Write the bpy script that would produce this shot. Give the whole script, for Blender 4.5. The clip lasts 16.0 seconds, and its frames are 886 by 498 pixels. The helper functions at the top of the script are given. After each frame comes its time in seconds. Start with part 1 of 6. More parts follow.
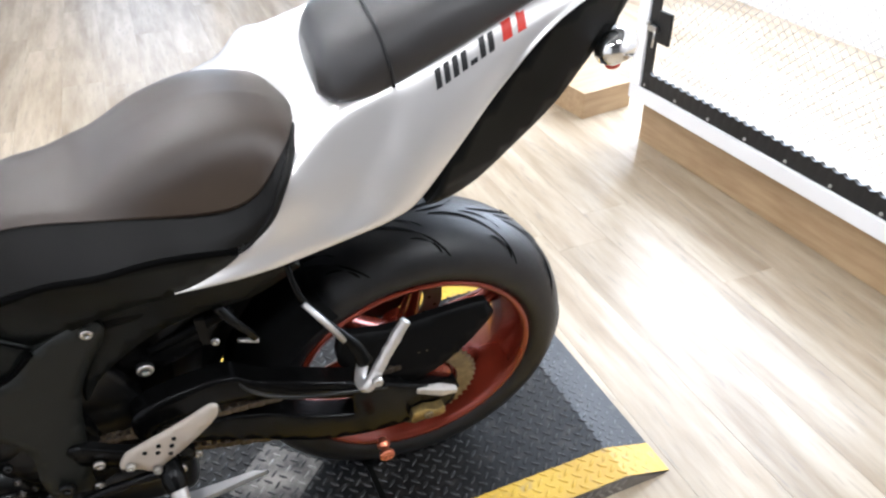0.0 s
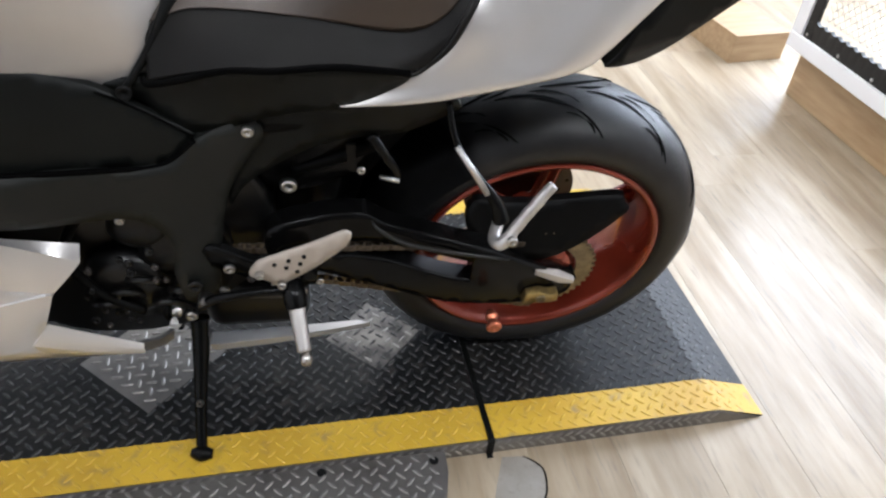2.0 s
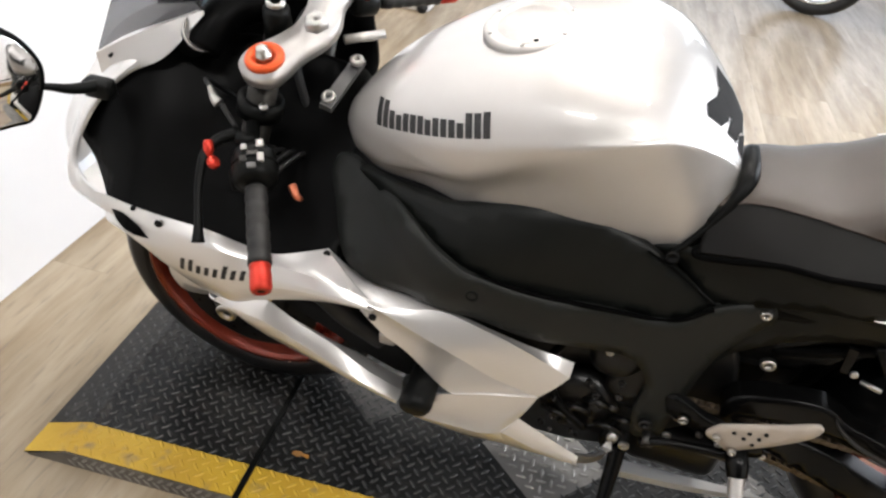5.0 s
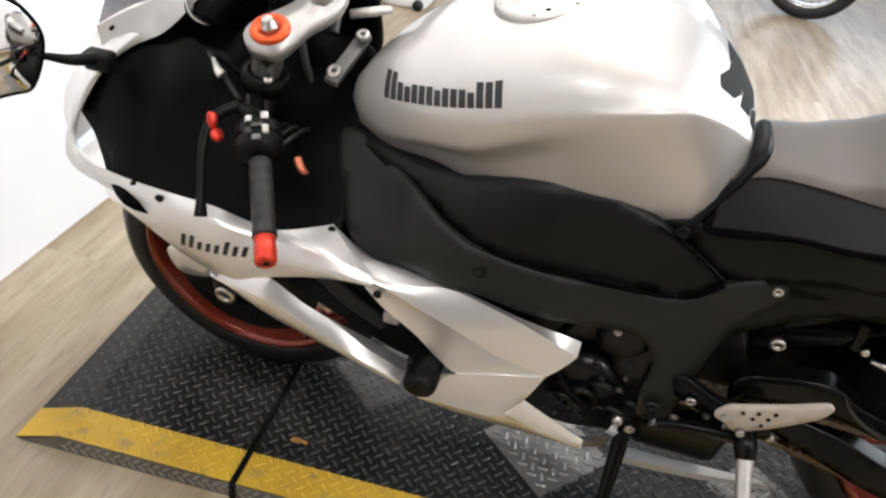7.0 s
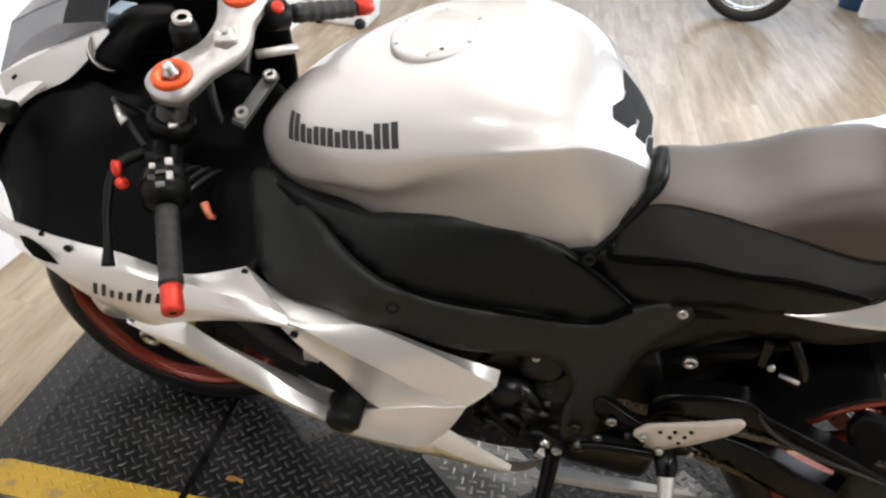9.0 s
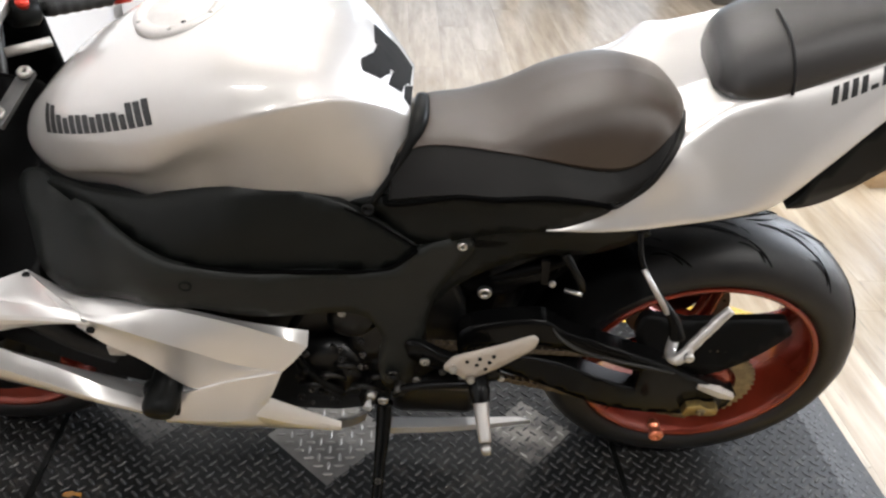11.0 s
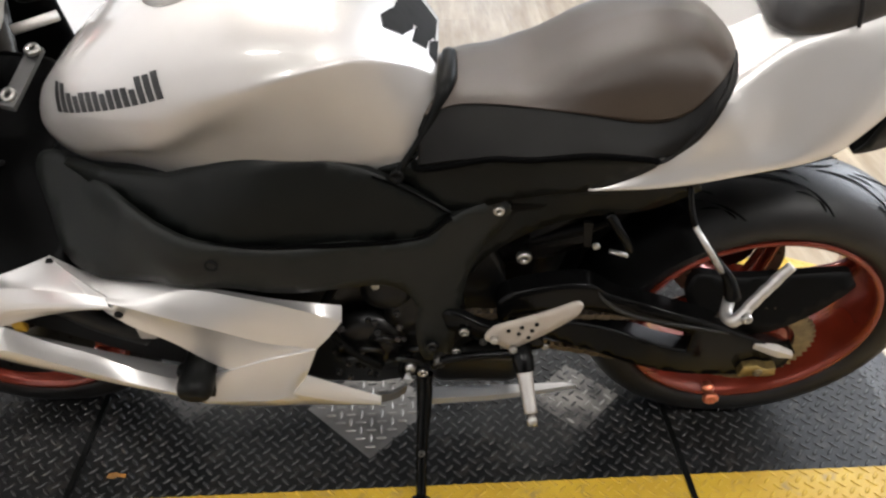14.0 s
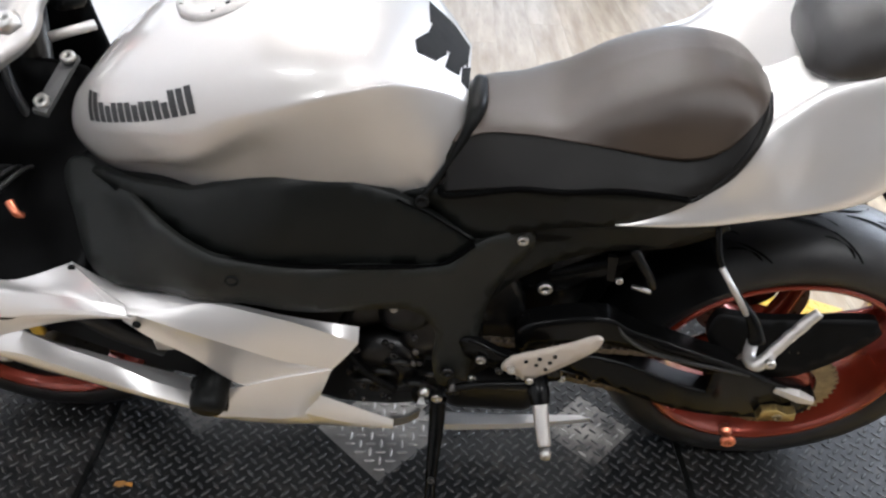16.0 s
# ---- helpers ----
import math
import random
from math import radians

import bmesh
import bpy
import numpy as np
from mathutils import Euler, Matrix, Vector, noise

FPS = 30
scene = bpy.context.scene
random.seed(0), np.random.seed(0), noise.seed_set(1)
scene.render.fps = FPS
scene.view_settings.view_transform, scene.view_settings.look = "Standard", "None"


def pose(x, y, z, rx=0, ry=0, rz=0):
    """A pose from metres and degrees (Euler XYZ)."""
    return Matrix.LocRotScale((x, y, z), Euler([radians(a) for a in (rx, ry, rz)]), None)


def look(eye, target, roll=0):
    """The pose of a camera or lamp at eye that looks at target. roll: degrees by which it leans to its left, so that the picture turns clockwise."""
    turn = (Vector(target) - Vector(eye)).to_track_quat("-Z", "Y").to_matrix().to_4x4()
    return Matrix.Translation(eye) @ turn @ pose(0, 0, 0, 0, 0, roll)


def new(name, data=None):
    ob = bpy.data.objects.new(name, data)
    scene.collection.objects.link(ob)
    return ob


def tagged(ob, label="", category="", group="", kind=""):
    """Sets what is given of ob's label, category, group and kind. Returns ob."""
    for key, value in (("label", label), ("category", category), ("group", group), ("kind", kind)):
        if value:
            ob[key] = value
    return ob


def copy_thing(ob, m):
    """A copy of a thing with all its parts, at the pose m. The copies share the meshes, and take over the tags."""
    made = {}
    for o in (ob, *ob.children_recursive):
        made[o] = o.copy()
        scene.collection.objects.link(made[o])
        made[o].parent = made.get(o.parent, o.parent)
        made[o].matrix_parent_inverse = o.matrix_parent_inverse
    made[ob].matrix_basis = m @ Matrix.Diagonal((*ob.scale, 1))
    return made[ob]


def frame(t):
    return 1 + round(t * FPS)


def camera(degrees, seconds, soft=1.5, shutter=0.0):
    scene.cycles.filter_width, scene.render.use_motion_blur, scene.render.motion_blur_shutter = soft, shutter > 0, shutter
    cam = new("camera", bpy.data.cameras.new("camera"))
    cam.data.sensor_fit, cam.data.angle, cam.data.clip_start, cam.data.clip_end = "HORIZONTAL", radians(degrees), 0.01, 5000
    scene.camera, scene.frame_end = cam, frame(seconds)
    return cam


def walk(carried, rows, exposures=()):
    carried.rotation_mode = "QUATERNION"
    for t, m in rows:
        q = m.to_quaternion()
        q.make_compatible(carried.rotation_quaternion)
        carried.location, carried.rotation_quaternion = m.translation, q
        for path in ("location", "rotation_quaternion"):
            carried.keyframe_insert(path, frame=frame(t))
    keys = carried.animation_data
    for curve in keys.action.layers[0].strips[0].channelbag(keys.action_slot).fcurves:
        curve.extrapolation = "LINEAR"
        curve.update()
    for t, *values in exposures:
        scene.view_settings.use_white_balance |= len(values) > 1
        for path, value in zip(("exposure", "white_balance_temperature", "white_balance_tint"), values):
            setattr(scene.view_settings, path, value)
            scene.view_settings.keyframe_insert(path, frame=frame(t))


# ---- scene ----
# camera: seconds, eye, target, roll in degrees
cam = camera(61.4, 16.0, soft=2.4)
PATH = [
    (0, (-0.335, -1.076, 1.316), (0.274, 0.449, 0.175), -1.1),
    (0.5, (-0.295, -1.076, 1.252), (0.211, 0.373, -0.03), -0.0),
    (1, (-0.313, -1.116, 1.2), (0.221, 0.287, -0.122), 1.0),
    (1.5, (-0.376, -1.104, 1.214), (0.116, 0.36, -0.056), 3.6),
    (2, (-0.44, -1.102, 1.212), (-0.055, 0.388, -0.066), 5.9),
    (2.5, (-0.498, -1.084, 1.222), (-0.272, 0.426, -0.069), 5.1),
    (3, (-0.549, -1.083, 1.233), (-0.454, 0.46, -0.036), 4.9),
    (3.5, (-0.599, -1.091, 1.238), (-0.6, 0.471, -0.011), 5.9),
    (4, (-0.67, -1.103, 1.277), (-0.818, 0.516, 0.111), 5.9),
    (4.5, (-0.761, -1.125, 1.31), (-0.994, 0.484, 0.146), 7.9),
    (4.7, (-0.794, -1.136, 1.325), (-1.08, 0.479, 0.18), 7.0),
    (6.8, (-0.841, -1.177, 1.265), (-1.121, 0.453, 0.141), 7.8),
    (7, (-0.83, -1.168, 1.269), (-1.095, 0.468, 0.15), 8.0),
    (7.5, (-0.812, -1.145, 1.282), (-1.085, 0.473, 0.139), 8.5),
    (8, (-0.804, -1.118, 1.287), (-1.044, 0.484, 0.114), 7.7),
    (8.5, (-0.784, -1.103, 1.296), (-1.012, 0.535, 0.172), 7.5),
    (9, (-0.752, -1.133, 1.318), (-0.941, 0.53, 0.224), 6.7),
    (9.5, (-0.681, -1.166, 1.328), (-0.751, 0.527, 0.264), 5.6),
    (10, (-0.617, -1.189, 1.325), (-0.572, 0.5, 0.255), 3.3),
    (10.2, (-0.612, -1.2, 1.324), (-0.501, 0.487, 0.256), 3.5),
    (12.3, (-0.579, -1.142, 1.278), (-0.443, 0.495, 0.137), 4.1),
    (12.5, (-0.584, -1.136, 1.28), (-0.446, 0.504, 0.143), 4.4),
    (13, (-0.589, -1.123, 1.287), (-0.461, 0.51, 0.14), 4.0),
    (13.5, (-0.595, -1.127, 1.29), (-0.545, 0.504, 0.133), 1.9),
    (14, (-0.595, -1.124, 1.283), (-0.564, 0.483, 0.093), -0.7),
    (14.5, (-0.594, -1.116, 1.282), (-0.567, 0.499, 0.104), -0.1),
    (15, (-0.606, -1.116, 1.271), (-0.598, 0.493, 0.083), 1.7),
    (15.5, (-0.61, -1.112, 1.28), (-0.614, 0.512, 0.112), 2.0),
    (16, (-0.607, -1.11, 1.289), (-0.614, 0.525, 0.137), 1.5),
]
walk(cam, [(t, look(eye, target, roll)) for t, eye, target, roll in PATH],
     exposures=[(0, 0.26, 5520, 10), (1.5, 0.09, 5620, 10), (2.5, -0.07, 5520, 10), (3.4, -0.16, 5700, 10), (4.5, 0.0, 6050, 10), (7, 0.04, 6020, 10), (10.2, -0.02, 6000, 10), (12.3, -0.04, 6050, 10), (14.3, -0.07, 6080, 10), (16, 0.0, 5700, 10)])

# ---- light ----
world = bpy.data.worlds.new("daylight")
scene.world = world
world.use_nodes = True
nt = world.node_tree
sky = nt.nodes.new("ShaderNodeTexSky")
sky.sky_type, sky.sun_disc, sky.sun_elevation, sky.sun_rotation = "NISHITA", False, radians(40), radians(60)
nt.links.new(sky.outputs[0], nt.nodes["Background"].inputs[0])
nt.nodes["Background"].inputs[1].default_value = 0.10


def area(name, at, to, sx, sy, power, colour):
    la = bpy.data.lights.new(name, "AREA")
    la.shape, la.size, la.size_y, la.energy, la.color = "RECTANGLE", sx, sy, power, colour
    ob = new(name, la)
    ob.matrix_world = look(at, to)
    return ob


# daylight in the shop windows
area("window_daylight_side", (2.72, 1.60, 1.75), (0.6, 0.2, 0.2), 1.9, 2.1, 180, (0.96, 0.98, 1.0))
area("window_daylight_back", (0.9, 7.35, 2.3), (0.3, 0.0, 0.9), 3.6, 2.6, 72, (0.92, 0.96, 1.0))
# fill lamps added under the ceiling to brighten seat, tank and tail
for px_, py_, watts in ((0.2, 3.6, 34), (-1.0, -2.2, 46), (1.7, -2.0, 85)):
    area("ceiling_panel_light", (px_, py_, 3.55), (px_, py_, 0), 1.2, 0.3, watts, (1.0, 0.93, 0.84))


# ---- materials ----
def mat(name, colour, rough=0.5, metal=0.0, coat=0.0, colour2=None, scale=8.0, stretch=(1, 1, 1), bump=0.0, bump_scale=200.0, rough_var=0.0, spec=0.5, grime=0.0, per_object=0.0):
    """A principled surface whose colour drifts between two tones at a large and a small scale, with a fine relief."""
    m = bpy.data.materials.new(name)
    m.use_nodes = True
    t = m.node_tree
    n, l = t.nodes, t.links
    b = n["Principled BSDF"]
    b.inputs["Roughness"].default_value = rough
    b.inputs["Metallic"].default_value = metal
    b.inputs["Coat Weight"].default_value = coat
    b.inputs["Coat Roughness"].default_value = 0.02
    b.inputs["Specular IOR Level"].default_value = spec
    co = n.new("ShaderNodeTexCoord")
    mp = n.new("ShaderNodeMapping")
    mp.inputs["Scale"].default_value = stretch
    l.new(co.outputs["Object"], mp.inputs[0])
    if per_object:
        who = n.new("ShaderNodeObjectInfo")
        far_off = n.new("ShaderNodeVectorMath")
        far_off.operation = "SCALE"
        far_off.inputs[0].default_value = (37.0, 53.0, 11.0)
        l.new(who.outputs["Random"], far_off.inputs["Scale"])
        l.new(far_off.outputs[0], mp.inputs["Location"])
    c2 = colour2 or tuple(0.82 * c for c in colour)
    big = n.new("ShaderNodeTexNoise")
    big.inputs["Scale"].default_value, big.inputs["Detail"].default_value, big.inputs["Roughness"].default_value = scale, 6, 0.6
    l.new(mp.outputs[0], big.inputs["Vector"])
    mix = n.new("ShaderNodeMix")
    mix.data_type = "RGBA"
    mix.inputs["A"].default_value, mix.inputs["B"].default_value = (*colour, 1), (*c2, 1)
    ramp = n.new("ShaderNodeMapRange")
    ramp.inputs["From Min"].default_value, ramp.inputs["From Max"].default_value = 0.35, 0.68
    l.new(big.outputs["Fac"], ramp.inputs["Value"])
    l.new(ramp.outputs[0], mix.inputs["Factor"])
    out = mix.outputs["Result"]
    if grime:
        fine = n.new("ShaderNodeTexNoise")
        fine.inputs["Scale"].default_value, fine.inputs["Detail"].default_value = scale * 7, 8
        l.new(mp.outputs[0], fine.inputs["Vector"])
        r2 = n.new("ShaderNodeMapRange")
        r2.inputs["From Min"].default_value, r2.inputs["From Max"].default_value = 0.56, 0.72
        r2.inputs["To Max"].default_value = grime
        l.new(fine.outputs["Fac"], r2.inputs["Value"])
        g = n.new("ShaderNodeMix")
        g.data_type = "RGBA"
        g.inputs["B"].default_value = (0.16, 0.14, 0.12, 1)
        l.new(r2.outputs[0], g.inputs["Factor"])
        l.new(out, g.inputs["A"])
        out = g.outputs["Result"]
    if per_object:
        info = n.new("ShaderNodeObjectInfo")
        hsv = n.new("ShaderNodeHueSaturation")
        r3 = n.new("ShaderNodeMapRange")
        r3.inputs["To Min"].default_value, r3.inputs["To Max"].default_value = 1 - per_object, 1 + per_object
        l.new(info.outputs["Random"], r3.inputs["Value"])
        l.new(r3.outputs[0], hsv.inputs["Value"])
        l.new(out, hsv.inputs["Color"])
        out = hsv.outputs[0]
    l.new(out, b.inputs["Base Color"])
    if rough_var:
        r4 = n.new("ShaderNodeMapRange")
        r4.inputs["To Min"].default_value, r4.inputs["To Max"].default_value = rough - rough_var, rough + rough_var
        l.new(big.outputs["Fac"], r4.inputs["Value"])
        l.new(r4.outputs[0], b.inputs["Roughness"])
    if bump:
        bn = n.new("ShaderNodeTexNoise")
        bn.inputs["Scale"].default_value, bn.inputs["Detail"].default_value = bump_scale, 4
        l.new(mp.outputs[0], bn.inputs["Vector"])
        bp = n.new("ShaderNodeBump")
        bp.inputs["Strength"].default_value, bp.inputs["Distance"].default_value = bump, 0.002
        l.new(bn.outputs["Fac"], bp.inputs["Height"])
        l.new(bp.outputs[0], b.inputs["Normal"])
    return m


SILVER = mat("silver_pearl_paint", (0.56, 0.542, 0.523), 0.45, 0.62, 1.0, (0.51, 0.495, 0.478), 5, bump=0.02, bump_scale=1800)
WHITE_SILVER = mat("white_pearl_paint", (0.74, 0.725, 0.71), 0.34, 0.72, 0.9, (0.71, 0.695, 0.68), 5, bump=0.02, bump_scale=1800)
BLACK_PLASTIC = mat("black_plastic", (0.0025, 0.0025, 0.0025), 0.45, colour2=(0.004, 0.004, 0.004), scale=30, spec=0.07)
RUBBER = mat("tyre_rubber", (0.0085, 0.0085, 0.009), 0.42, colour2=(0.014, 0.014, 0.014), scale=25, bump=0.15, bump_scale=900, rough_var=0.08, spec=0.32)
COPPER = mat("copper_red_paint", (0.24, 0.034, 0.015), 0.27, 0.55, 0.5, (0.17, 0.024, 0.011), 12)
VINYL = mat("seat_vinyl", (0.048, 0.035, 0.026), 0.38, colour2=(0.038, 0.028, 0.021), scale=6, bump=0.22, bump_scale=1400, rough_var=0.06, spec=0.55)
PLATE_BLACK = mat("black_painted_plate", (0.006, 0.0063, 0.0066), 0.40, 0.1, colour2=(0.016, 0.0157, 0.015), scale=5, bump=0.1, bump_scale=500, rough_var=0.12, grime=0.22, spec=0.25)
PLATE_LUG = mat("worn_black_lug", (0.016, 0.0162, 0.0164), 0.36, 0.2, colour2=(0.034, 0.034, 0.034), scale=9, rough_var=0.08, grime=0.3)
PLATE_BARE = mat("bare_plate", (0.25, 0.24, 0.225), 0.45, 0.75, colour2=(0.15, 0.14, 0.13), scale=8, bump=0.15, bump_scale=400, rough_var=0.12, grime=0.4)
LUG_BARE = mat("bare_lug", (0.36, 0.35, 0.33), 0.42, 0.75, colour2=(0.25, 0.24, 0.22), scale=12, rough_var=0.1)
YELLOW = mat("yellow_paint", (0.62, 0.41, 0.03), 0.48, colour2=(0.48, 0.29, 0.02), scale=4, bump=0.1, bump_scale=400, rough_var=0.1, grime=0.55)
WOOD = mat("wood_vinyl", (0.42, 0.350, 0.255), 0.33, colour2=(0.245, 0.185, 0.115), scale=2.4, stretch=(6, 0.7, 6), bump=0.10, bump_scale=60, rough_var=0.10, grime=0.45, per_object=0.09, spec=0.36)
WALL = mat("white_wall", (0.82, 0.82, 0.83), 0.5, colour2=(0.78, 0.78, 0.79), scale=2)
CEILING = mat("dim_ceiling", (0.17, 0.168, 0.165), 0.8)
BACK_WALL = mat("dim_grey_wall", (0.16, 0.155, 0.15), 0.7)
PLATE_WORN = mat("scraped_plate", (0.24, 0.225, 0.205), 0.42, 0.6, colour2=(0.022, 0.022, 0.023), scale=16, bump=0.2, bump_scale=400, rough_var=0.12, grime=0.5)
PLATE_FAINT = mat("faintly_scraped_plate", (0.022, 0.022, 0.023), 0.42, 0.3, colour2=(0.10, 0.095, 0.09), scale=14, bump=0.2, bump_scale=400, rough_var=0.12, grime=0.5)
BLACK_GLOSS = mat("black_gloss", (0.0022, 0.0022, 0.0022), 0.24, colour2=(0.0036, 0.0036, 0.0036), scale=20, spec=0.14)
BLACK_SATIN = mat("black_satin", (0.0034, 0.0036, 0.0034), 0.38, colour2=(0.005, 0.0053, 0.005), scale=14, bump=0.05, bump_scale=900, spec=0.11)
BLACK_TEXTURED = mat("black_textured", (0.0078, 0.0087, 0.0078), 0.34, colour2=(0.0105, 0.0116, 0.0104), scale=10, bump=0.30, bump_scale=1300, spec=0.26)
# lighter black that paints the highlight along edges
EDGE_HIGHLIGHT = mat("black_edge_highlight", (0.016, 0.0165, 0.016), 0.34, colour2=(0.011, 0.0115, 0.011), scale=30, spec=0.4)
KNEE_BLACK = mat("smooth_black_cover", (0.0056, 0.0063, 0.0056), 0.40, colour2=(0.0072, 0.0080, 0.0072), scale=14, bump=0.05, bump_scale=900, spec=0.16)
GROOVE = mat("groove_dark", (0.003, 0.003, 0.003), 0.95, spec=0.1)
DARK = mat("dark_recess", (0.005, 0.005, 0.005), 0.8, spec=0.2)
STEEL = mat("zinc_steel", (0.55, 0.54, 0.52), 0.28, 1.0, scale=40)
STEEL_DARK = mat("dark_steel", (0.10, 0.095, 0.09), 0.35, 0.9, scale=30)
CHROME = mat("chrome", (0.8, 0.8, 0.8), 0.08, 1.0)
ALLOY = mat("cast_alloy", (0.56, 0.54, 0.52), 0.42, 0.75, scale=25, bump=0.1, bump_scale=700)
ALLOY_DARK = mat("dark_alloy", (0.16, 0.16, 0.16), 0.4, 0.8, scale=25)
BLASTED = mat("blasted_alloy", (0.52, 0.47, 0.41), 0.6, 0.35, colour2=(0.46, 0.41, 0.36), scale=15, bump=0.1, bump_scale=900)
BRASS = mat("gold_anodised", (0.42, 0.30, 0.10), 0.42, 0.85, colour2=(0.16, 0.12, 0.06), scale=40)
BRASS_DARK = mat("worn_bronze", (0.26, 0.21, 0.13), 0.42, 0.8, colour2=(0.10, 0.08, 0.05), scale=40)
CHAIN = mat("oily_chain", (0.24, 0.20, 0.16), 0.36, 0.9, colour2=(0.07, 0.055, 0.04), scale=60)
COPPER_METAL = mat("copper_anodised", (0.62, 0.20, 0.11), 0.3, 0.85, scale=40)
ENGINE = mat("engine_black", (0.003, 0.003, 0.003), 0.32, colour2=(0.005, 0.005, 0.005), scale=20, spec=0.35)
VINYL_GREY = mat("grey_vinyl", (0.022, 0.020, 0.019), 0.36, colour2=(0.017, 0.0155, 0.015), scale=6, bump=0.25, bump_scale=1400, spec=0.6)
ORANGE = mat("orange_anodised", (0.70, 0.10, 0.025), 0.3, 0.65, scale=30)
RED_ANODISED = mat("red_anodised", (0.62, 0.045, 0.025), 0.3, 0.55, scale=30)
RED_LENS = mat("red_lens", (0.5, 0.02, 0.01), 0.15)
GRIP = mat("grip_rubber", (0.012, 0.012, 0.012), 0.5, colour2=(0.026, 0.025, 0.024), scale=40, bump=0.2, bump_scale=600, spec=0.3)
FORK = mat("fork_dark", (0.02, 0.018, 0.015), 0.35, 0.6)
LCD = mat("lcd_face", (0.30, 0.38, 0.46), 0.25)
MIRROR = mat("mirror_glass", (0.85, 0.85, 0.85), 0.03, 1.0)
PAD = mat("tank_pad_rubber", (0.010, 0.010, 0.010), 0.75, colour2=(0.016, 0.015, 0.015), scale=30, spec=0.12)
# black plastic with the shade of the cockpit and other hollows in its colour
BLACK_SHADED = mat("shaded_black_plastic", (0.0015, 0.0015, 0.0015), 0.36, colour2=(0.0022, 0.0022, 0.0022), scale=18, spec=0.05)
# seat vinyl darkened for the shade on its sides; also colours the black piping
VINYL_SHADED = mat("shaded_seat_vinyl", (0.006, 0.0056, 0.005), 0.42, colour2=(0.008, 0.0075, 0.0068), scale=8, bump=0.2, bump_scale=1400, spec=0.16)
DECAL = mat("black_decal", (0.012, 0.012, 0.012), 0.35)
DECAL_RED = mat("red_decal", (0.55, 0.035, 0.02), 0.35)
SCUFF = mat("orange_scuff", (0.45, 0.20, 0.03), 0.6, colour2=(0.25, 0.13, 0.04), scale=60)
BLUE = mat("blue_bucket", (0.06, 0.16, 0.36), 0.45)
BOX_WOOD = mat("plain_board", (0.42, 0.30, 0.17), 0.55, colour2=(0.32, 0.21, 0.11), scale=6, stretch=(1, 8, 8))
SCREEN = mat("smoke_screen", (0.30, 0.30, 0.31), 0.08)
pb = SCREEN.node_tree.nodes["Principled BSDF"]
pb.inputs["Transmission Weight"].default_value, pb.inputs["IOR"].default_value = 0.9, 1.2


MAT = mat("mat_fibre", (0.16, 0.135, 0.105), 0.9, colour2=(0.10, 0.085, 0.07), scale=20, bump=0.4, bump_scale=300)
CONCRETE = mat("torn_underlay", (0.30, 0.275, 0.24), 0.6, colour2=(0.22, 0.20, 0.17), scale=12, bump=0.25, bump_scale=200, grime=0.4)


# ---- mesh helpers ----
def part(name, bm, material, parent=None, label="", smooth=True):
    """Links a bmesh as one mesh object, as a part of parent."""
    me = bpy.data.meshes.new(name)
    bmesh.ops.recalc_face_normals(bm, faces=bm.faces)
    if smooth:
        for f in bm.faces:
            f.smooth = True
    bm.to_mesh(me)
    bm.free()
    me.materials.append(material)
    ob = new(name, me)
    if parent:
        ob.parent = parent
    if label:
        ob["label"] = label
    return ob


def curve(pts, per=8, closed=False):
    """A Catmull-Rom curve through the points."""
    p = [np.array(q, float) for q in pts]
    n = len(p)
    out = []
    for i in range(n if closed else n - 1):
        a, b, c, d = (p[(i - 1) % n], p[i], p[(i + 1) % n], p[(i + 2) % n]) if closed else (p[max(i - 1, 0)], p[i], p[i + 1], p[min(i + 2, n - 1)])
        for k in range(per):
            t = k / per
            out.append(0.5 * (2 * b + (c - a) * t + (2 * a - 5 * b + 4 * c - d) * t**2 + (3 * b - a - 3 * c + d) * t**3))
    if not closed:
        out.append(p[-1])
    return out


def tps(ctrl):
    """A smooth surface y(x, z) through control points (x, z, y)."""
    c = np.array(ctrl, float)
    n = len(c)

    def kern(d):
        return d * d * np.log(d + 1e-9)

    dist = np.linalg.norm(c[:, None, :2] - c[None, :, :2], axis=2)
    a = np.zeros((n + 3, n + 3))
    a[:n, :n] = kern(dist) + 1e-5 * np.eye(n)
    a[:n, n], a[:n, n + 1 :] = 1, c[:, :2]
    a[n, :n], a[n + 1 :, :n] = 1, c[:, :2].T
    w = np.linalg.solve(a + 1e-9 * np.eye(n + 3), np.r_[c[:, 2], 0, 0, 0])

    def at(x, z):
        d = np.hypot(c[:, 0] - x, c[:, 1] - z)
        return float(w[:n] @ kern(d) + w[n] + w[n + 1] * x + w[n + 2] * z)

    return at


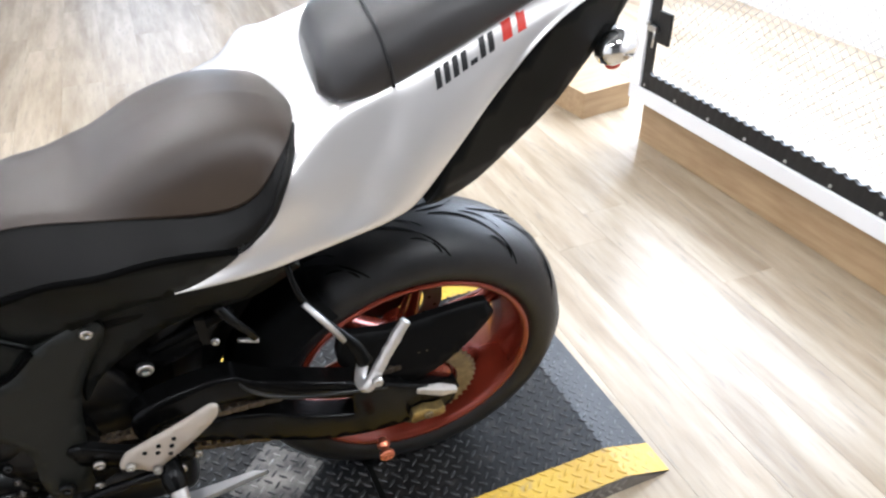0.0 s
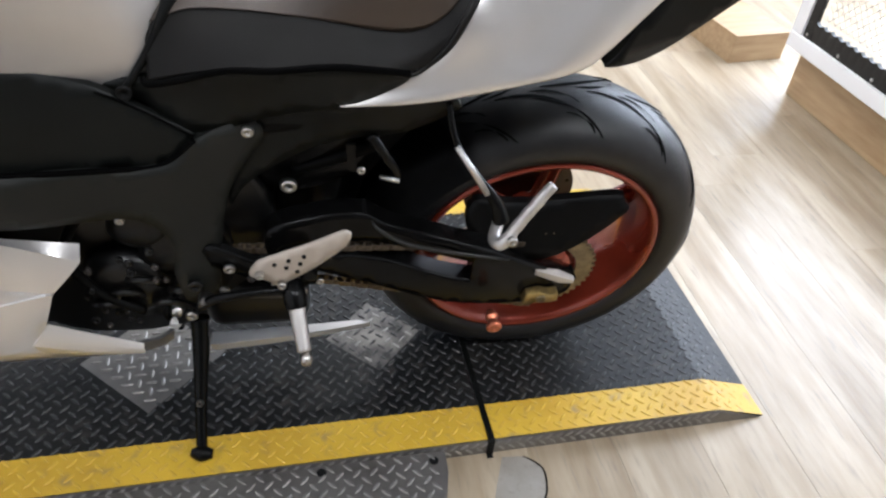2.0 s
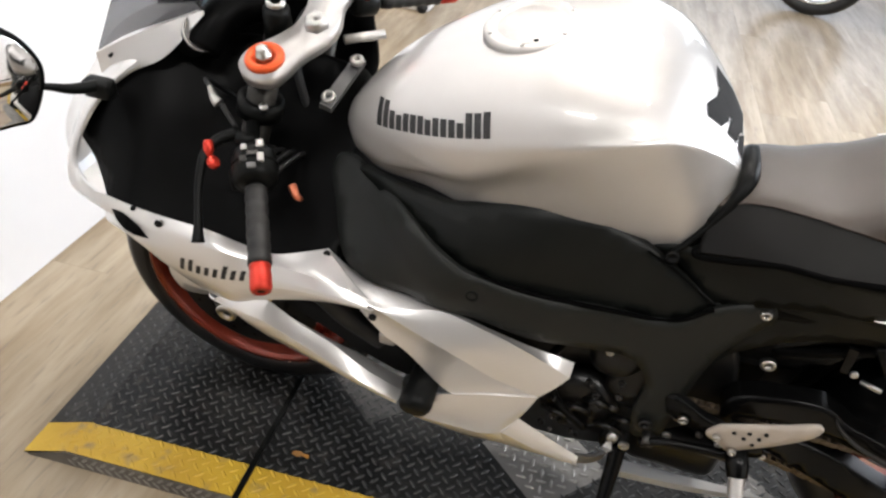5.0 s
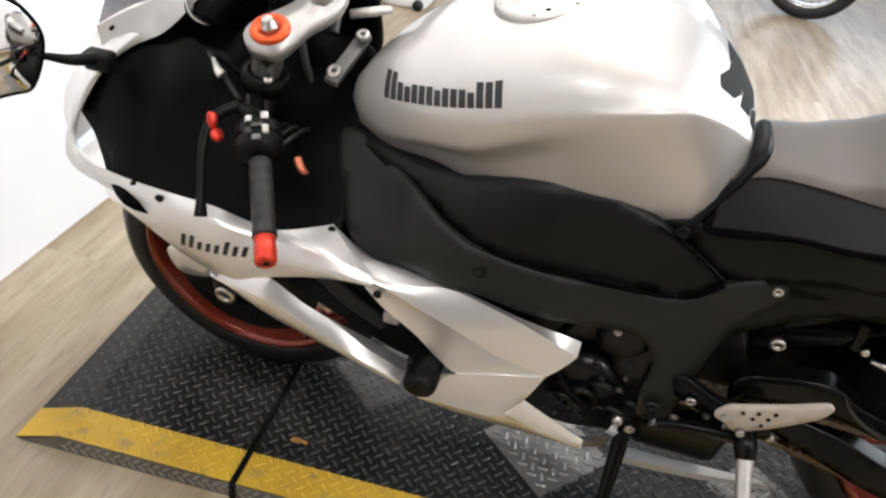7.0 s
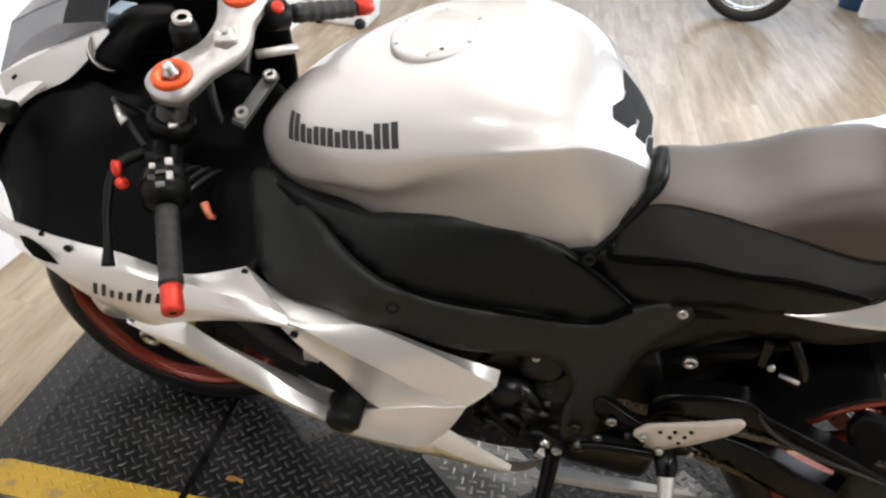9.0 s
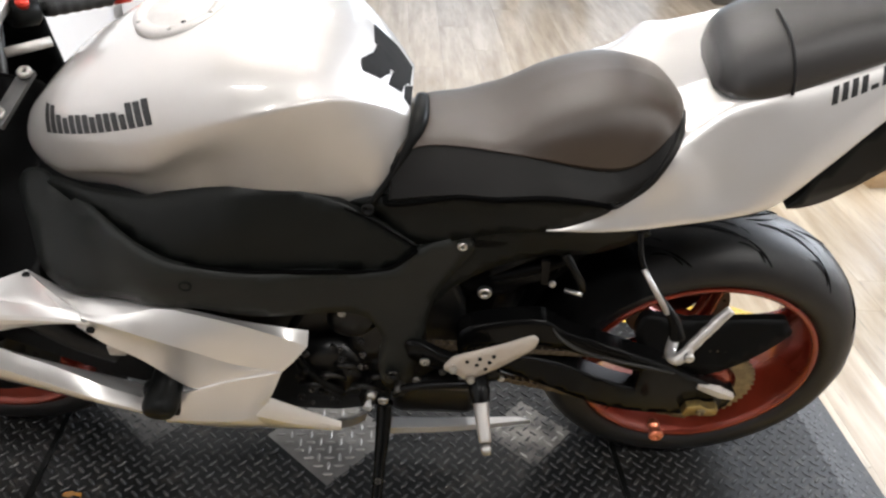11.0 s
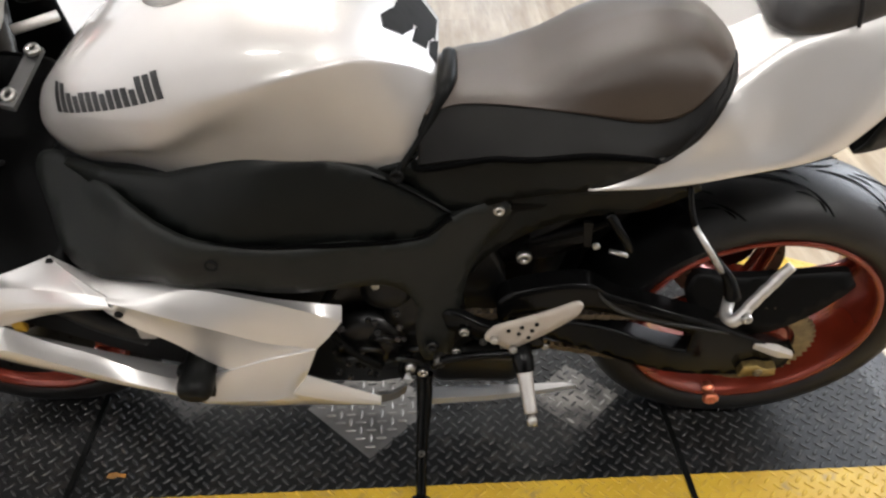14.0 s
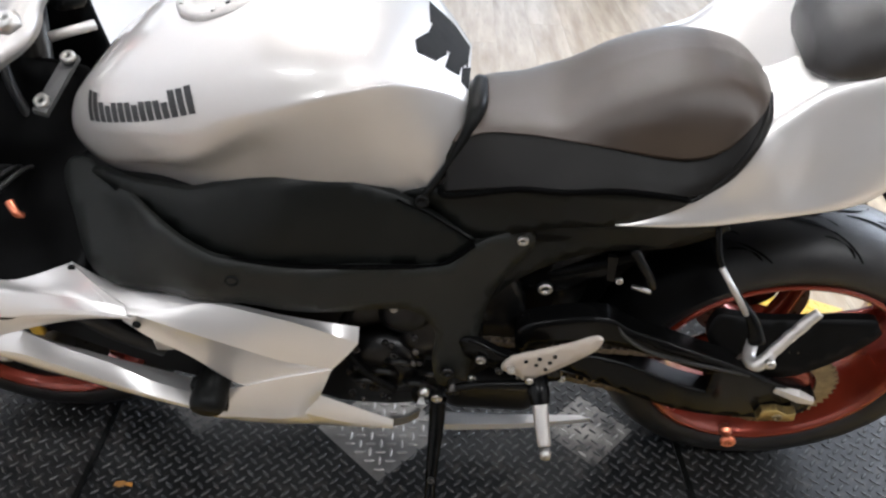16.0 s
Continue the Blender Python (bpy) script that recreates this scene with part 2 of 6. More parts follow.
def panel(outline, ctrl, thick=0.006, step=0.018, smooth=6, holes=(), edge=0.004):
    """A moulded panel: a closed outline in side view (x, z), lying on a smooth surface y(x, z), with thickness and a rounded rim."""
    from mathutils.geometry import delaunay_2d_cdt

    def ring(o):
        pts = curve(o, smooth, True) if smooth else [np.array(q, float) for q in o]
        out = []
        for i, q in enumerate(pts):
            nx = pts[(i + 1) % len(pts)]
            k = max(1, int(np.hypot(*(nx - q)) / step))
            out += [q + (nx - q) * j / k for j in range(k)]
        return out

    rings = [ring(outline)] + [ring(h) for h in holes]
    verts, edges = [], []
    for r in rings:
        b = len(verts)
        verts += [Vector(q) for q in r]
        edges += [(b + i, b + (i + 1) % len(r)) for i in range(len(r))]

    def inside(q, r):
        c = False
        for i in range(len(r)):
            a, b = r[i], r[i - 1]
            if (a[1] > q[1]) != (b[1] > q[1]) and q[0] < (b[0] - a[0]) * (q[1] - a[1]) / (b[1] - a[1]) + a[0]:
                c = not c
        return c

    o = np.array(rings[0])
    allp = np.concatenate([np.array(r) for r in rings])
    (x0, z0), (x1, z1) = o.min(0), o.max(0)
    row = 0
    z = z0 + step / 2
    while z < z1:
        x = x0 + step * (0.25 + 0.5 * (row % 2))
        while x < x1:
            q = (x, z)
            if np.min(np.hypot(allp[:, 0] - x, allp[:, 1] - z)) > step * 0.55 and inside(q, rings[0]) and not any(inside(q, h) for h in rings[1:]):
                verts.append(Vector(q))
            x += step
        z += step * 0.87
        row += 1
    vs, es, fs, *_ = delaunay_2d_cdt(verts, edges, [], 0, 1e-5)
    f_y = tps(ctrl)
    bm = bmesh.new()
    front = [bm.verts.new((v.x, f_y(v.x, v.y), v.y)) for v in vs]
    for f in fs:
        c = sum((vs[i] for i in f), Vector((0, 0))) / len(f)
        if inside(c, rings[0]) and not any(inside(c, h) for h in rings[1:]):
            bm.faces.new([front[i] for i in f])
    loose = [v for v in bm.verts if not v.link_faces]
    bmesh.ops.delete(bm, geom=loose, context="VERTS")
    bmesh.ops.recalc_face_normals(bm, faces=bm.faces)
    if sum(f.normal.y * f.calc_area() for f in bm.faces) > 0:
        bmesh.ops.reverse_faces(bm, faces=bm.faces)
    rim = [e for e in bm.edges if e.is_boundary]
    got = bmesh.ops.extrude_edge_only(bm, edges=rim)
    ev = [g for g in got["geom"] if isinstance(g, bmesh.types.BMVert)]
    for v in ev:
        v.co.y += edge
    rim2 = [g for g in got["geom"] if isinstance(g, bmesh.types.BMEdge) and g.is_boundary]
    got = bmesh.ops.extrude_edge_only(bm, edges=rim2)
    for v in [g for g in got["geom"] if isinstance(g, bmesh.types.BMVert)]:
        v.co.y += thick
    return bm


def loft(sections, caps=True, closed=True):
    """Skins rings of equal length."""
    bm = bmesh.new()
    rows = [[bm.verts.new(p) for p in s] for s in sections]
    n = len(rows[0])
    for a, b in zip(rows, rows[1:]):
        for i in range(n if closed else n - 1):
            j = (i + 1) % n
            bm.faces.new((a[i], a[j], b[j], b[i]))
    if caps and closed:
        bm.faces.new(rows[0])
        bm.faces.new(rows[-1][::-1])
    return bm


def body(stations, per=6, per_x=5, crease=0):
    """A body along x, the same on both sides of its middle: stations of x, middle y, and a half profile (offset, z) from the top down; crease: the point at which the profile breaks."""
    n = len(stations[0][2])
    flat = [np.r_[s[0], s[1], np.ravel(s[2])] for s in stations]
    secs = []
    for f in curve(flat, per_x):
        pts = f[2:].reshape(n, 2)
        prof = curve(pts[: crease + 1], per) + curve(pts[crease:], per)[1:] if crease else curve(pts, per)
        left = [(f[0], f[1] - max(y, 0), z) for y, z in prof]
        right = [(f[0], f[1] + max(y, 0), z) for y, z in prof[::-1]]
        secs.append(left + right[:-1] if abs(prof[0][0]) < 1e-6 else left + right)
    return loft(secs)


def tube(pts, r, seg=12, per=6, caps=True, closed=False):
    """A round bar along a smooth line; r is one radius or one for each point."""
    rs = r if isinstance(r, (list, tuple)) else [r] * len(pts)
    path = curve([(*p, q) for p, q in zip(pts, rs)], per, closed) if per > 1 else [np.array((*p, q)) for p, q in zip(pts, rs)]
    secs = []
    ref = None
    m = len(path)
    for i, p in enumerate(path):
        a, b = path[(i - 1) % m if closed else max(i - 1, 0)], path[(i + 1) % m if closed else min(i + 1, m - 1)]
        d = Vector(b[:3] - a[:3]).normalized()
        if ref is None:
            ref = Vector((0, 0, 1)) if abs(d.z) < 0.9 else Vector((1, 0, 0))
        ref = (ref - d * ref.dot(d)).normalized()
        k = d.cross(ref)
        rad = float(p[3])
        secs.append([Vector(p[:3]) + rad * (math.cos(t) * ref + math.sin(t) * k) for t in [2 * math.pi * j / seg for j in range(seg)]])
    if closed:
        secs.append(secs[0])
        bm = loft(secs, False)
        bmesh.ops.remove_doubles(bm, verts=bm.verts, dist=1e-6)
        return bm
    return loft(secs, caps)


def lathe(profile, seg=64, closed=False):
    """Turns (radius, y) round the y axis."""
    secs = []
    for j in range(seg + 1):
        t = 2 * math.pi * j / seg
        secs.append([(r * math.cos(t), y, r * math.sin(t)) for r, y in profile])
    bm = loft(secs, False, closed)
    bmesh.ops.remove_doubles(bm, verts=bm.verts, dist=1e-6)
    return bm


def box(x0, x1, y0, y1, z0, z1, bevel=0.0, seg=2):
    bm = bmesh.new()
    bmesh.ops.create_cube(bm, size=1, matrix=Matrix.Translation(((x0 + x1) / 2, (y0 + y1) / 2, (z0 + z1) / 2)) @ Matrix.Diagonal((x1 - x0, y1 - y0, z1 - z0, 1)))
    if bevel:
        bmesh.ops.bevel(bm, geom=bm.edges[:], offset=bevel, segments=seg, affect="EDGES", profile=0.5)
    return bm


def prism(poly, y0, y1, bevel=0.0):
    """A plate with an outline in (x, z), from y0 to y1."""
    bm = bmesh.new()
    a = [bm.verts.new((x, y0, z)) for x, z in poly]
    b = [bm.verts.new((x, y1, z)) for x, z in poly]
    bm.faces.new(a)
    bm.faces.new(b[::-1])
    for i in range(len(poly)):
        j = (i + 1) % len(poly)
        bm.faces.new((a[i], b[i], b[j], a[j]))
    if bevel:
        bmesh.ops.bevel(bm, geom=bm.edges[:], offset=bevel, segments=2, affect="EDGES", profile=0.5)
    return bm


def moved(bm, m):
    bmesh.ops.transform(bm, matrix=m, verts=bm.verts)
    return bm


def joined(*bms):
    """Several bmeshes as one."""
    out = bms[0]
    for b in bms[1:]:
        me = bpy.data.meshes.new("tmp")
        b.to_mesh(me)
        b.free()
        out.from_mesh(me)
        bpy.data.meshes.remove(me)
    return out


# ---- structure ----
P = 0.040  # height of the platform
XW, XE, YS, YN, HC = -2.16, 2.9, -6.5, 7.5, 3.7
floor = tagged(part("floor", box(XW - 0.2, XE + 0.2, YS - 0.2, YN + 0.2, -0.1, -0.004), WOOD, smooth=False), "light brown wood plank vinyl floor", "floor", kind="structure")
tagged(part("wall_west", box(XW - 0.2, XW, YS - 0.2, YN + 0.2, -0.004, HC), WALL, smooth=False), "plain white wall panel", "wall", kind="structure")
# south wall and ceiling are out of view, dim to hold back bounce light
tagged(part("wall_south", box(XW, XE, YS - 0.2, YS, -0.004, HC), BACK_WALL, smooth=False), "unseen grey wall, kept dim to cut bounce light", "wall", kind="structure")
tagged(part("ceiling", box(XW - 0.2, XE + 0.2, YS - 0.2, YN + 0.2, HC, HC + 0.15), CEILING, smooth=False), "unseen ceiling, kept dim to cut bounce light", "ceiling", kind="structure")


def window_wall(name, wall_box, opening, along):
    """A wall with one large opening: four blocks round it."""
    x0, x1, y0, y1 = wall_box
    a0, a1, z0, z1 = opening
    bm = None
    for u0, u1, v0, v1 in ((None, a0, 0, HC), (a1, None, 0, HC), (a0, a1, 0, z0), (a0, a1, z1, HC)):
        if along == "y":
            b_ = box(x0, x1, y0 if u0 is None else u0, y1 if u1 is None else u1, v0 - 0.004 * (v0 == 0), v1)
        else:
            b_ = box(x0 if u0 is None else u0, x1 if u1 is None else u1, y0, y1, v0 - 0.004 * (v0 == 0), v1)
        bm = joined(bm, b_) if bm else b_
    return tagged(part(name, bm, WALL, smooth=False), "white wall with a large shop window", "wall", kind="structure")


window_wall("wall_east", (XE, XE + 0.2, YS - 0.2, YN + 0.2), (0.7, 2.8, 0.6, 2.9), "y")
window_wall("wall_north", (XW, XE, YN, YN + 0.2), (-0.9, 2.8, 0.5, 3.5), "x")

# ---- platform ----
Y0, Y1 = -0.295, 0.475
XR0, XC0, XC1, XR1 = -1.788, -1.684, 0.380, 0.495
DIAMONDS = [(-0.727, -0.004, 0.140), (-0.285, 0.000, 0.100), (-1.120, 0.085, 0.120)]


def deck_z(x):
    """Height of the deck, ramps included."""
    if x < XC0:
        return max(0.002, P * (x - XR0) / (XC0 - XR0))
    if x > XC1:
        return max(0.002, P * (XR1 - x) / (XR1 - XC1))
    return P


platform = tagged(new("platform"), "low black diamond plate platform with yellow painted edges", "platform")
LAID = Matrix.Translation((-0.65, -0.306, 0)) @ Matrix.Rotation(radians(1.05), 4, "Z") @ Matrix.Translation((0.65, 0.295, 0))  # the platform lies slightly askew
platform.matrix_world = LAID
part("deck", prism([(XR0, 0), (XR0, 0.002), (XC0, P), (XC1, P), (XR1, 0.002), (XR1, 0)], Y0, Y1), PLATE_BLACK, platform, smooth=False)
for a, b in ((Y0 - 0.001, -0.215), (0.40, Y1 + 0.001)):
    bm = bmesh.new()
    for (xa, za), (xb, zb) in (((XR0, 0.002), (XC0, P)), ((XC0, P), (XC1, P)), ((XC1, P), (XR1, 0.002))):
        bm.faces.new([bm.verts.new(q) for q in ((xa, a, za + 0.0012), (xb, a, zb + 0.0012), (xb, b, zb + 0.0012), (xa, b, za + 0.0012))])
    part("edge_stripe", bm, YELLOW, platform, "worn yellow painted stripe", smooth=False)
for (cx, cy, r), plate_mat in zip(DIAMONDS, (PLATE_BARE, PLATE_WORN, PLATE_FAINT)):
    bm = bmesh.new()
    bm.faces.new([bm.verts.new((cx + r * dx, cy + r * dy, P + 0.0008)) for dx, dy in ((0, -1), (1, 0), (0, 1), (-1, 0))])
    part("bare_patch", bm, plate_mat, platform, "diamond of scraped bare steel plate", smooth=False)
part("side_skirt", prism([(XR0 + 0.01, 0), (XC0, P - 0.002), (XC1, P - 0.002), (XR1 - 0.01, 0)], Y0 - 0.003, Y0), PLATE_BARE, platform, "bare steel side", smooth=False)


def lug_mesh(places):
    """Raised almond bars; places are (x, y, z, angle, dz/dx)."""
    vs, fs = [], []
    L, Wd, hgt = 0.0122, 0.0032, 0.0018
    for x, y, z, ang, slope in places:
        c, sn = math.cos(ang), math.sin(ang)
        b0 = len(vs)
        for u, v, h in ((-L, 0, 0), (-L * 0.45, -Wd, 0), (L * 0.45, -Wd, 0), (L, 0, 0), (L * 0.45, Wd, 0), (-L * 0.45, Wd, 0), (-L * 0.6, 0, hgt), (-L * 0.35, -Wd * 0.45, hgt), (L * 0.35, -Wd * 0.45, hgt), (L * 0.6, 0, hgt), (L * 0.35, Wd * 0.45, hgt), (-L * 0.35, Wd * 0.45, hgt)):
            dx = u * c - v * sn
            vs.append((x + dx, y + u * sn + v * c, z + h + slope * dx))
        fs.append(tuple(b0 + k for k in (6, 7, 8, 9, 10, 11)))
        for k in range(6):
            fs.append((b0 + k, b0 + (k + 1) % 6, b0 + 6 + (k + 1) % 6, b0 + 6 + k))
    return vs, fs


def lugs(name, places, material, parent):
    me = bpy.data.meshes.new(name)
    vs, fs = lug_mesh(places)
    me.from_pydata(vs, [], fs)
    me.materials.append(material)
    ob = new(name, me)
    ob.parent = parent
    ob["kind"] = "stuff"
    return ob


PITCH = 0.0310
groups = {"black": [], "yellow": [], "bare": []}
cx, cy, r = DIAMONDS[0]
for j in range(-14, 15):
    for i in range(-8, 9):
        u, v = (i + 0.5 * (j % 2)) * PITCH, j * PITCH / 2
        if abs(u) < r / math.sqrt(2) - 0.006 and abs(v) < r / math.sqrt(2) - 0.006:
            groups["bare"].append((cx + (u - v) / math.sqrt(2), cy + (u + v) / math.sqrt(2), P + 0.0012, radians(0 if j % 2 else 90), 0.0))
rnd = random.Random(4)
for j in range(int((Y1 - Y0) / (PITCH / 2))):
    for i in range(int((XR1 - XR0) / PITCH)):
        x, y = XR0 + 0.012 + (i + 0.5 + 0.5 * (j % 2)) * PITCH, Y0 + 0.004 + (j + 0.5) * PITCH / 2
        if not XR0 + 0.015 < x < XR1 - 0.015:
            continue
        slope = P / (XC0 - XR0) if x < XC0 else -P / (XR1 - XC1) if x > XC1 else 0.0
        if abs(x - cx) + abs(y - cy) < r + 0.004:
            continue
        kind = "yellow" if y < -0.217 or y > 0.402 else "bare" if abs(x + 0.285) + abs(y) < 0.10 and rnd.random() < 0.35 else "black"
        groups[kind].append((x, y, deck_z(x) + (0.0012 if kind == "yellow" else 0.0006), radians(45 if j % 2 else -45) + rnd.uniform(-0.05, 0.05), slope))
NEAR = {}


def single_lugs(name, places, material, parent):
    """Raised bars as parts of their own, sharing one mesh for each way that they lie."""
    for x, y, z, ang, slope in places:
        key = (material.name, round(ang / radians(45)))
        if key not in NEAR:
            me = bpy.data.meshes.new(name)
            vs, fs = lug_mesh([(0, 0, 0, radians(45) * key[1], 0)])
            me.from_pydata(vs, [], fs)
            me.materials.append(material)
            NEAR[key] = me
        ob = new(name, NEAR[key])
        ob.parent = parent
        ob.location = (x, y, z)


def is_near(p):
    return p[4] == 0 and p[1] < -0.20 and -1.25 < p[0] < 0.2


lugs("tread_lug_field", [p for p in groups["black"]], PLATE_LUG, platform)
lugs("tread_lug_yellow_field", [p for p in groups["yellow"] if not is_near(p)], YELLOW, platform)
single_lugs("tread_lug", [p for p in groups["yellow"] if is_near(p)], YELLOW, platform)
single_lugs("tread_lug", groups["bare"], LUG_BARE, platform)
# lugs on the steel skirt
side = []
for i in range(int((XC1 - XC0) / 0.021)):
    for j in (0, 1):
        side.append((XC0 + (i + 0.5 + 0.5 * j) * 0.021, 0.012 + j * 0.016, 0.0, radians(45 if j else -45), 0.0))
vs, fs = lug_mesh(side)
me = bpy.data.meshes.new("skirt_lug_field")
me.from_pydata([(x, Y0 - 0.003 - z, y) for x, y, z in vs], [], fs)
me.materials.append(LUG_BARE)
ob = new("skirt_lug_field", me)
ob.parent = platform
ob["kind"] = "stuff"

# black straps lying over the platform
for x in (-0.100, -1.312):
    bm = bmesh.new()
    secs = [[(x + dx, y, z) for dx, y, z in ((-0.006, ya, za), (0.006, ya, za), (0.006, yb, zb), (-0.006, yb, zb))] for ya, za, yb, zb in ((0.10, P + 0.0035, 0.10, P + 0.001), (-0.05, P + 0.0045, -0.05, P + 0.0015), (Y0 - 0.004, P + 0.0055, Y0, P + 0.0016), (Y0 - 0.0085, P + 0.002, Y0 - 0.005, P - 0.002), (Y0 - 0.0085, 0.003, Y0 - 0.005, 0.003), (Y0 - 0.016, 0.0005, Y0 - 0.012, 0.0001))]
    tagged(part("strap", loft(secs), BLACK_SATIN, smooth=False), "narrow black rubber strap over the platform edge", "strap", "straps on the platform").matrix_world = LAID
# bare steel plate beside the platform
outline = [(-1.215, Y0 - 0.004), (-0.190, Y0 - 0.004), (-0.192, Y0 - 0.05), (-0.205, Y0 - 0.10), (-0.26, Y0 - 0.19), (-0.40, Y0 - 0.24), (-1.05, Y0 - 0.24), (-1.19, Y0 - 0.10)]
bm = bmesh.new()
lo = [bm.verts.new((x, y, 0.0)) for x, y in outline]
hi = [bm.verts.new((x, y, 0.031)) for x, y in outline]
bm.faces.new(hi)
bm.faces.new(lo[::-1])
for i in range(len(lo)):
    bm.faces.new((lo[i], lo[(i + 1) % len(lo)], hi[(i + 1) % len(lo)], hi[i]))
bmesh.ops.bevel(bm, geom=[e for e in bm.edges if e.verts[0].co.z > 0.02 and e.verts[1].co.z > 0.02], offset=0.003, segments=2, affect="EDGES")
plate = tagged(new("side_plate"), "bare steel diamond plate with a rounded corner", "plate")
plate.matrix_world = LAID
part("plate", bm, PLATE_BARE, plate, smooth=False)
single_lugs("tread_lug", [(x, y, 0.0312, radians(45 if j % 2 else -45), 0.0) for i in range(34) for j in range(14) for x, y in [(-1.195 + (i + 0.5 + 0.5 * (j % 2)) * PITCH, Y0 - 0.016 - j * PITCH / 2)] if y > Y0 - 0.15 and -1.17 + (Y0 - y) * 0.2 < x < -0.21 - max(0, Y0 - 0.09 - y) * 1.2], LUG_BARE, plate)
for x, y in ((-0.215, Y0 - 0.025), (-0.42, Y0 - 0.02), (-0.80, Y0 - 0.02), (-1.14, Y0 - 0.02)):
    part("rivet_hole", moved(lathe([(0, 0.0), (0.006, 0.0), (0.0075, 0.001), (0.009, 0.0)], 16), Matrix.Translation((x, y, 0.032)) @ Matrix.Rotation(radians(90), 4, "X")), DARK, plate)
# scuff of orange paint
bm = bmesh.new()
bm.faces.new([bm.verts.new((-1.229 + x, -0.158 + y, P + 0.0025)) for x, y in ((-0.020, -0.006), (-0.006, -0.009), (0.004, -0.004), (0.018, -0.008), (0.016, 0.002), (0.004, 0.003), (-0.004, 0.007), (-0.018, 0.004))])
part("paint_scuff", bm, SCUFF, platform, "dull orange paint scuff", smooth=False)

# ---- motorcycle ----
motorcycle = tagged(new("motorcycle"), "silver sport motorcycle with black side covers and copper wheels", "motorcycle")
motorcycle.matrix_world = pose(-0.0026, 0.0207, P + 0.002, 9.73, 0, -2.15)
MC = motorcycle


def resample(p, n):
    p = np.array(curve(p, 6)) if len(p) > 2 else np.array(p, float)
    d = np.r_[0, np.cumsum(np.linalg.norm(np.diff(p, axis=0), axis=1))]
    return np.stack([np.interp(np.linspace(0, d[-1], n), d, p[:, k]) for k in range(3)], 1)


def strips(lines, n=24, rows=5, thick=0.005, bulge=()):
    """Facets between neighbouring lines, with crisp creases along them, as one shell; bulge: how far each facet swells outwards."""
    out = None
    rs = [resample(l, n) for l in lines]
    for k, (a, b) in enumerate(zip(rs, rs[1:])):
        h = bulge[k] if k < len(bulge) else 0.0
        secs = [a + (b - a) * j / rows - np.array((0, 1, 0)) * h * math.sin(math.pi * j / rows) for j in range(rows + 1)]
        bm = loft([[tuple(q) for q in sec] for sec in secs], False, False)
        bmesh.ops.recalc_face_normals(bm, faces=bm.faces)
        if sum(f.normal.y * f.calc_area() for f in bm.faces) > 0:
            bmesh.ops.reverse_faces(bm, faces=bm.faces)
        bmesh.ops.solidify(bm, geom=bm.faces[:], thickness=thick)
        out = joined(out, bm) if out else bm
    bmesh.ops.remove_doubles(out, verts=out.verts, dist=0.0003)
    for e in out.edges:
        e.smooth = len(e.link_faces) == 2 and e.calc_face_angle(0) < radians(14)
    return out


    return ob


def bolt(at, r, parent, material, name="bolt", axis=(0, -1, 0), depth=0.008, label=""):
    """A cap screw with a hexagon recess."""
    m = Matrix.Translation(at) @ Vector(axis).to_track_quat("Z", "Y").to_matrix().to_4x4()
    prof = [(0.35 * r, depth * 0.4), (0.42 * r, depth), (0.85 * r, depth), (r, depth * 0.75), (r, 0), (0.0, -0.002)]
    secs = []
    for j in range(19):
        t = 2 * math.pi * j / 18
        secs.append([m @ Vector((q * math.cos(t), q * math.sin(t), h)) for q, h in prof] )
    bm = loft(secs, False, False)
    bmesh.ops.remove_doubles(bm, verts=bm.verts, dist=1e-6)
    return part(name, bm, material, parent, label)


# wheels
def tyre_point(tyre_r, h, a, v):
    """A point of the tyre: a round the wheel, v across from -1 to 1."""
    b = v * math.pi / 2
    r = tyre_r - 0.62 * h * (1 - math.cos(b))
    return Vector((r * math.cos(a), h * math.sin(b), r * math.sin(a)))


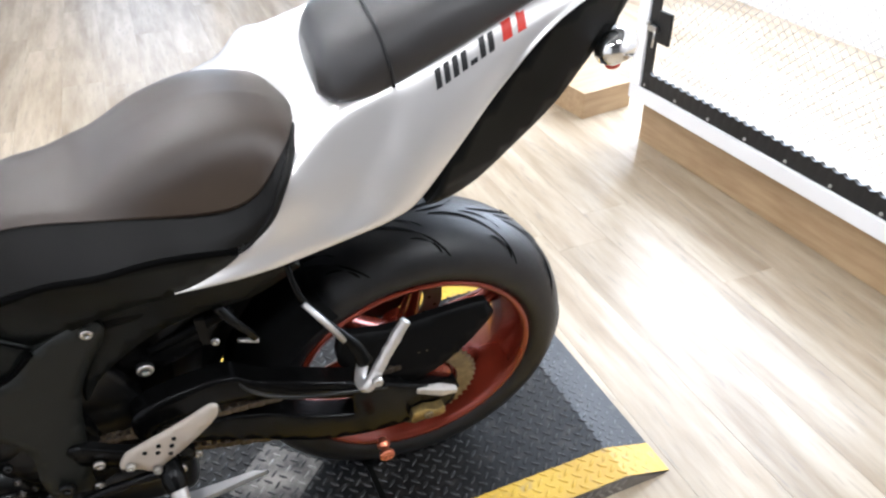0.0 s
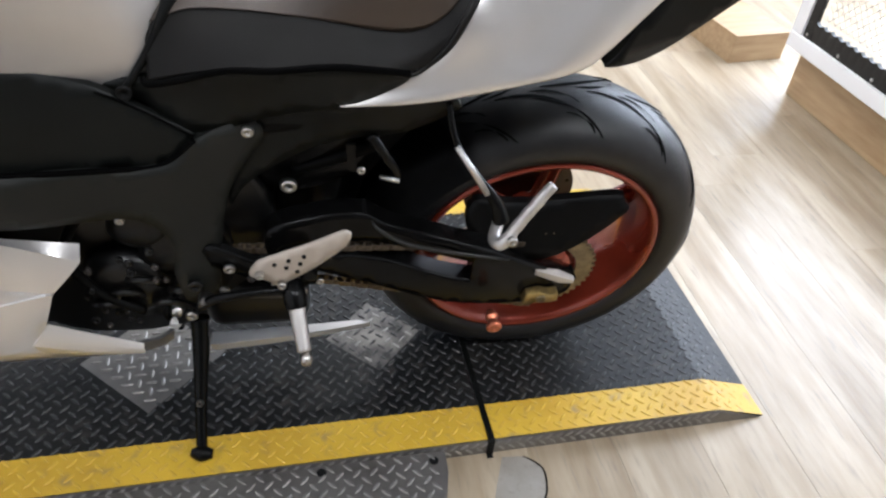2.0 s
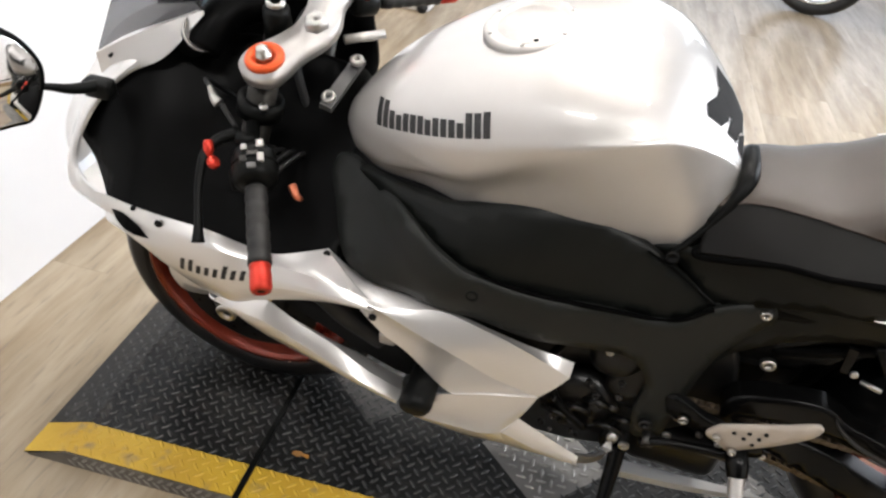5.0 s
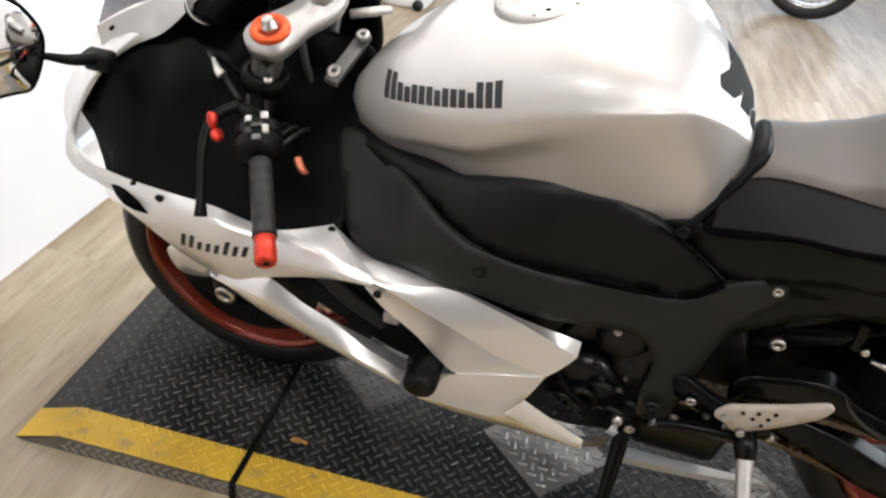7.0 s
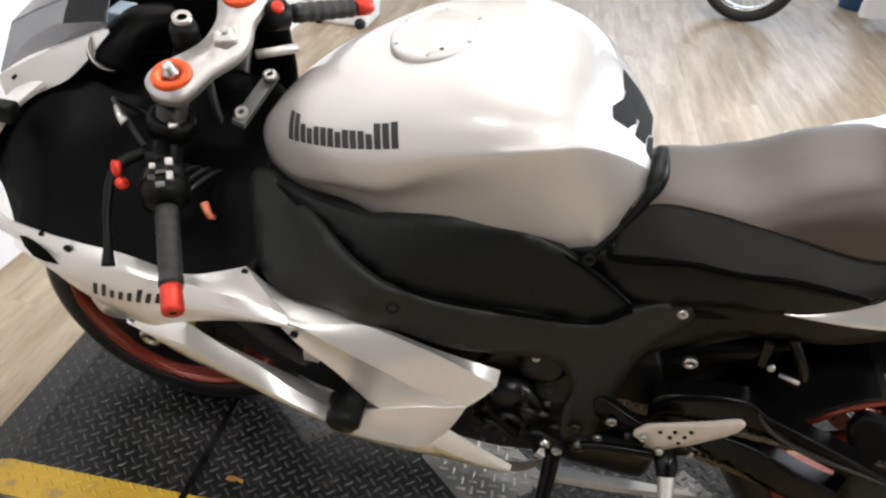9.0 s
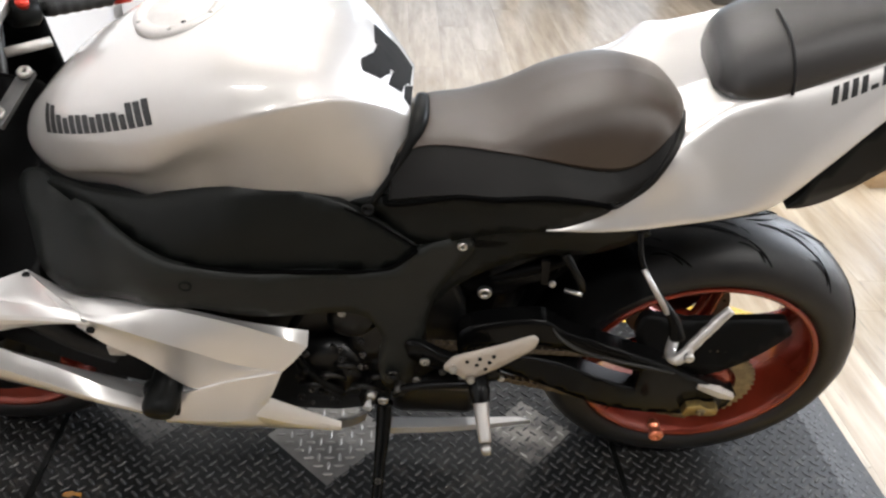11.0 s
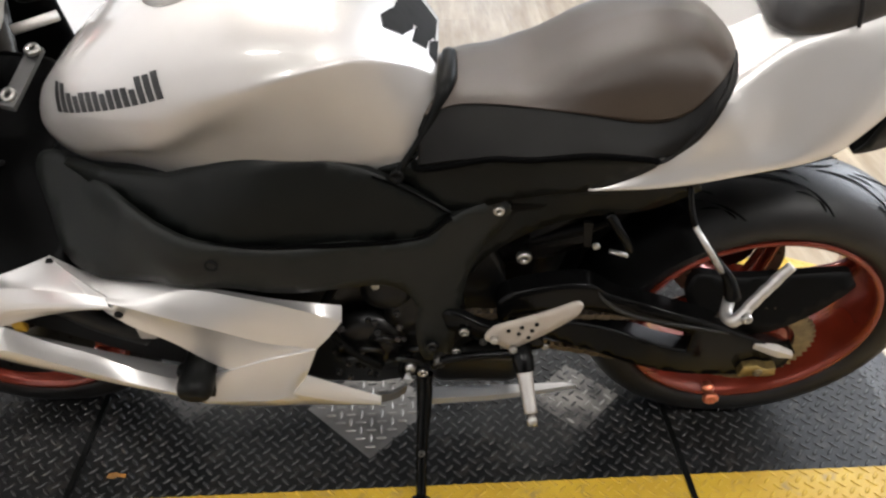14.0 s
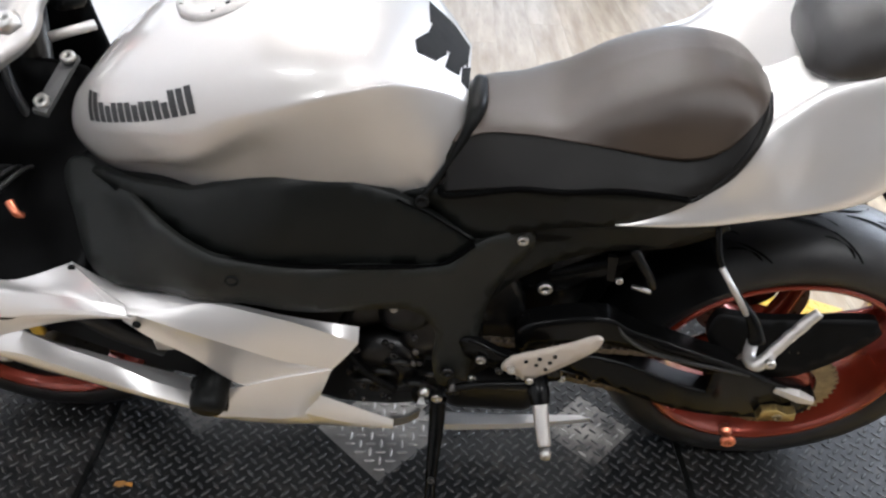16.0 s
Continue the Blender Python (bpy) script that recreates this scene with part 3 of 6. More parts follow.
def wheel(name, at, tyre_r, tyre_w, rim_w, spokes, turn):
    e = new(name)
    e.parent = MC
    e.location = at
    h = tyre_w / 2
    prof = []
    for k in range(29):
        a = -1 + 2 * k / 28
        q = tyre_point(tyre_r, h, 0, a)
        prof.append((q.x, q.y))
    prof += [(tyre_r - 0.66 * h - 0.012, 0.985 * h), (0.229, rim_w / 2 + 0.003), (0.222, 0), (0.229, -rim_w / 2 - 0.003), (tyre_r - 0.66 * h - 0.012, -0.985 * h)]
    part("tyre", lathe(prof, 128, True), RUBBER, e)
    # tread: curved sipes cut across the shoulders
    bm = bmesh.new()
    count = 13
    for side in (-1, 1):
        for k in range(count):
            for v0, v1, sweep, wide, off in ((0.04, 0.68, 0.78, 0.0052, 0.0), (0.36, 0.62, 0.22, 0.0044, 0.14), (0.02, 0.22, 0.34, 0.0036, 0.30)):
                a0 = 2 * math.pi * k / count + off + (0 if side < 0 else math.pi / count)
                rows = []
                for j in range(17):
                    t = j / 16
                    v = side * (v0 + (v1 - v0) * t**1.9)
                    a = a0 - sweep * (t - 0.30 * t * t)
                    c = tyre_point(tyre_r + 0.0006, h + 0.0006, a, v)
                    w = wide * math.sin(math.pi * min(0.97, max(0.03, t))) ** 0.5
                    d = Vector((-math.sin(a) * t, -side * (1.15 - t), math.cos(a) * t)).normalized()
                    rows.append((bm.verts.new(c - d * w), bm.verts.new(c + d * w)))
                for (p, q), (u, x) in zip(rows, rows[1:]):
                    bm.faces.new((p, q, x, u))
    part("tread_groove", bm, GROOVE, e, "dark curved tread grooves")
    w2 = rim_w / 2
    rp = [(0.229, -w2 - 0.005), (0.224, -w2 - 0.008), (0.217, -w2 - 0.005), (0.212, -w2 + 0.004), (0.207, -w2 + 0.022), (0.197, -0.022), (0.194, 0), (0.197, 0.022), (0.207, w2 - 0.022), (0.212, w2 - 0.004), (0.217, w2 + 0.005), (0.224, w2 + 0.008), (0.229, w2 + 0.005), (0.222, 0)]
    rim = part("rim", lathe(rp, 128, True), COPPER, e)
    for k in range(spokes):
        a = turn + 2 * math.pi * k / spokes
        u, n = Vector((math.cos(a), 0, math.sin(a))), Vector((-math.sin(a), 0, math.cos(a)))
        secs = []
        for t in np.linspace(0, 1, 7):
            r = 0.035 + 0.165 * t
            wd = 0.017 - 0.006 * math.sin(math.pi * t * 0.8) + (0.008 if t > 0.95 else 0)
            dp = 0.024 - 0.008 * t
            ring = []
            for q in range(12):
                b = 2 * math.pi * q / 12
                cx, cy = math.cos(b), math.sin(b)
                ring.append(u * r + n * wd * math.copysign(abs(cx) ** 0.6, cx) + Vector((0, dp * math.copysign(abs(cy) ** 0.6, cy), 0)))
            secs.append(ring)
        part("spoke", loft(secs), COPPER, e)
    part("hub", lathe([(0.012, -0.05), (0.03, -0.05), (0.038, -0.04), (0.045, -0.015), (0.045, 0.015), (0.038, 0.04), (0.03, 0.05), (0.012, 0.05)], 40, True), COPPER, e)
    return e


rear = wheel("rear_wheel", (0, 0, 0.315), 0.315, 0.186, 0.158, 6, radians(21))
front = wheel("front_wheel", (-1.405, 0, 0.298), 0.298, 0.122, 0.105, 6, radians(10))


def disc(parent, r0, r1, y, holes, material, name="brake_disc"):
    """A drilled ring."""
    bm = bmesh.new()
    n = 72
    rows = []
    for y_ in (y - 0.0025, y + 0.0025):
        for r in (r0, r1):
            rows.append([bm.verts.new((r * math.cos(2 * math.pi * j / n), y_, r * math.sin(2 * math.pi * j / n))) for j in range(n)])
    for a, b in ((0, 1), (1, 3), (3, 2), (2, 0)):
        for j in range(n):
            k = (j + 1) % n
            bm.faces.new((rows[a][j], rows[a][k], rows[b][k], rows[b][j]))
    ob = part(name, bm, material, parent, smooth=False)
    hole_me = None
    for k in range(holes):
        a, r = 2 * math.pi * k / holes, r0 + (r1 - r0) * (0.3 + 0.4 * (k % 2))
        if hole_me is None:
            bm = bmesh.new()
            bm.faces.new([bm.verts.new((0.004 * math.cos(q * math.pi / 4), 0, 0.004 * math.sin(q * math.pi / 4))) for q in range(8)])
            hole_me = bpy.data.meshes.new("vent_hole")
            bm.to_mesh(hole_me)
            bm.free()
            hole_me.materials.append(DARK)
        h_ = new("vent_hole", hole_me)
        h_.parent = ob
        h_.location = (r * math.cos(a), y - 0.003, r * math.sin(a))
    return ob


# front disc enlarged and blackened, with its carrier, for shade inside the wheel
disc(front, 0.095, 0.160, -0.062, 36, ENGINE)
part("disc_carrier", lathe([(0.03, -0.060), (0.10, -0.060), (0.10, -0.055), (0.03, -0.055)], 40, True), ENGINE, front)
disc(rear, 0.07, 0.11, 0.085, 24, STEEL_DARK)

# rear sprocket with teeth, and its chain
bm = bmesh.new()
teeth = 43
ra = []
for y_ in (-0.121, -0.115):
    ra.append([bm.verts.new((r * math.cos(math.pi * j / teeth), y_, r * math.sin(math.pi * j / teeth))) for j, r in enumerate([0.103 if k % 2 else 0.094 for k in range(2 * teeth)])])
    ra.append([bm.verts.new((0.066 * math.cos(math.pi * j / teeth), y_, 0.066 * math.sin(math.pi * j / teeth))) for j in range(2 * teeth)])
for a, b in ((0, 1), (1, 3), (3, 2), (2, 0)):
    for j in range(2 * teeth):
        k = (j + 1) % (2 * teeth)
        bm.faces.new((ra[a][j], ra[a][k], ra[b][k], ra[b][j]))
sprocket = part("sprocket", bm, BRASS_DARK, rear, "dull bronze toothed sprocket", smooth=False)
part("sprocket_carrier", lathe([(0.02, -0.125), (0.045, -0.125), (0.066, -0.112), (0.066, -0.09), (0.02, -0.09)], 40, True), COPPER, rear)


chain = new("chain")
chain.parent = MC
chain["label"] = "oily drive chain"
link_me = []
for wide in (0.008, 0.011):
    b = joined(box(-0.0095, 0.0095, -wide / 2 - 0.001, -wide / 2 + 0.001, -0.0062, 0.0062, 0.0008, 1), box(-0.0095, 0.0095, wide / 2 - 0.001, wide / 2 + 0.001, -0.0062, 0.0062, 0.0008, 1), moved(lathe([(0.0045, -0.006), (0.0045, 0.006)], 10), Matrix.Translation((0.0078, 0, 0))))
    me = bpy.data.meshes.new("link")
    b.to_mesh(me)
    b.free()
    me.materials.append(CHAIN)
    link_me.append(me)
for p, q, side_y in (((0.0, 0.212), (-0.60, 0.368), -0.118), ((-0.05, 0.402), (-0.60, 0.413), -0.127)):
    p, q = Vector((p[0], side_y, p[1])), Vector((q[0], side_y, q[1]))
    d = (q - p) / 40
    for k in range(40):
        ob = new("link", link_me[k % 2])
        ob.parent = chain
        ob.matrix_local = Matrix.Translation(p + d * (k + 0.5)) @ Matrix.Rotation(-math.atan2(d.z, d.x), 4, "Y")
bm = moved(lathe([(0.01, -0.125), (0.036, -0.125), (0.040, -0.112), (0.01, -0.112)], 24, True), Matrix.Translation((-0.60, 0, 0.425)))
part("front_sprocket", bm, STEEL_DARK, MC)

# swingarm, chain guard, hugger
SW = [(-0.47, 0.47), (-0.40, 0.488), (-0.325, 0.486), (-0.285, 0.462), (-0.216, 0.447), (-0.125, 0.420), (-0.045, 0.378), (0.052, 0.325), (0.052, 0.325), (0.048, 0.288), (0.0, 0.268), (-0.12, 0.275), (-0.236, 0.300), (-0.34, 0.335), (-0.42, 0.375), (-0.47, 0.41)]
SLOT = [(-0.445, 0.428), (-0.36, 0.433), (-0.27, 0.421), (-0.215, 0.413), (-0.150, 0.395), (-0.141, 0.388), (-0.141, 0.352), (-0.150, 0.347), (-0.268, 0.380), (-0.378, 0.397), (-0.445, 0.404)]
swing = part("swingarm", panel(SW, [(-0.45, 0.45, -0.145), (-0.3, 0.48, -0.13), (-0.2, 0.37, -0.158), (-0.3, 0.33, -0.14), (0.0, 0.30, -0.152), (0.03, 0.33, -0.15)], 0.03, 0.016, 5, [SLOT], 0.006), BLACK_GLOSS, MC, "black satin painted swingarm")
part("rib", tube([(-0.312, -0.142, 0.484), (-0.300, -0.147, 0.468), (-0.266, -0.151, 0.443), (-0.216, -0.157, 0.428), (-0.123, -0.160, 0.408), (-0.08, -0.158, 0.394)], [0.0012, 0.003, 0.0035, 0.0035, 0.003, 0.0012], 10), EDGE_HIGHLIGHT, swing, "rib along the arm, painted lighter as its highlight")
part("swingarm_side", panel([(x, z) for x, z in SW], [(-0.45, 0.45, 0.11), (0.0, 0.30, 0.125), (-0.2, 0.45, 0.12), (-0.2, 0.3, 0.12)], 0.03, 0.03, 4), BLACK_GLOSS, MC)
adj = part("chain_adjuster", prism([(-0.040, 0.286), (-0.030, 0.282), (-0.010, 0.290), (0.012, 0.284), (0.026, 0.290), (0.022, 0.312), (0.006, 0.306), (-0.012, 0.316), (-0.036, 0.310)], -0.172, -0.155, 0.002), BRASS, MC, "gold anodised axle block")
bolt((-0.008, -0.172, 0.299), 0.009, adj, BRASS_DARK, "axle_nut", depth=0.004)
part("axle_cap", loft([[(-0.025, -0.156, 0.348), (-0.025, -0.156, 0.360), (-0.025, -0.148, 0.360), (-0.025, -0.148, 0.348)], [(0.02, -0.162, 0.330), (0.02, -0.162, 0.346), (0.02, -0.148, 0.350), (0.02, -0.148, 0.330)], [(0.052, -0.156, 0.318), (0.052, -0.156, 0.326), (0.052, -0.148, 0.330), (0.052, -0.148, 0.318)]]), ALLOY, MC, "bare alloy swingarm edge", smooth=False)
part("chain_guard", panel([(-0.14, 0.470), (-0.103, 0.470), (-0.048, 0.467), (0.104, 0.476), (0.125, 0.465), (0.128, 0.447), (0.058, 0.399), (-0.018, 0.372), (-0.10, 0.385), (-0.15, 0.43)], [(-0.1, 0.42, -0.118), (0.1, 0.46, -0.10), (0.0, 0.40, -0.128), (0.0, 0.46, -0.10)], 0.012, 0.016, 5), BLACK_PLASTIC, MC, "matt black chain guard")
# hugger over the front of the rear tyre
secs = []
for a in np.linspace(radians(122), radians(190), 14):
    r = 0.330
    secs.append([(q * math.cos(a), y, 0.315 + q * math.sin(a)) for q, y in ((r - 0.06, -0.108), (r - 0.015, -0.10), (r + 0.004, -0.07), (r + 0.008, 0), (r + 0.004, 0.07), (r - 0.015, 0.10), (r - 0.06, 0.108))])
bm = loft(secs, False, False)
bmesh.ops.solidify(bm, geom=bm.faces[:], thickness=0.004)
part("hugger", bm, BLACK_PLASTIC, MC, "black rear mudguard")
# copper bobbin on the swingarm
spool = part("swingarm_spool", moved(lathe([(0.004, -0.165), (0.009, -0.165), (0.009, -0.172), (0.014, -0.176), (0.014, -0.182), (0.009, -0.186), (0.009, -0.196), (0.016, -0.2), (0.017, -0.208), (0.012, -0.212), (0.005, -0.212)], 28, True), Matrix.Translation((-0.101, -0.058, 0.292)) @ Matrix.Diagonal((0.8, 0.8, 0.8, 1))), COPPER_METAL, MC, "copper anodised bobbin")

# mudguard side and brake bracket added on the far side to darken the wheel
part("mudguard_side", prism(curve([(-0.34, 0.34), (-0.33, 0.56), (-0.22, 0.60), (-0.10, 0.55), (-0.055, 0.46), (-0.075, 0.37), (-0.20, 0.31)], 4, True), 0.118, 0.130, 0.004), BLACK_SHADED, MC, "black mudguard side added to darken the wheel inside")
part("brake_bracket", prism(curve([(-0.10, 0.30), (-0.13, 0.38), (-0.06, 0.43), (0.03, 0.40), (0.05, 0.32), (-0.02, 0.27)], 4, True), 0.095, 0.116, 0.004), BLACK_GLOSS, MC, "black brake bracket added to darken the wheel inside")

# passenger footrest and its stay
stay = part("footrest_stay", tube([(-0.216, -0.145, 0.720), (-0.205, -0.170, 0.672), (-0.168, -0.190, 0.620), (-0.143, -0.204, 0.588), (-0.130, -0.214, 0.556)], [0.0045, 0.005, 0.0055, 0.009, 0.013], 14), BLACK_GLOSS, MC)
part("stay_plate", tube([(-0.204, -0.177, 0.668), (-0.155, -0.202, 0.600)], [0.0042, 0.0052], 10, 1), ALLOY, stay, "bare alloy stay face")
ppeg = part("passenger_footrest", tube([(-0.120, -0.243, 0.566), (-0.112, -0.240, 0.578), (-0.107, -0.238, 0.586), (-0.101, -0.235, 0.595), (-0.095, -0.233, 0.603), (-0.089, -0.230, 0.611), (-0.083, -0.227, 0.619), (-0.070, -0.222, 0.635)], [0.0085, 0.0090, 0.0080, 0.0090, 0.0080, 0.0090, 0.0082, 0.0075], 14), ALLOY, MC, "ribbed alloy passenger footrest, folded up")
part("footrest_hinge", tube([(-0.132, -0.208, 0.548), (-0.143, -0.236, 0.543), (-0.138, -0.252, 0.548), (-0.128, -0.250, 0.558), (-0.120, -0.245, 0.568)], [0.009, 0.0095, 0.0098, 0.0095, 0.0085], 14), ALLOY, ppeg)
bolt((-0.124, -0.256, 0.562), 0.008, ppeg, STEEL, "hinge_bolt")

# rider footrest, heel plate, gear lever
HEEL = [(-0.499, 0.446), (-0.488, 0.471), (-0.472, 0.481), (-0.406, 0.509), (-0.362, 0.530), (-0.350, 0.528), (-0.347, 0.521), (-0.357, 0.498), (-0.399, 0.459), (-0.434, 0.433), (-0.458, 0.418), (-0.474, 0.431)]
heel = part("heel_plate", panel(HEEL, [(-0.499, 0.446, -0.203), (-0.35, 0.53, -0.197), (-0.45, 0.42, -0.203), (-0.40, 0.50, -0.2)], 0.003, 0.014, 5, (), 0.002), BLASTED, MC, "bead blasted alloy heel plate with six holes")
for k, (x, z) in enumerate(((-0.461, 0.468), (-0.440, 0.476), (-0.417, 0.484), (-0.444, 0.460), (-0.423, 0.468), (-0.428, 0.450))):
    bm = moved(lathe([(0.0, -0.0015), (0.0034, -0.0015), (0.0034, 0.001), (0.0, 0.001)], 14), Matrix.Translation((x, -0.2022, z)))
    part("hole", bm, DARK, heel)
bolt((-0.484, -0.205, 0.452), 0.007, heel, STEEL)
bolt((-0.452, -0.205, 0.426), 0.007, heel, STEEL)
heel.location.z = -0.009
peg = part("rider_footrest", tube([(-0.436, -0.195, 0.398), (-0.433, -0.215, 0.388), (-0.428, -0.25, 0.362), (-0.422, -0.281, 0.339)], [0.012, 0.0135, 0.0125, 0.011], 14), ALLOY, MC, "knurled alloy footrest")
part("footrest_mount", tube([(-0.438, -0.190, 0.402), (-0.435, -0.210, 0.392), (-0.4315, -0.228, 0.3795)], [0.016, 0.0185, 0.016], 14), BLACK_GLOSS, MC, "black footrest clevis")
# black block added for the dark underside: exhaust and shade together
part("exhaust_chamber", box(-0.60, -0.415, -0.115, 0.10, 0.165, 0.285, 0.03, 3), ENGINE, MC, "black block for the exhaust and shade under the engine")
part("footrest_knob", moved(lathe([(0.0, -0.012), (0.008, -0.01), (0.010, 0.0), (0.008, 0.008), (0.0, 0.01)], 16), Matrix.Translation((-0.420, -0.287, 0.330))), STEEL, peg)
part("footrest_bracket", panel([(-0.56, 0.46), (-0.50, 0.44), (-0.45, 0.43), (-0.41, 0.42), (-0.40, 0.39), (-0.45, 0.375), (-0.52, 0.40), (-0.57, 0.42)], [(-0.55, 0.43, -0.165), (-0.41, 0.4, -0.185), (-0.48, 0.42, -0.18), (-0.5, 0.39, -0.175)], 0.012, 0.016), BLACK_GLOSS, MC)
part("gear_rod", tube([(-0.435, -0.19, 0.366), (-0.50, -0.186, 0.364), (-0.568, -0.180, 0.358)], 0.0045, 10), STEEL_DARK, MC)
lever = part("gear_lever", tube([(-0.44, -0.195, 0.388), (-0.50, -0.196, 0.384), (-0.555, -0.195, 0.372), (-0.585, -0.192, 0.350)], [0.009, 0.0075, 0.0075, 0.009], 12), BLACK_GLOSS, MC)
part("lever_joint", tube([(-0.575, -0.20, 0.358), (-0.575, -0.178, 0.362)], 0.010, 12, 1), STEEL_DARK, lever)
for x, y, z, r in ((-0.532, -0.172, 0.419, 0.009), (-0.545, -0.172, 0.365, 0.008), (-0.425, -0.19, 0.378, 0.010), (-0.605, -0.172, 0.300, 0.010), (-0.676, -0.15, 0.512, 0.007), (-0.757, -0.15, 0.395, 0.006)):
    bolt((x, y, z), r, MC, STEEL, depth=0.006)

# side stand
stand = part("side_stand", tube([(-0.605, -0.13, 0.235), (-0.606, -0.165, 0.190), (-0.611, -0.235, 0.120), (-0.612, -0.298, 0.066)], [0.017, 0.015, 0.011, 0.010], 14), BLACK_GLOSS, MC, "black steel side stand, folded out")
part("foot", tube([(-0.630, -0.300, 0.058), (-0.612, -0.304, 0.060), (-0.594, -0.306, 0.060)], [0.008, 0.015, 0.009], 14), BLACK_GLOSS, stand)
bolt((-0.611, -0.240, 0.128), 0.006, stand, STEEL_DARK, axis=(0, -0.8, 0.6))

# bolts, unions and hoses that glint in the dark round the engine
rb = random.Random(21)
for k in range(16):
    x, z = rb.uniform(-0.76, -0.64), rb.uniform(0.27, 0.48)
    bolt((x, -0.150 - 0.02 * rb.random(), z), rb.uniform(0.004, 0.007), MC, (STEEL_DARK, ENGINE, ENGINE)[k % 3], "casing_bolt", (rb.uniform(-0.3, 0.3), -1, rb.uniform(0, 0.5)), 0.006)
for k in range(5):
    x, z = -0.76 + 0.03 * k, 0.30 + 0.03 * (k % 3)
    part("coolant_hose", tube([(x, -0.14, z), (x + 0.02, -0.165, z + 0.03), (x + 0.045, -0.16, z + 0.02), (x + 0.06, -0.14, z - 0.02)], 0.006, 10), ENGINE, MC)
for k in range(4):
    bolt((-0.50 + 0.035 * k, -0.178, 0.400 - 0.012 * (k % 2)), 0.0065, MC, STEEL if k % 2 else STEEL_DARK, "linkage_bolt", depth=0.006)

bm = bmesh.new()
tag = [bm.verts.new((x + 0.020, y - 0.004, z - 0.046)) for x, y, z in ((-0.664, -0.178, 0.330), (-0.650, -0.182, 0.326), (-0.640, -0.176, 0.334), (-0.644, -0.184, 0.344), (-0.656, -0.174, 0.348), (-0.648, -0.178, 0.360), (-0.660, -0.180, 0.340))]
for f in ((0, 1, 6), (1, 3, 6), (1, 2, 3), (6, 3, 4), (4, 3, 5)):
    bm.faces.new([tag[k] for k in f])
bmesh.ops.solidify(bm, geom=bm.faces[:], thickness=0.001)
part("paper_tag", bm, WALL, MC, "crumpled white paper tag", smooth=False)

# dark engine behind the covers
ENG = [(-1.02, 0.33), (-1.05, 0.50), (-0.98, 0.60), (-0.62, 0.60), (-0.50, 0.56), (-0.46, 0.45), (-0.50, 0.33), (-0.60, 0.25), (-0.72, 0.215), (-0.90, 0.215)]
engine = part("engine_block", prism(curve(ENG, 4, True), -0.11, 0.17, 0.01), ENGINE, MC, "black painted engine casing")
part("clutch_cover", moved(lathe([(0, -0.155), (0.05, -0.153), (0.064, -0.146), (0.07, -0.13), (0.074, -0.10), (0.0, -0.10)], 40), Matrix.Translation((-0.70, 0, 0.345))), ENGINE, engine)
part("generator_cover", moved(lathe([(0, -0.142), (0.03, -0.142), (0.045, -0.135), (0.05, -0.10), (0.0, -0.10)], 36), Matrix.Translation((-0.66, 0, 0.475))), ENGINE, engine)
for k in range(6):
    a = 2 * math.pi * k / 6 + 0.3
    bolt((-0.70 + 0.066 * math.cos(a), -0.145, 0.345 + 0.066 * math.sin(a)), 0.006, engine, STEEL_DARK, "case_screw", depth=0.005)
part("sump", prism(curve([(-0.86, 0.24), (-0.60, 0.25), (-0.58, 0.20), (-0.66, 0.15), (-0.84, 0.16)], 4, True), -0.09, 0.12, 0.008), ENGINE, MC)
part("sprocket_cover", panel([(-0.66, 0.47), (-0.58, 0.49), (-0.535, 0.45), (-0.54, 0.39), (-0.60, 0.36), (-0.66, 0.39)], [(-0.6, 0.42, -0.15), (-0.65, 0.47, -0.13), (-0.54, 0.42, -0.13), (-0.6, 0.36, -0.135)], 0.02), ENGINE, MC)
part("hose", tube([(-0.74, -0.13, 0.50), (-0.77, -0.15, 0.44), (-0.74, -0.16, 0.36), (-0.68, -0.16, 0.30)], 0.008, 10), BLACK_PLASTIC, MC)
part("hose", tube([(-0.62, -0.14, 0.33), (-0.645, -0.165, 0.30), (-0.63, -0.16, 0.25)], 0.006, 10), BLACK_PLASTIC, MC)
part("drain_plug", moved(lathe([(0, -0.175), (0.009, -0.175), (0.012, -0.165), (0.012, -0.15), (0, -0.15)], 6), Matrix.Translation((-0.628, 0, 0.305))), STEEL, MC, "bright steel plug")
part("frame_spar", tube([(-1.06, -0.07, 0.65), (-0.9, -0.13, 0.60), (-0.65, -0.13, 0.55), (-0.56, -0.12, 0.42), (-0.56, -0.11, 0.33)], [0.03, 0.035, 0.035, 0.03, 0.025], 12), BLACK_PLASTIC, MC)
part("subframe", tube([(-0.55, -0.10, 0.64), (-0.35, -0.11, 0.68), (-0.12, -0.10, 0.76), (0.08, -0.08, 0.86)], 0.018, 12), BLACK_PLASTIC, MC)
part("shock_absorber", tube([(-0.36, -0.03, 0.60), (-0.40, -0.02, 0.36)], 0.035, 18, 1), STEEL_DARK, MC)
part("linkage", tube([(-0.43, -0.085, 0.545), (-0.36, -0.09, 0.575), (-0.30, -0.09, 0.600)], [0.010, 0.012, 0.010], 12), BLACK_SHADED, MC)
bolt((-0.436, -0.112, 0.540), 0.0125, MC, STEEL, "linkage_nut", depth=0.01)
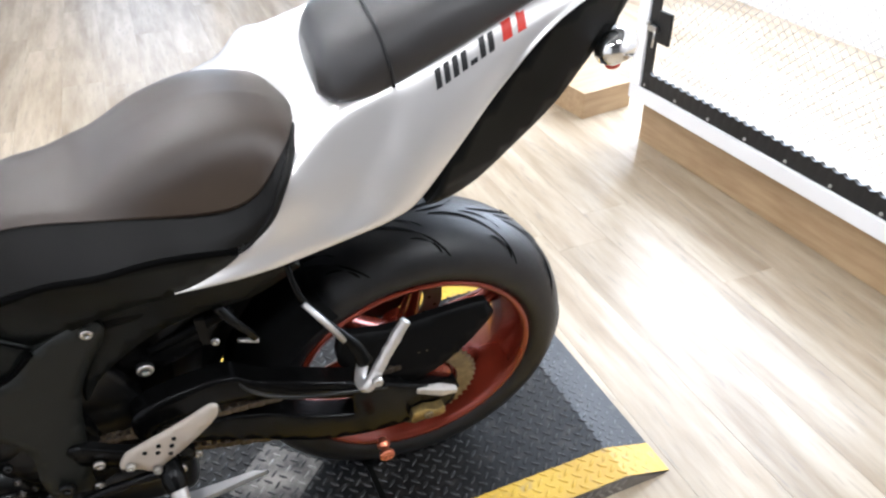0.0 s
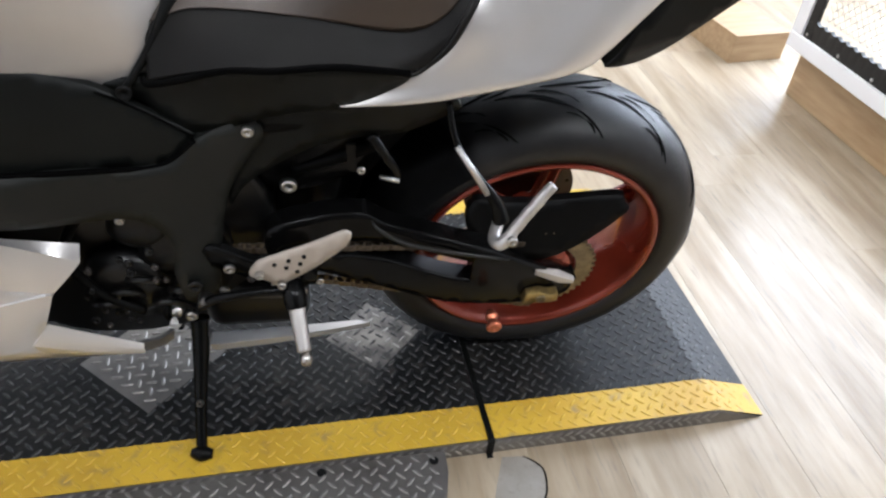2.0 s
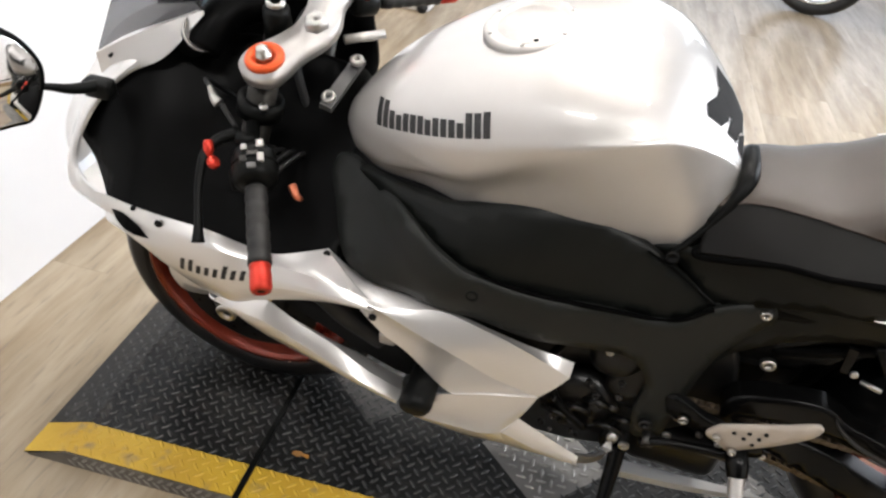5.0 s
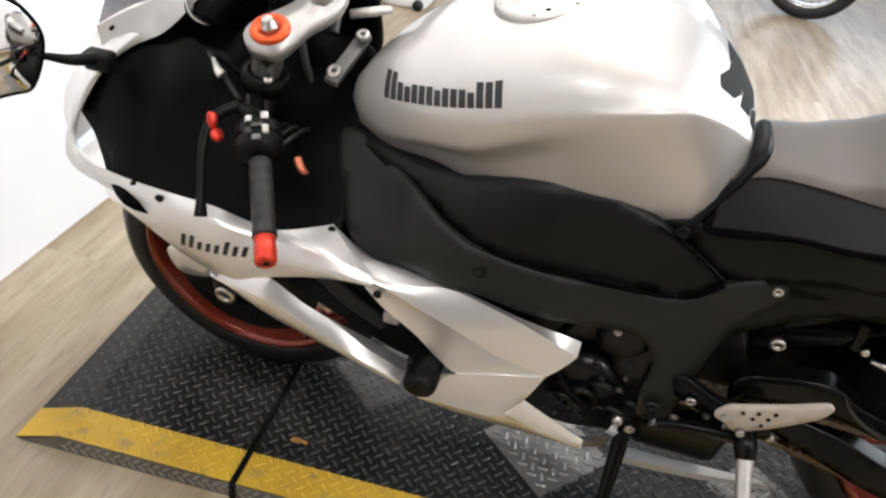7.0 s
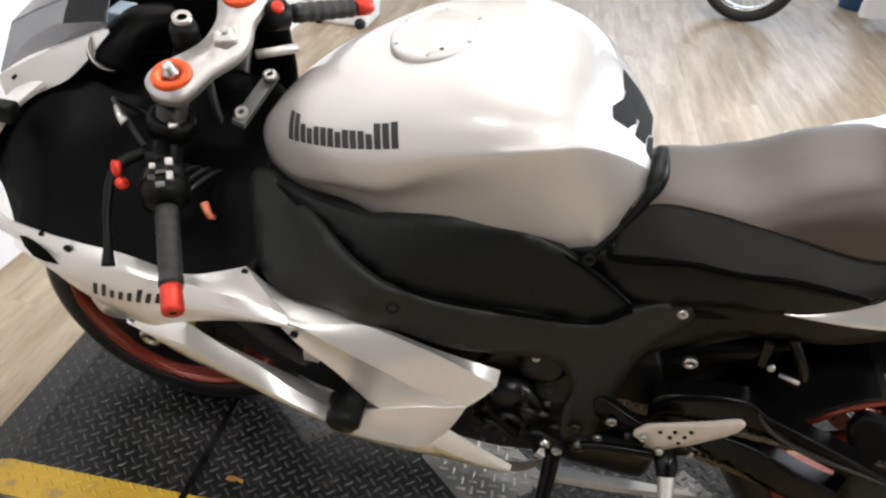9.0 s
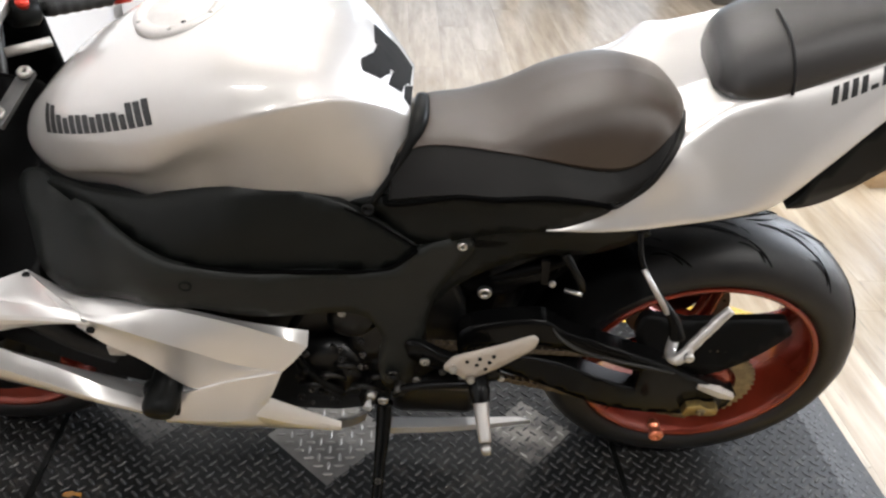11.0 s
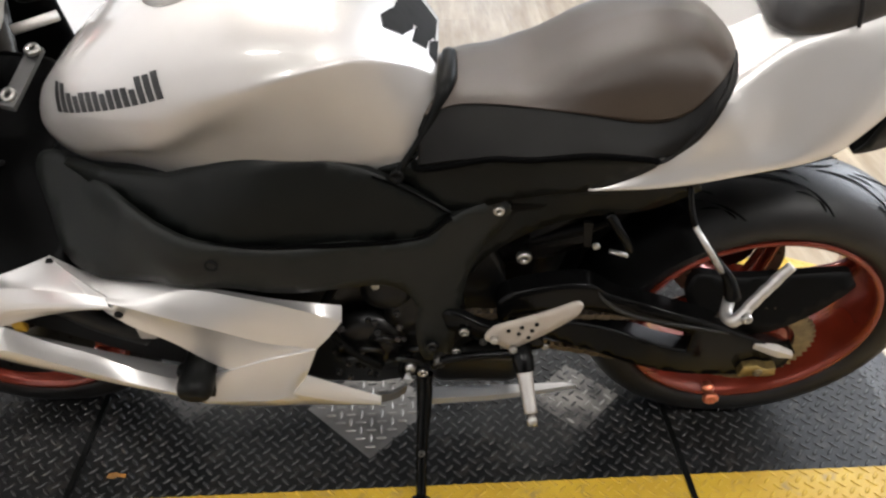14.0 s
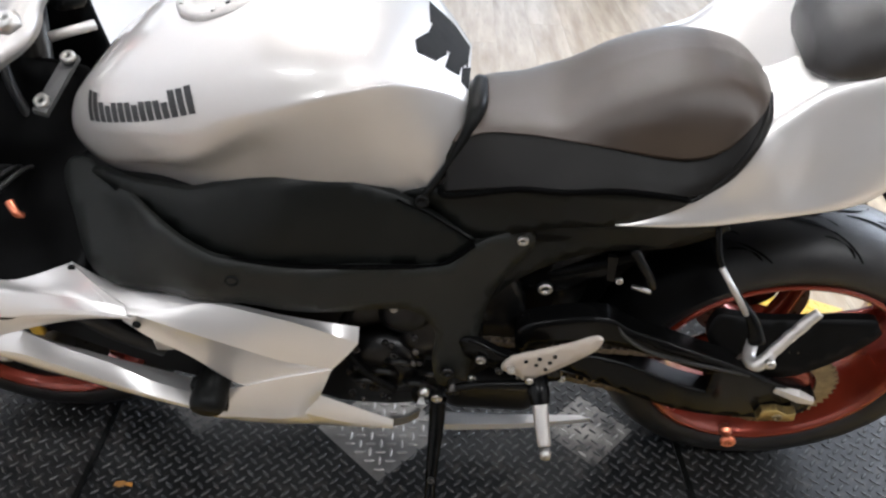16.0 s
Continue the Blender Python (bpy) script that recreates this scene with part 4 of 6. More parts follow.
part("cable_bracket", loft([[(-0.352, -0.13, 0.632), (-0.338, -0.13, 0.630), (-0.338, -0.124, 0.630), (-0.352, -0.124, 0.632)], [(-0.348, -0.135, 0.585), (-0.336, -0.135, 0.583), (-0.336, -0.129, 0.583), (-0.348, -0.129, 0.585)]]), BLACK_GLOSS, MC, smooth=False)
bolt((-0.330, -0.137, 0.590), 0.006, MC, STEEL, depth=0.005)
part("brake_hose", tube([(-0.318, -0.13, 0.650), (-0.300, -0.14, 0.625), (-0.285, -0.14, 0.600), (-0.275, -0.135, 0.575)], [0.008, 0.007, 0.0065, 0.006], 10), BLACK_GLOSS, MC)
part("spring_seat", tube([(-0.30, -0.11, 0.548), (-0.27, -0.118, 0.546)], 0.004, 8, 1), STEEL, MC)
part("battery_box", prism(curve([(-0.52, 0.69), (-0.30, 0.74), (-0.12, 0.78), (-0.10, 0.74), (-0.28, 0.66), (-0.48, 0.60)], 4, True), -0.095, 0.15, 0.008), BLACK_PLASTIC, MC)

# black covers
knee = panel([(-1.140, 0.702), (-1.085, 0.714), (-1.016, 0.722), (-0.964, 0.727), (-0.915, 0.741), (-0.865, 0.755), (-0.807, 0.762), (-0.757, 0.755), (-0.718, 0.740), (-0.667, 0.720), (-0.619, 0.692), (-0.552, 0.655), (-0.552, 0.655), (-0.606, 0.606), (-0.738, 0.612), (-0.824, 0.622), (-0.907, 0.638), (-0.966, 0.660), (-1.032, 0.684), (-1.10, 0.694)],
             [(-1.125, 0.716, -0.070), (-1.055, 0.724, -0.108), (-1.055, 0.69, -0.128), (-0.979, 0.736, -0.122), (-0.9, 0.75, -0.130), (-0.83, 0.76, -0.135), (-0.72, 0.738, -0.120), (-0.62, 0.695, -0.120), (-0.552, 0.655, -0.132), (-0.606, 0.606, -0.142), (-0.738, 0.612, -0.163), (-0.82, 0.622, -0.176), (-0.907, 0.638, -0.183), (-0.966, 0.66, -0.172), (-1.032, 0.684, -0.140), (-0.82, 0.70, -0.165), (-0.95, 0.70, -0.158)], 0.008)
part("knee_panel", knee, KNEE_BLACK, MC, "smooth black panel under the tank")
COVER = [(-1.185, 0.700), (-1.150, 0.706), (-1.113, 0.697), (-1.032, 0.703), (-0.966, 0.677), (-0.907, 0.652), (-0.824, 0.636), (-0.738, 0.626), (-0.606, 0.614), (-0.552, 0.653), (-0.493, 0.677), (-0.470, 0.671), (-0.465, 0.648), (-0.496, 0.601), (-0.522, 0.544), (-0.538, 0.465), (-0.549, 0.388), (-0.557, 0.345), (-0.600, 0.345), (-0.613, 0.407), (-0.610, 0.478), (-0.648, 0.529), (-0.722, 0.540), (-0.794, 0.548), (-0.901, 0.560), (-1.003, 0.580), (-1.08, 0.588), (-1.13, 0.612), (-1.163, 0.648), (-1.190, 0.680)]
CY = [(-1.185, 0.69, -0.06), (-1.113, 0.697, -0.082), (-1.03, 0.70, -0.155), (-0.966, 0.677, -0.19), (-0.907, 0.652, -0.198), (-0.738, 0.626, -0.175), (-0.606, 0.614, -0.153), (-0.482, 0.655, -0.133), (-0.522, 0.544, -0.143), (-0.557, 0.345, -0.168), (-0.613, 0.407, -0.175), (-0.722, 0.54, -0.182), (-0.901, 0.56, -0.198), (-1.003, 0.58, -0.203), (-1.13, 0.612, -0.178), (-0.8, 0.59, -0.20), (-0.95, 0.61, -0.213)]
cover = part("frame_cover", panel(COVER, CY, 0.006, 0.016, 5), BLACK_TEXTURED, MC, "textured black plastic frame cover")
# thin lighter tube drawn as the highlight on the cover rim
part("cover_edge", tube([(-1.075, 0.702, -0.118), (-1.032, 0.701, -0.157), (-0.966, 0.675, -0.192), (-0.907, 0.650, -0.200), (-0.824, 0.634, -0.189), (-0.738, 0.624, -0.178), (-0.606, 0.612, -0.156), (-0.552, 0.651, -0.148), (-0.500, 0.673, -0.138)], [0.001, 0.003, 0.0035, 0.0035, 0.0035, 0.0035, 0.0035, 0.003, 0.001], 10), EDGE_HIGHLIGHT, cover, "lighter line painted as an edge highlight")
# black tubes stand in for the shadow gaps between the covers
SEAM = mat("shadow_gap_black", (0.001, 0.001, 0.001), 0.9, spec=0.05)
for name, line, r in (
    ("knee_seam", [(-1.020, -0.164, 0.674), (-0.968, -0.184, 0.662), (-0.914, -0.190, 0.649), (-0.837, -0.188, 0.638), (-0.756, -0.176, 0.628), (-0.660, -0.158, 0.617), (-0.604, -0.148, 0.613), (-0.554, -0.142, 0.654)], 0.0042),
    ("side_cover_seam", [(-0.667, -0.121, 0.717), (-0.620, -0.124, 0.694), (-0.554, -0.135, 0.655)], 0.0016),
    ("seat_edge_seam", [(-0.606, -0.112, 0.735), (-0.600, -0.121, 0.729), (-0.560, -0.133, 0.744), (-0.500, -0.155, 0.775), (-0.440, -0.170, 0.786), (-0.372, -0.171, 0.793), (-0.306, -0.171, 0.788), (-0.276, -0.166, 0.779)], 0.0045),
):
    part(name, tube(line, r, 10), SEAM, cover, "black tube painted as the shadow gap between covers")
bolt((-0.483, -0.140, 0.668), 0.0085, MC, STEEL, depth=0.006)
for x, z in ((-0.905, 0.617), (-0.632, 0.715)):
    part("screw_recess", moved(lathe([(0, 0.004), (0.006, 0.003), (0.0075, -0.001), (0.010, -0.0015), (0.010, 0.004)], 18), Matrix.Translation((x, tps(CY)(x, z) - 0.001 if z < 0.7 else -0.121, z))), DARK, cover)
bolt((-0.587, -0.176, 0.385), 0.012, MC, ENGINE, "pivot_bolt", depth=0.007)
SIDE = [(-0.671, 0.707), (-0.640, 0.722), (-0.603, 0.728), (-0.580, 0.738), (-0.501, 0.772), (-0.440, 0.783), (-0.372, 0.790), (-0.306, 0.787), (-0.274, 0.778), (-0.292, 0.757), (-0.353, 0.726), (-0.353, 0.723), (-0.410, 0.709), (-0.467, 0.683), (-0.552, 0.656), (-0.619, 0.694)]
part("side_cover", panel(SIDE, [(-0.671, 0.707, -0.10), (-0.603, 0.728, -0.105), (-0.50, 0.77, -0.148), (-0.40, 0.785, -0.169), (-0.28, 0.78, -0.166), (-0.353, 0.723, -0.162), (-0.467, 0.683, -0.136), (-0.552, 0.656, -0.13)], 0.006), KNEE_BLACK, MC, "black plastic cover under the seat")
SUB = [(-0.475, 0.672), (-0.41, 0.700), (-0.35, 0.716), (-0.225, 0.728), (-0.200, 0.715), (-0.206, 0.702), (-0.268, 0.659), (-0.345, 0.640), (-0.414, 0.610), (-0.492, 0.555), (-0.522, 0.515), (-0.515, 0.57), (-0.475, 0.64)]
part("rear_frame_cover", panel(SUB, [(-0.47, 0.67, -0.122), (-0.35, 0.71, -0.145), (-0.21, 0.71, -0.145), (-0.345, 0.64, -0.125), (-0.52, 0.52, -0.128)], 0.012), KNEE_BLACK, MC)

# side fairing
T1 = [(-1.582, -0.190, 0.618), (-1.497, -0.205, 0.621), (-1.423, -0.220, 0.631), (-1.348, -0.215, 0.622), (-1.287, -0.207, 0.600), (-1.235, -0.203, 0.594), (-1.151, -0.187, 0.620)]
K1 = [(-1.560, -0.200, 0.585), (-1.500, -0.215, 0.590), (-1.430, -0.235, 0.600), (-1.335, -0.238, 0.606), (-1.270, -0.232, 0.594), (-1.200, -0.226, 0.592), (-1.110, -0.224, 0.578), (-1.070, -0.224, 0.570)]
LO = [(-1.535, -0.203, 0.570), (-1.480, -0.210, 0.531), (-1.435, -0.222, 0.510), (-1.380, -0.232, 0.494), (-1.307, -0.245, 0.490), (-1.259, -0.240, 0.511), (-1.187, -0.236, 0.535), (-1.129, -0.233, 0.546), (-1.055, -0.230, 0.552)]
part("front_side_fairing", strips([T1, K1, LO], 40, 6, 0.004, (0.003, 0.012)), WHITE_SILVER, MC, "pearl white front side fairing")
RT = [(-1.330, -0.240, 0.500), (-1.256, -0.238, 0.514), (-1.236, -0.238, 0.510), (-1.188, -0.238, 0.476), (-1.129, -0.238, 0.444), (-1.068, -0.238, 0.398), (-1.000, -0.238, 0.367)]
RK = [(-1.345, -0.245, 0.486), (-1.270, -0.258, 0.487), (-1.235, -0.260, 0.480), (-1.160, -0.260, 0.440), (-1.080, -0.260, 0.396), (-1.005, -0.260, 0.364)]
RB = [(-1.360, -0.235, 0.484), (-1.307, -0.247, 0.465), (-1.248, -0.248, 0.430), (-1.167, -0.248, 0.398), (-1.085, -0.248, 0.366), (-1.010, -0.248, 0.342)]
RU = [(-1.350, -0.190, 0.490), (-1.300, -0.19, 0.455), (-1.248, -0.19, 0.425), (-1.167, -0.19, 0.39), (-1.085, -0.19, 0.36), (-1.010, -0.19, 0.33)]
part("fairing_rail", strips([RT, RK, RB, RU], 30, 5, 0.004, (0.002, 0.004, 0)), WHITE_SILVER, MC, "pearl white lower fairing rail")
T2 = [(-1.151, -0.185, 0.620), (-1.111, -0.186, 0.587), (-1.071, -0.190, 0.577), (-1.012, -0.195, 0.570), (-0.956, -0.197, 0.566), (-0.918, -0.196, 0.556), (-0.824, -0.190, 0.524), (-0.728, -0.183, 0.500)]
U2 = [(-1.100, -0.224, 0.578), (-1.061, -0.222, 0.564), (-1.003, -0.220, 0.565), (-0.950, -0.207, 0.566), (-0.869, -0.210, 0.550), (-0.804, -0.206, 0.522), (-0.729, -0.200, 0.479)]
K2 = [(-1.085, -0.228, 0.562), (-1.040, -0.234, 0.556), (-0.977, -0.241, 0.537), (-0.901, -0.241, 0.503), (-0.843, -0.236, 0.470), (-0.770, -0.226, 0.442)]
V2 = [(-1.078, -0.232, 0.546), (-1.043, -0.236, 0.511), (-0.994, -0.238, 0.477), (-0.932, -0.243, 0.420), (-0.900, -0.245, 0.412), (-0.845, -0.242, 0.430), (-0.772, -0.227, 0.441)]
part("fairing_wing", strips([T2, U2, K2, V2], 36, 6, 0.004, (0.001, 0.003, -0.004)), WHITE_SILVER, MC, "faceted pearl white fairing wing")
A4 = [(-0.969, -0.248, 0.389), (-0.907, -0.247, 0.414), (-0.845, -0.243, 0.436), (-0.771, -0.227, 0.441)]
B4 = [(-0.972, -0.262, 0.342), (-0.899, -0.262, 0.343), (-0.836, -0.258, 0.346), (-0.798, -0.234, 0.370)]
C4 = [(-0.975, -0.250, 0.322), (-0.890, -0.242, 0.296), (-0.812, -0.236, 0.292), (-0.760, -0.226, 0.285)]
D4 = [(-0.975, -0.20, 0.30), (-0.890, -0.19, 0.270), (-0.812, -0.19, 0.265), (-0.740, -0.2, 0.262)]
part("lower_fairing", strips([A4, B4, C4, D4], 20, 5, 0.004, (0.004, 0.003, 0)), WHITE_SILVER, MC, "pearl white lower fairing")
B6 = [(-0.796, -0.229, 0.372), (-0.740, -0.222, 0.330), (-0.678, -0.213, 0.284)]
M6 = [(-0.818, -0.252, 0.350), (-0.750, -0.238, 0.306), (-0.679, -0.220, 0.270)]
L6 = [(-0.812, -0.236, 0.292), (-0.750, -0.228, 0.278), (-0.680, -0.215, 0.262)]
part("belly_blade", strips([B6, M6, L6], 14, 4, 0.004, (0.003, 0.002)), WHITE_SILVER, MC)
part("blade_tip", strips([[(-0.684, -0.212, 0.285), (-0.655, -0.205, 0.283), (-0.632, -0.195, 0.292)], [(-0.684, -0.214, 0.262), (-0.655, -0.205, 0.262), (-0.636, -0.195, 0.268)]], 8, 3, 0.006), ALLOY_DARK, MC)
part("belly_pan_edge", strips([[(-0.600, -0.090, 0.122), (-0.45, -0.086, 0.124), (-0.325, -0.078, 0.122)], [(-0.600, -0.124, 0.130), (-0.45, -0.110, 0.127), (-0.300, -0.086, 0.123)], [(-0.600, -0.126, 0.118), (-0.45, -0.112, 0.116), (-0.300, -0.086, 0.114)]], 12, 3, 0.003), WHITE_SILVER, MC, "thin pearl white belly pan edge")
# the other side of the fairing, seen only through gaps and from above


def other(line):
    return [(x, 0.03 - y, z) for x, y, z in line]


for name, lines in (("front_side_fairing", [T1, K1, LO]), ("fairing_wing", [T2, U2, K2, V2]), ("fairing_rail", [RT, RK, RB, RU]), ("lower_fairing", [A4, B4, C4, D4])):
    part(name, strips([other(l) for l in lines], 24, 4, 0.004), WHITE_SILVER, MC)
part("inner_duct_side", prism([(-1.32, 0.60), (-1.05, 0.62), (-0.74, 0.56), (-0.72, 0.40), (-0.80, 0.26), (-1.0, 0.26), (-1.25, 0.42)], 0.185, 0.200), BLACK_PLASTIC, MC)
part("frame_cover", prism(curve([(x, z) for x, z in COVER], 2, True), 0.15, 0.165), BLACK_TEXTURED, MC)
# inner duct as a block added to fill the opening with shade, with its slider
part("inner_duct", prism(curve([(-1.300, 0.500), (-1.220, 0.556), (-1.080, 0.556), (-0.980, 0.505), (-0.890, 0.440), (-0.910, 0.360), (-1.010, 0.350), (-1.100, 0.385), (-1.200, 0.440)], 4, True), -0.190, -0.085, 0.008), BLACK_SHADED, MC, "black duct block added to darken the fairing opening")
part("radiator_hose", tube([(-1.24, -0.16, 0.50), (-1.17, -0.19, 0.515), (-1.12, -0.19, 0.47), (-1.06, -0.18, 0.42)], 0.020, 14), RUBBER, MC)
part("connector", box(-1.052, -1.024, -0.222, -0.200, 0.462, 0.486, 0.003), ALLOY, MC, "silver cable connector")
slider = part("frame_slider", tube([(-0.965, -0.18, 0.412), (-0.965, -0.235, 0.408), (-0.966, -0.275, 0.402), (-0.966, -0.290, 0.399)], [0.024, 0.027, 0.029, 0.023], 24), BLACK_SATIN, MC, "black nylon crash slider")
part("slider_plate", box(-0.998, -0.940, -0.262, -0.236, 0.350, 0.425, 0.008), BLACK_SATIN, slider)
for x, y, z in ((-1.150, -0.190, 0.612), (-1.430, -0.229, 0.622), (-1.057, -0.234, 0.541), (-1.490, -0.207, 0.617)):
    part("fairing_screw", moved(lathe([(0.0, -0.002), (0.004, -0.002), (0.0065, -0.001), (0.0065, 0.003)], 16), Matrix.Translation((x, y - 0.002, z))), DARK, MC, "black fairing screw")

# tank
tank = body([
    (-1.190, 0.05, [(0, 0.76), (0.02, 0.758), (0.035, 0.75), (0.042, 0.742), (0.045, 0.734), (0.044, 0.722), (0.032, 0.7)]),
    (-1.160, 0.05, [(0, 0.798), (0.045, 0.795), (0.072, 0.78), (0.086, 0.762), (0.09, 0.744), (0.085, 0.722), (0.072, 0.69)]),
    (-1.10, 0.05, [(0, 0.855), (0.065, 0.851), (0.112, 0.828), (0.134, 0.794), (0.136, 0.748), (0.125, 0.722), (0.104, 0.684)]),
    (-1.02, 0.05, [(0, 0.908), (0.08, 0.902), (0.145, 0.872), (0.176, 0.825), (0.172, 0.772), (0.151, 0.742), (0.136, 0.69)]),
    (-0.94, 0.05, [(0, 0.95), (0.09, 0.944), (0.168, 0.912), (0.201, 0.862), (0.203, 0.806), (0.179, 0.762), (0.164, 0.7)]),
    (-0.86, 0.05, [(0, 0.974), (0.095, 0.967), (0.176, 0.938), (0.212, 0.895), (0.216, 0.858), (0.195, 0.806), (0.178, 0.735)]),
    (-0.79, 0.05, [(0, 0.979), (0.095, 0.972), (0.174, 0.946), (0.21, 0.912), (0.218, 0.888), (0.201, 0.822), (0.18, 0.745)]),
    (-0.72, 0.05, [(0, 0.965), (0.085, 0.96), (0.154, 0.941), (0.188, 0.916), (0.197, 0.9), (0.185, 0.815), (0.164, 0.728)]),
    (-0.666, 0.05, [(0, 0.938), (0.07, 0.934), (0.124, 0.922), (0.154, 0.904), (0.163, 0.892), (0.163, 0.795), (0.148, 0.697)]),
    (-0.61, 0.05, [(0, 0.884), (0.05, 0.882), (0.088, 0.876), (0.108, 0.866), (0.118, 0.856), (0.139, 0.786), (0.144, 0.718)]),
    (-0.572, 0.05, [(0, 0.836), (0.035, 0.835), (0.062, 0.832), (0.076, 0.828), (0.084, 0.823), (0.105, 0.804), (0.112, 0.786)]),
], 6, 8)
tank = part("fuel_tank", tank, SILVER, MC, "silver pearl fuel tank")
# seam of black rubber between tank and seat
part("tank_seam", tube([(-0.632, -0.108, 0.713), (-0.599, -0.092, 0.756), (-0.570, -0.068, 0.803), (-0.559, -0.035, 0.824), (-0.556, 0.03, 0.825)], [0.005, 0.006, 0.010, 0.014, 0.011], 14), BLACK_SATIN, MC)
# seat
SEAT = [
    (-0.600, -0.006, [(0, 0.8), (0.0318, 0.798), (0.0524, 0.792), (0.069, 0.784), (0.0922, 0.755), (0.112, 0.733)]),
    (-0.547, -0.006, [(0, 0.822), (0.0368, 0.821), (0.059, 0.817), (0.074, 0.81), (0.1072, 0.782), (0.129, 0.755)]),
    (-0.490, -0.012, [(0, 0.830), (0.040, 0.830), (0.066, 0.827), (0.082, 0.820), (0.118, 0.797), (0.142, 0.777)]),
    (-0.440, -0.014, [(0, 0.842), (0.050, 0.841), (0.082, 0.837), (0.100, 0.828), (0.134, 0.805), (0.156, 0.787)]),
    (-0.372, -0.015, [(0, 0.886), (0.065, 0.882), (0.100, 0.862), (0.116, 0.829), (0.140, 0.808), (0.154, 0.794)]),
    (-0.308, -0.015, [(0, 0.911), (0.072, 0.904), (0.108, 0.870), (0.118, 0.819), (0.143, 0.801), (0.155, 0.790)]),
    (-0.265, -0.015, [(0, 0.916), (0.070, 0.908), (0.106, 0.873), (0.116, 0.819), (0.138, 0.799), (0.146, 0.784)]),
    (-0.234, -0.015, [(0, 0.912), (0.066, 0.905), (0.099, 0.877), (0.114, 0.836), (0.130, 0.817), (0.136, 0.803)]),
    (-0.210, -0.015, [(0, 0.904), (0.060, 0.899), (0.090, 0.886), (0.108, 0.867), (0.122, 0.854), (0.129, 0.846)]),
    (-0.190, -0.015, [(0, 0.894), (0.045, 0.892), (0.070, 0.887), (0.083, 0.880), (0.092, 0.876), (0.100, 0.872)]),
    (-0.174, -0.015, [(0, 0.883), (0.022, 0.882), (0.035, 0.881), (0.042, 0.880), (0.047, 0.877), (0.050, 0.875)]),
    (-0.166, -0.015, [(0, 0.876), (0.003, 0.876), (0.005, 0.875), (0.007, 0.875), (0.009, 0.873), (0.010, 0.872)]),
]
# whole seat in the shade-darkened vinyl; the lighter top lies over it
seat = part("rider_seat", body(SEAT, 6, 6, 3), VINYL_SHADED, MC, "grey brown vinyl rider seat, its sides painted darker as shade")
part("seat_top", body([(x, y, [(o + 0.0012, z + 0.002) for o, z in half[:4]]) for x, y, half in SEAT], 6, 6), VINYL, seat, "grey brown vinyl seat top")
part("seat_piping", tube([(-0.306, -0.170, 0.786), (-0.275, -0.165, 0.777), (-0.251, -0.154, 0.785), (-0.226, -0.150, 0.811), (-0.208, -0.144, 0.848), (-0.190, -0.116, 0.871), (-0.173, -0.064, 0.876), (-0.164, -0.020, 0.872), (-0.166, 0.020, 0.874), (-0.178, 0.055, 0.878)], [0.002, 0.003, 0.004, 0.005, 0.0055, 0.0055, 0.005, 0.005, 0.004, 0.003], 10), VINYL_SHADED, seat, "black piping round the seat edge")
tail = body([
    (-0.362, 0.0, [(0, 0.69), (0.04, 0.69), (0.12, 0.705), (0.150, 0.722), (0.157, 0.727), (0.163, 0.726), (0.155, 0.720)]),
    (-0.290, 0.0, [(0, 0.79), (0.05, 0.79), (0.11, 0.785), (0.155, 0.765), (0.164, 0.752), (0.172, 0.736), (0.155, 0.724)]),
    (-0.240, 0.0, [(0, 0.840), (0.06, 0.840), (0.112, 0.826), (0.150, 0.796), (0.164, 0.768), (0.174, 0.744), (0.155, 0.732)]),
    (-0.205, 0.0, [(0, 0.862), (0.06, 0.864), (0.108, 0.860), (0.142, 0.840), (0.160, 0.784), (0.172, 0.750), (0.153, 0.738)]),
    (-0.165, 0.0, [(0, 0.879), (0.06, 0.884), (0.105, 0.884), (0.134, 0.848), (0.157, 0.793), (0.170, 0.758), (0.150, 0.745)]),
    (-0.120, 0.0, [(0, 0.904), (0.05, 0.911), (0.094, 0.912), (0.124, 0.864), (0.150, 0.803), (0.168, 0.768), (0.147, 0.754)]),
    (-0.070, 0.0, [(0, 0.922), (0.05, 0.926), (0.092, 0.930), (0.121, 0.882), (0.152, 0.822), (0.165, 0.780), (0.142, 0.766)]),
    (-0.030, 0.0, [(0, 0.930), (0.05, 0.934), (0.086, 0.945), (0.122, 0.900), (0.150, 0.840), (0.157, 0.797), (0.130, 0.785)]),
    (0.030, 0.0, [(0, 0.950), (0.04, 0.954), (0.080, 0.967), (0.112, 0.930), (0.132, 0.884), (0.137, 0.856), (0.11, 0.846)]),
    (0.100, 0.0, [(0, 0.985), (0.03, 0.987), (0.070, 0.996), (0.096, 0.970), (0.108, 0.940), (0.110, 0.925), (0.08, 0.915)]),
    (0.180, 0.0, [(0, 1.018), (0.025, 1.020), (0.058, 1.027), (0.080, 1.016), (0.090, 1.004), (0.094, 0.998), (0.06, 0.985)]),
    (0.330, 0.01, [(0.0, 1.068), (0.020, 1.068), (0.045, 1.070), (0.056, 1.066), (0.062, 1.060), (0.064, 1.054), (0.04, 1.04)]),
], 7, 6)
for v in tail.verts:
    v.co.z += 0.55 * max(0.0, v.co.y) * min(1.0, max(0.0, (0.12 - v.co.x) / 0.2))
tail = part("tail_cowl", tail, WHITE_SILVER, MC, "pearl white tail cowl")
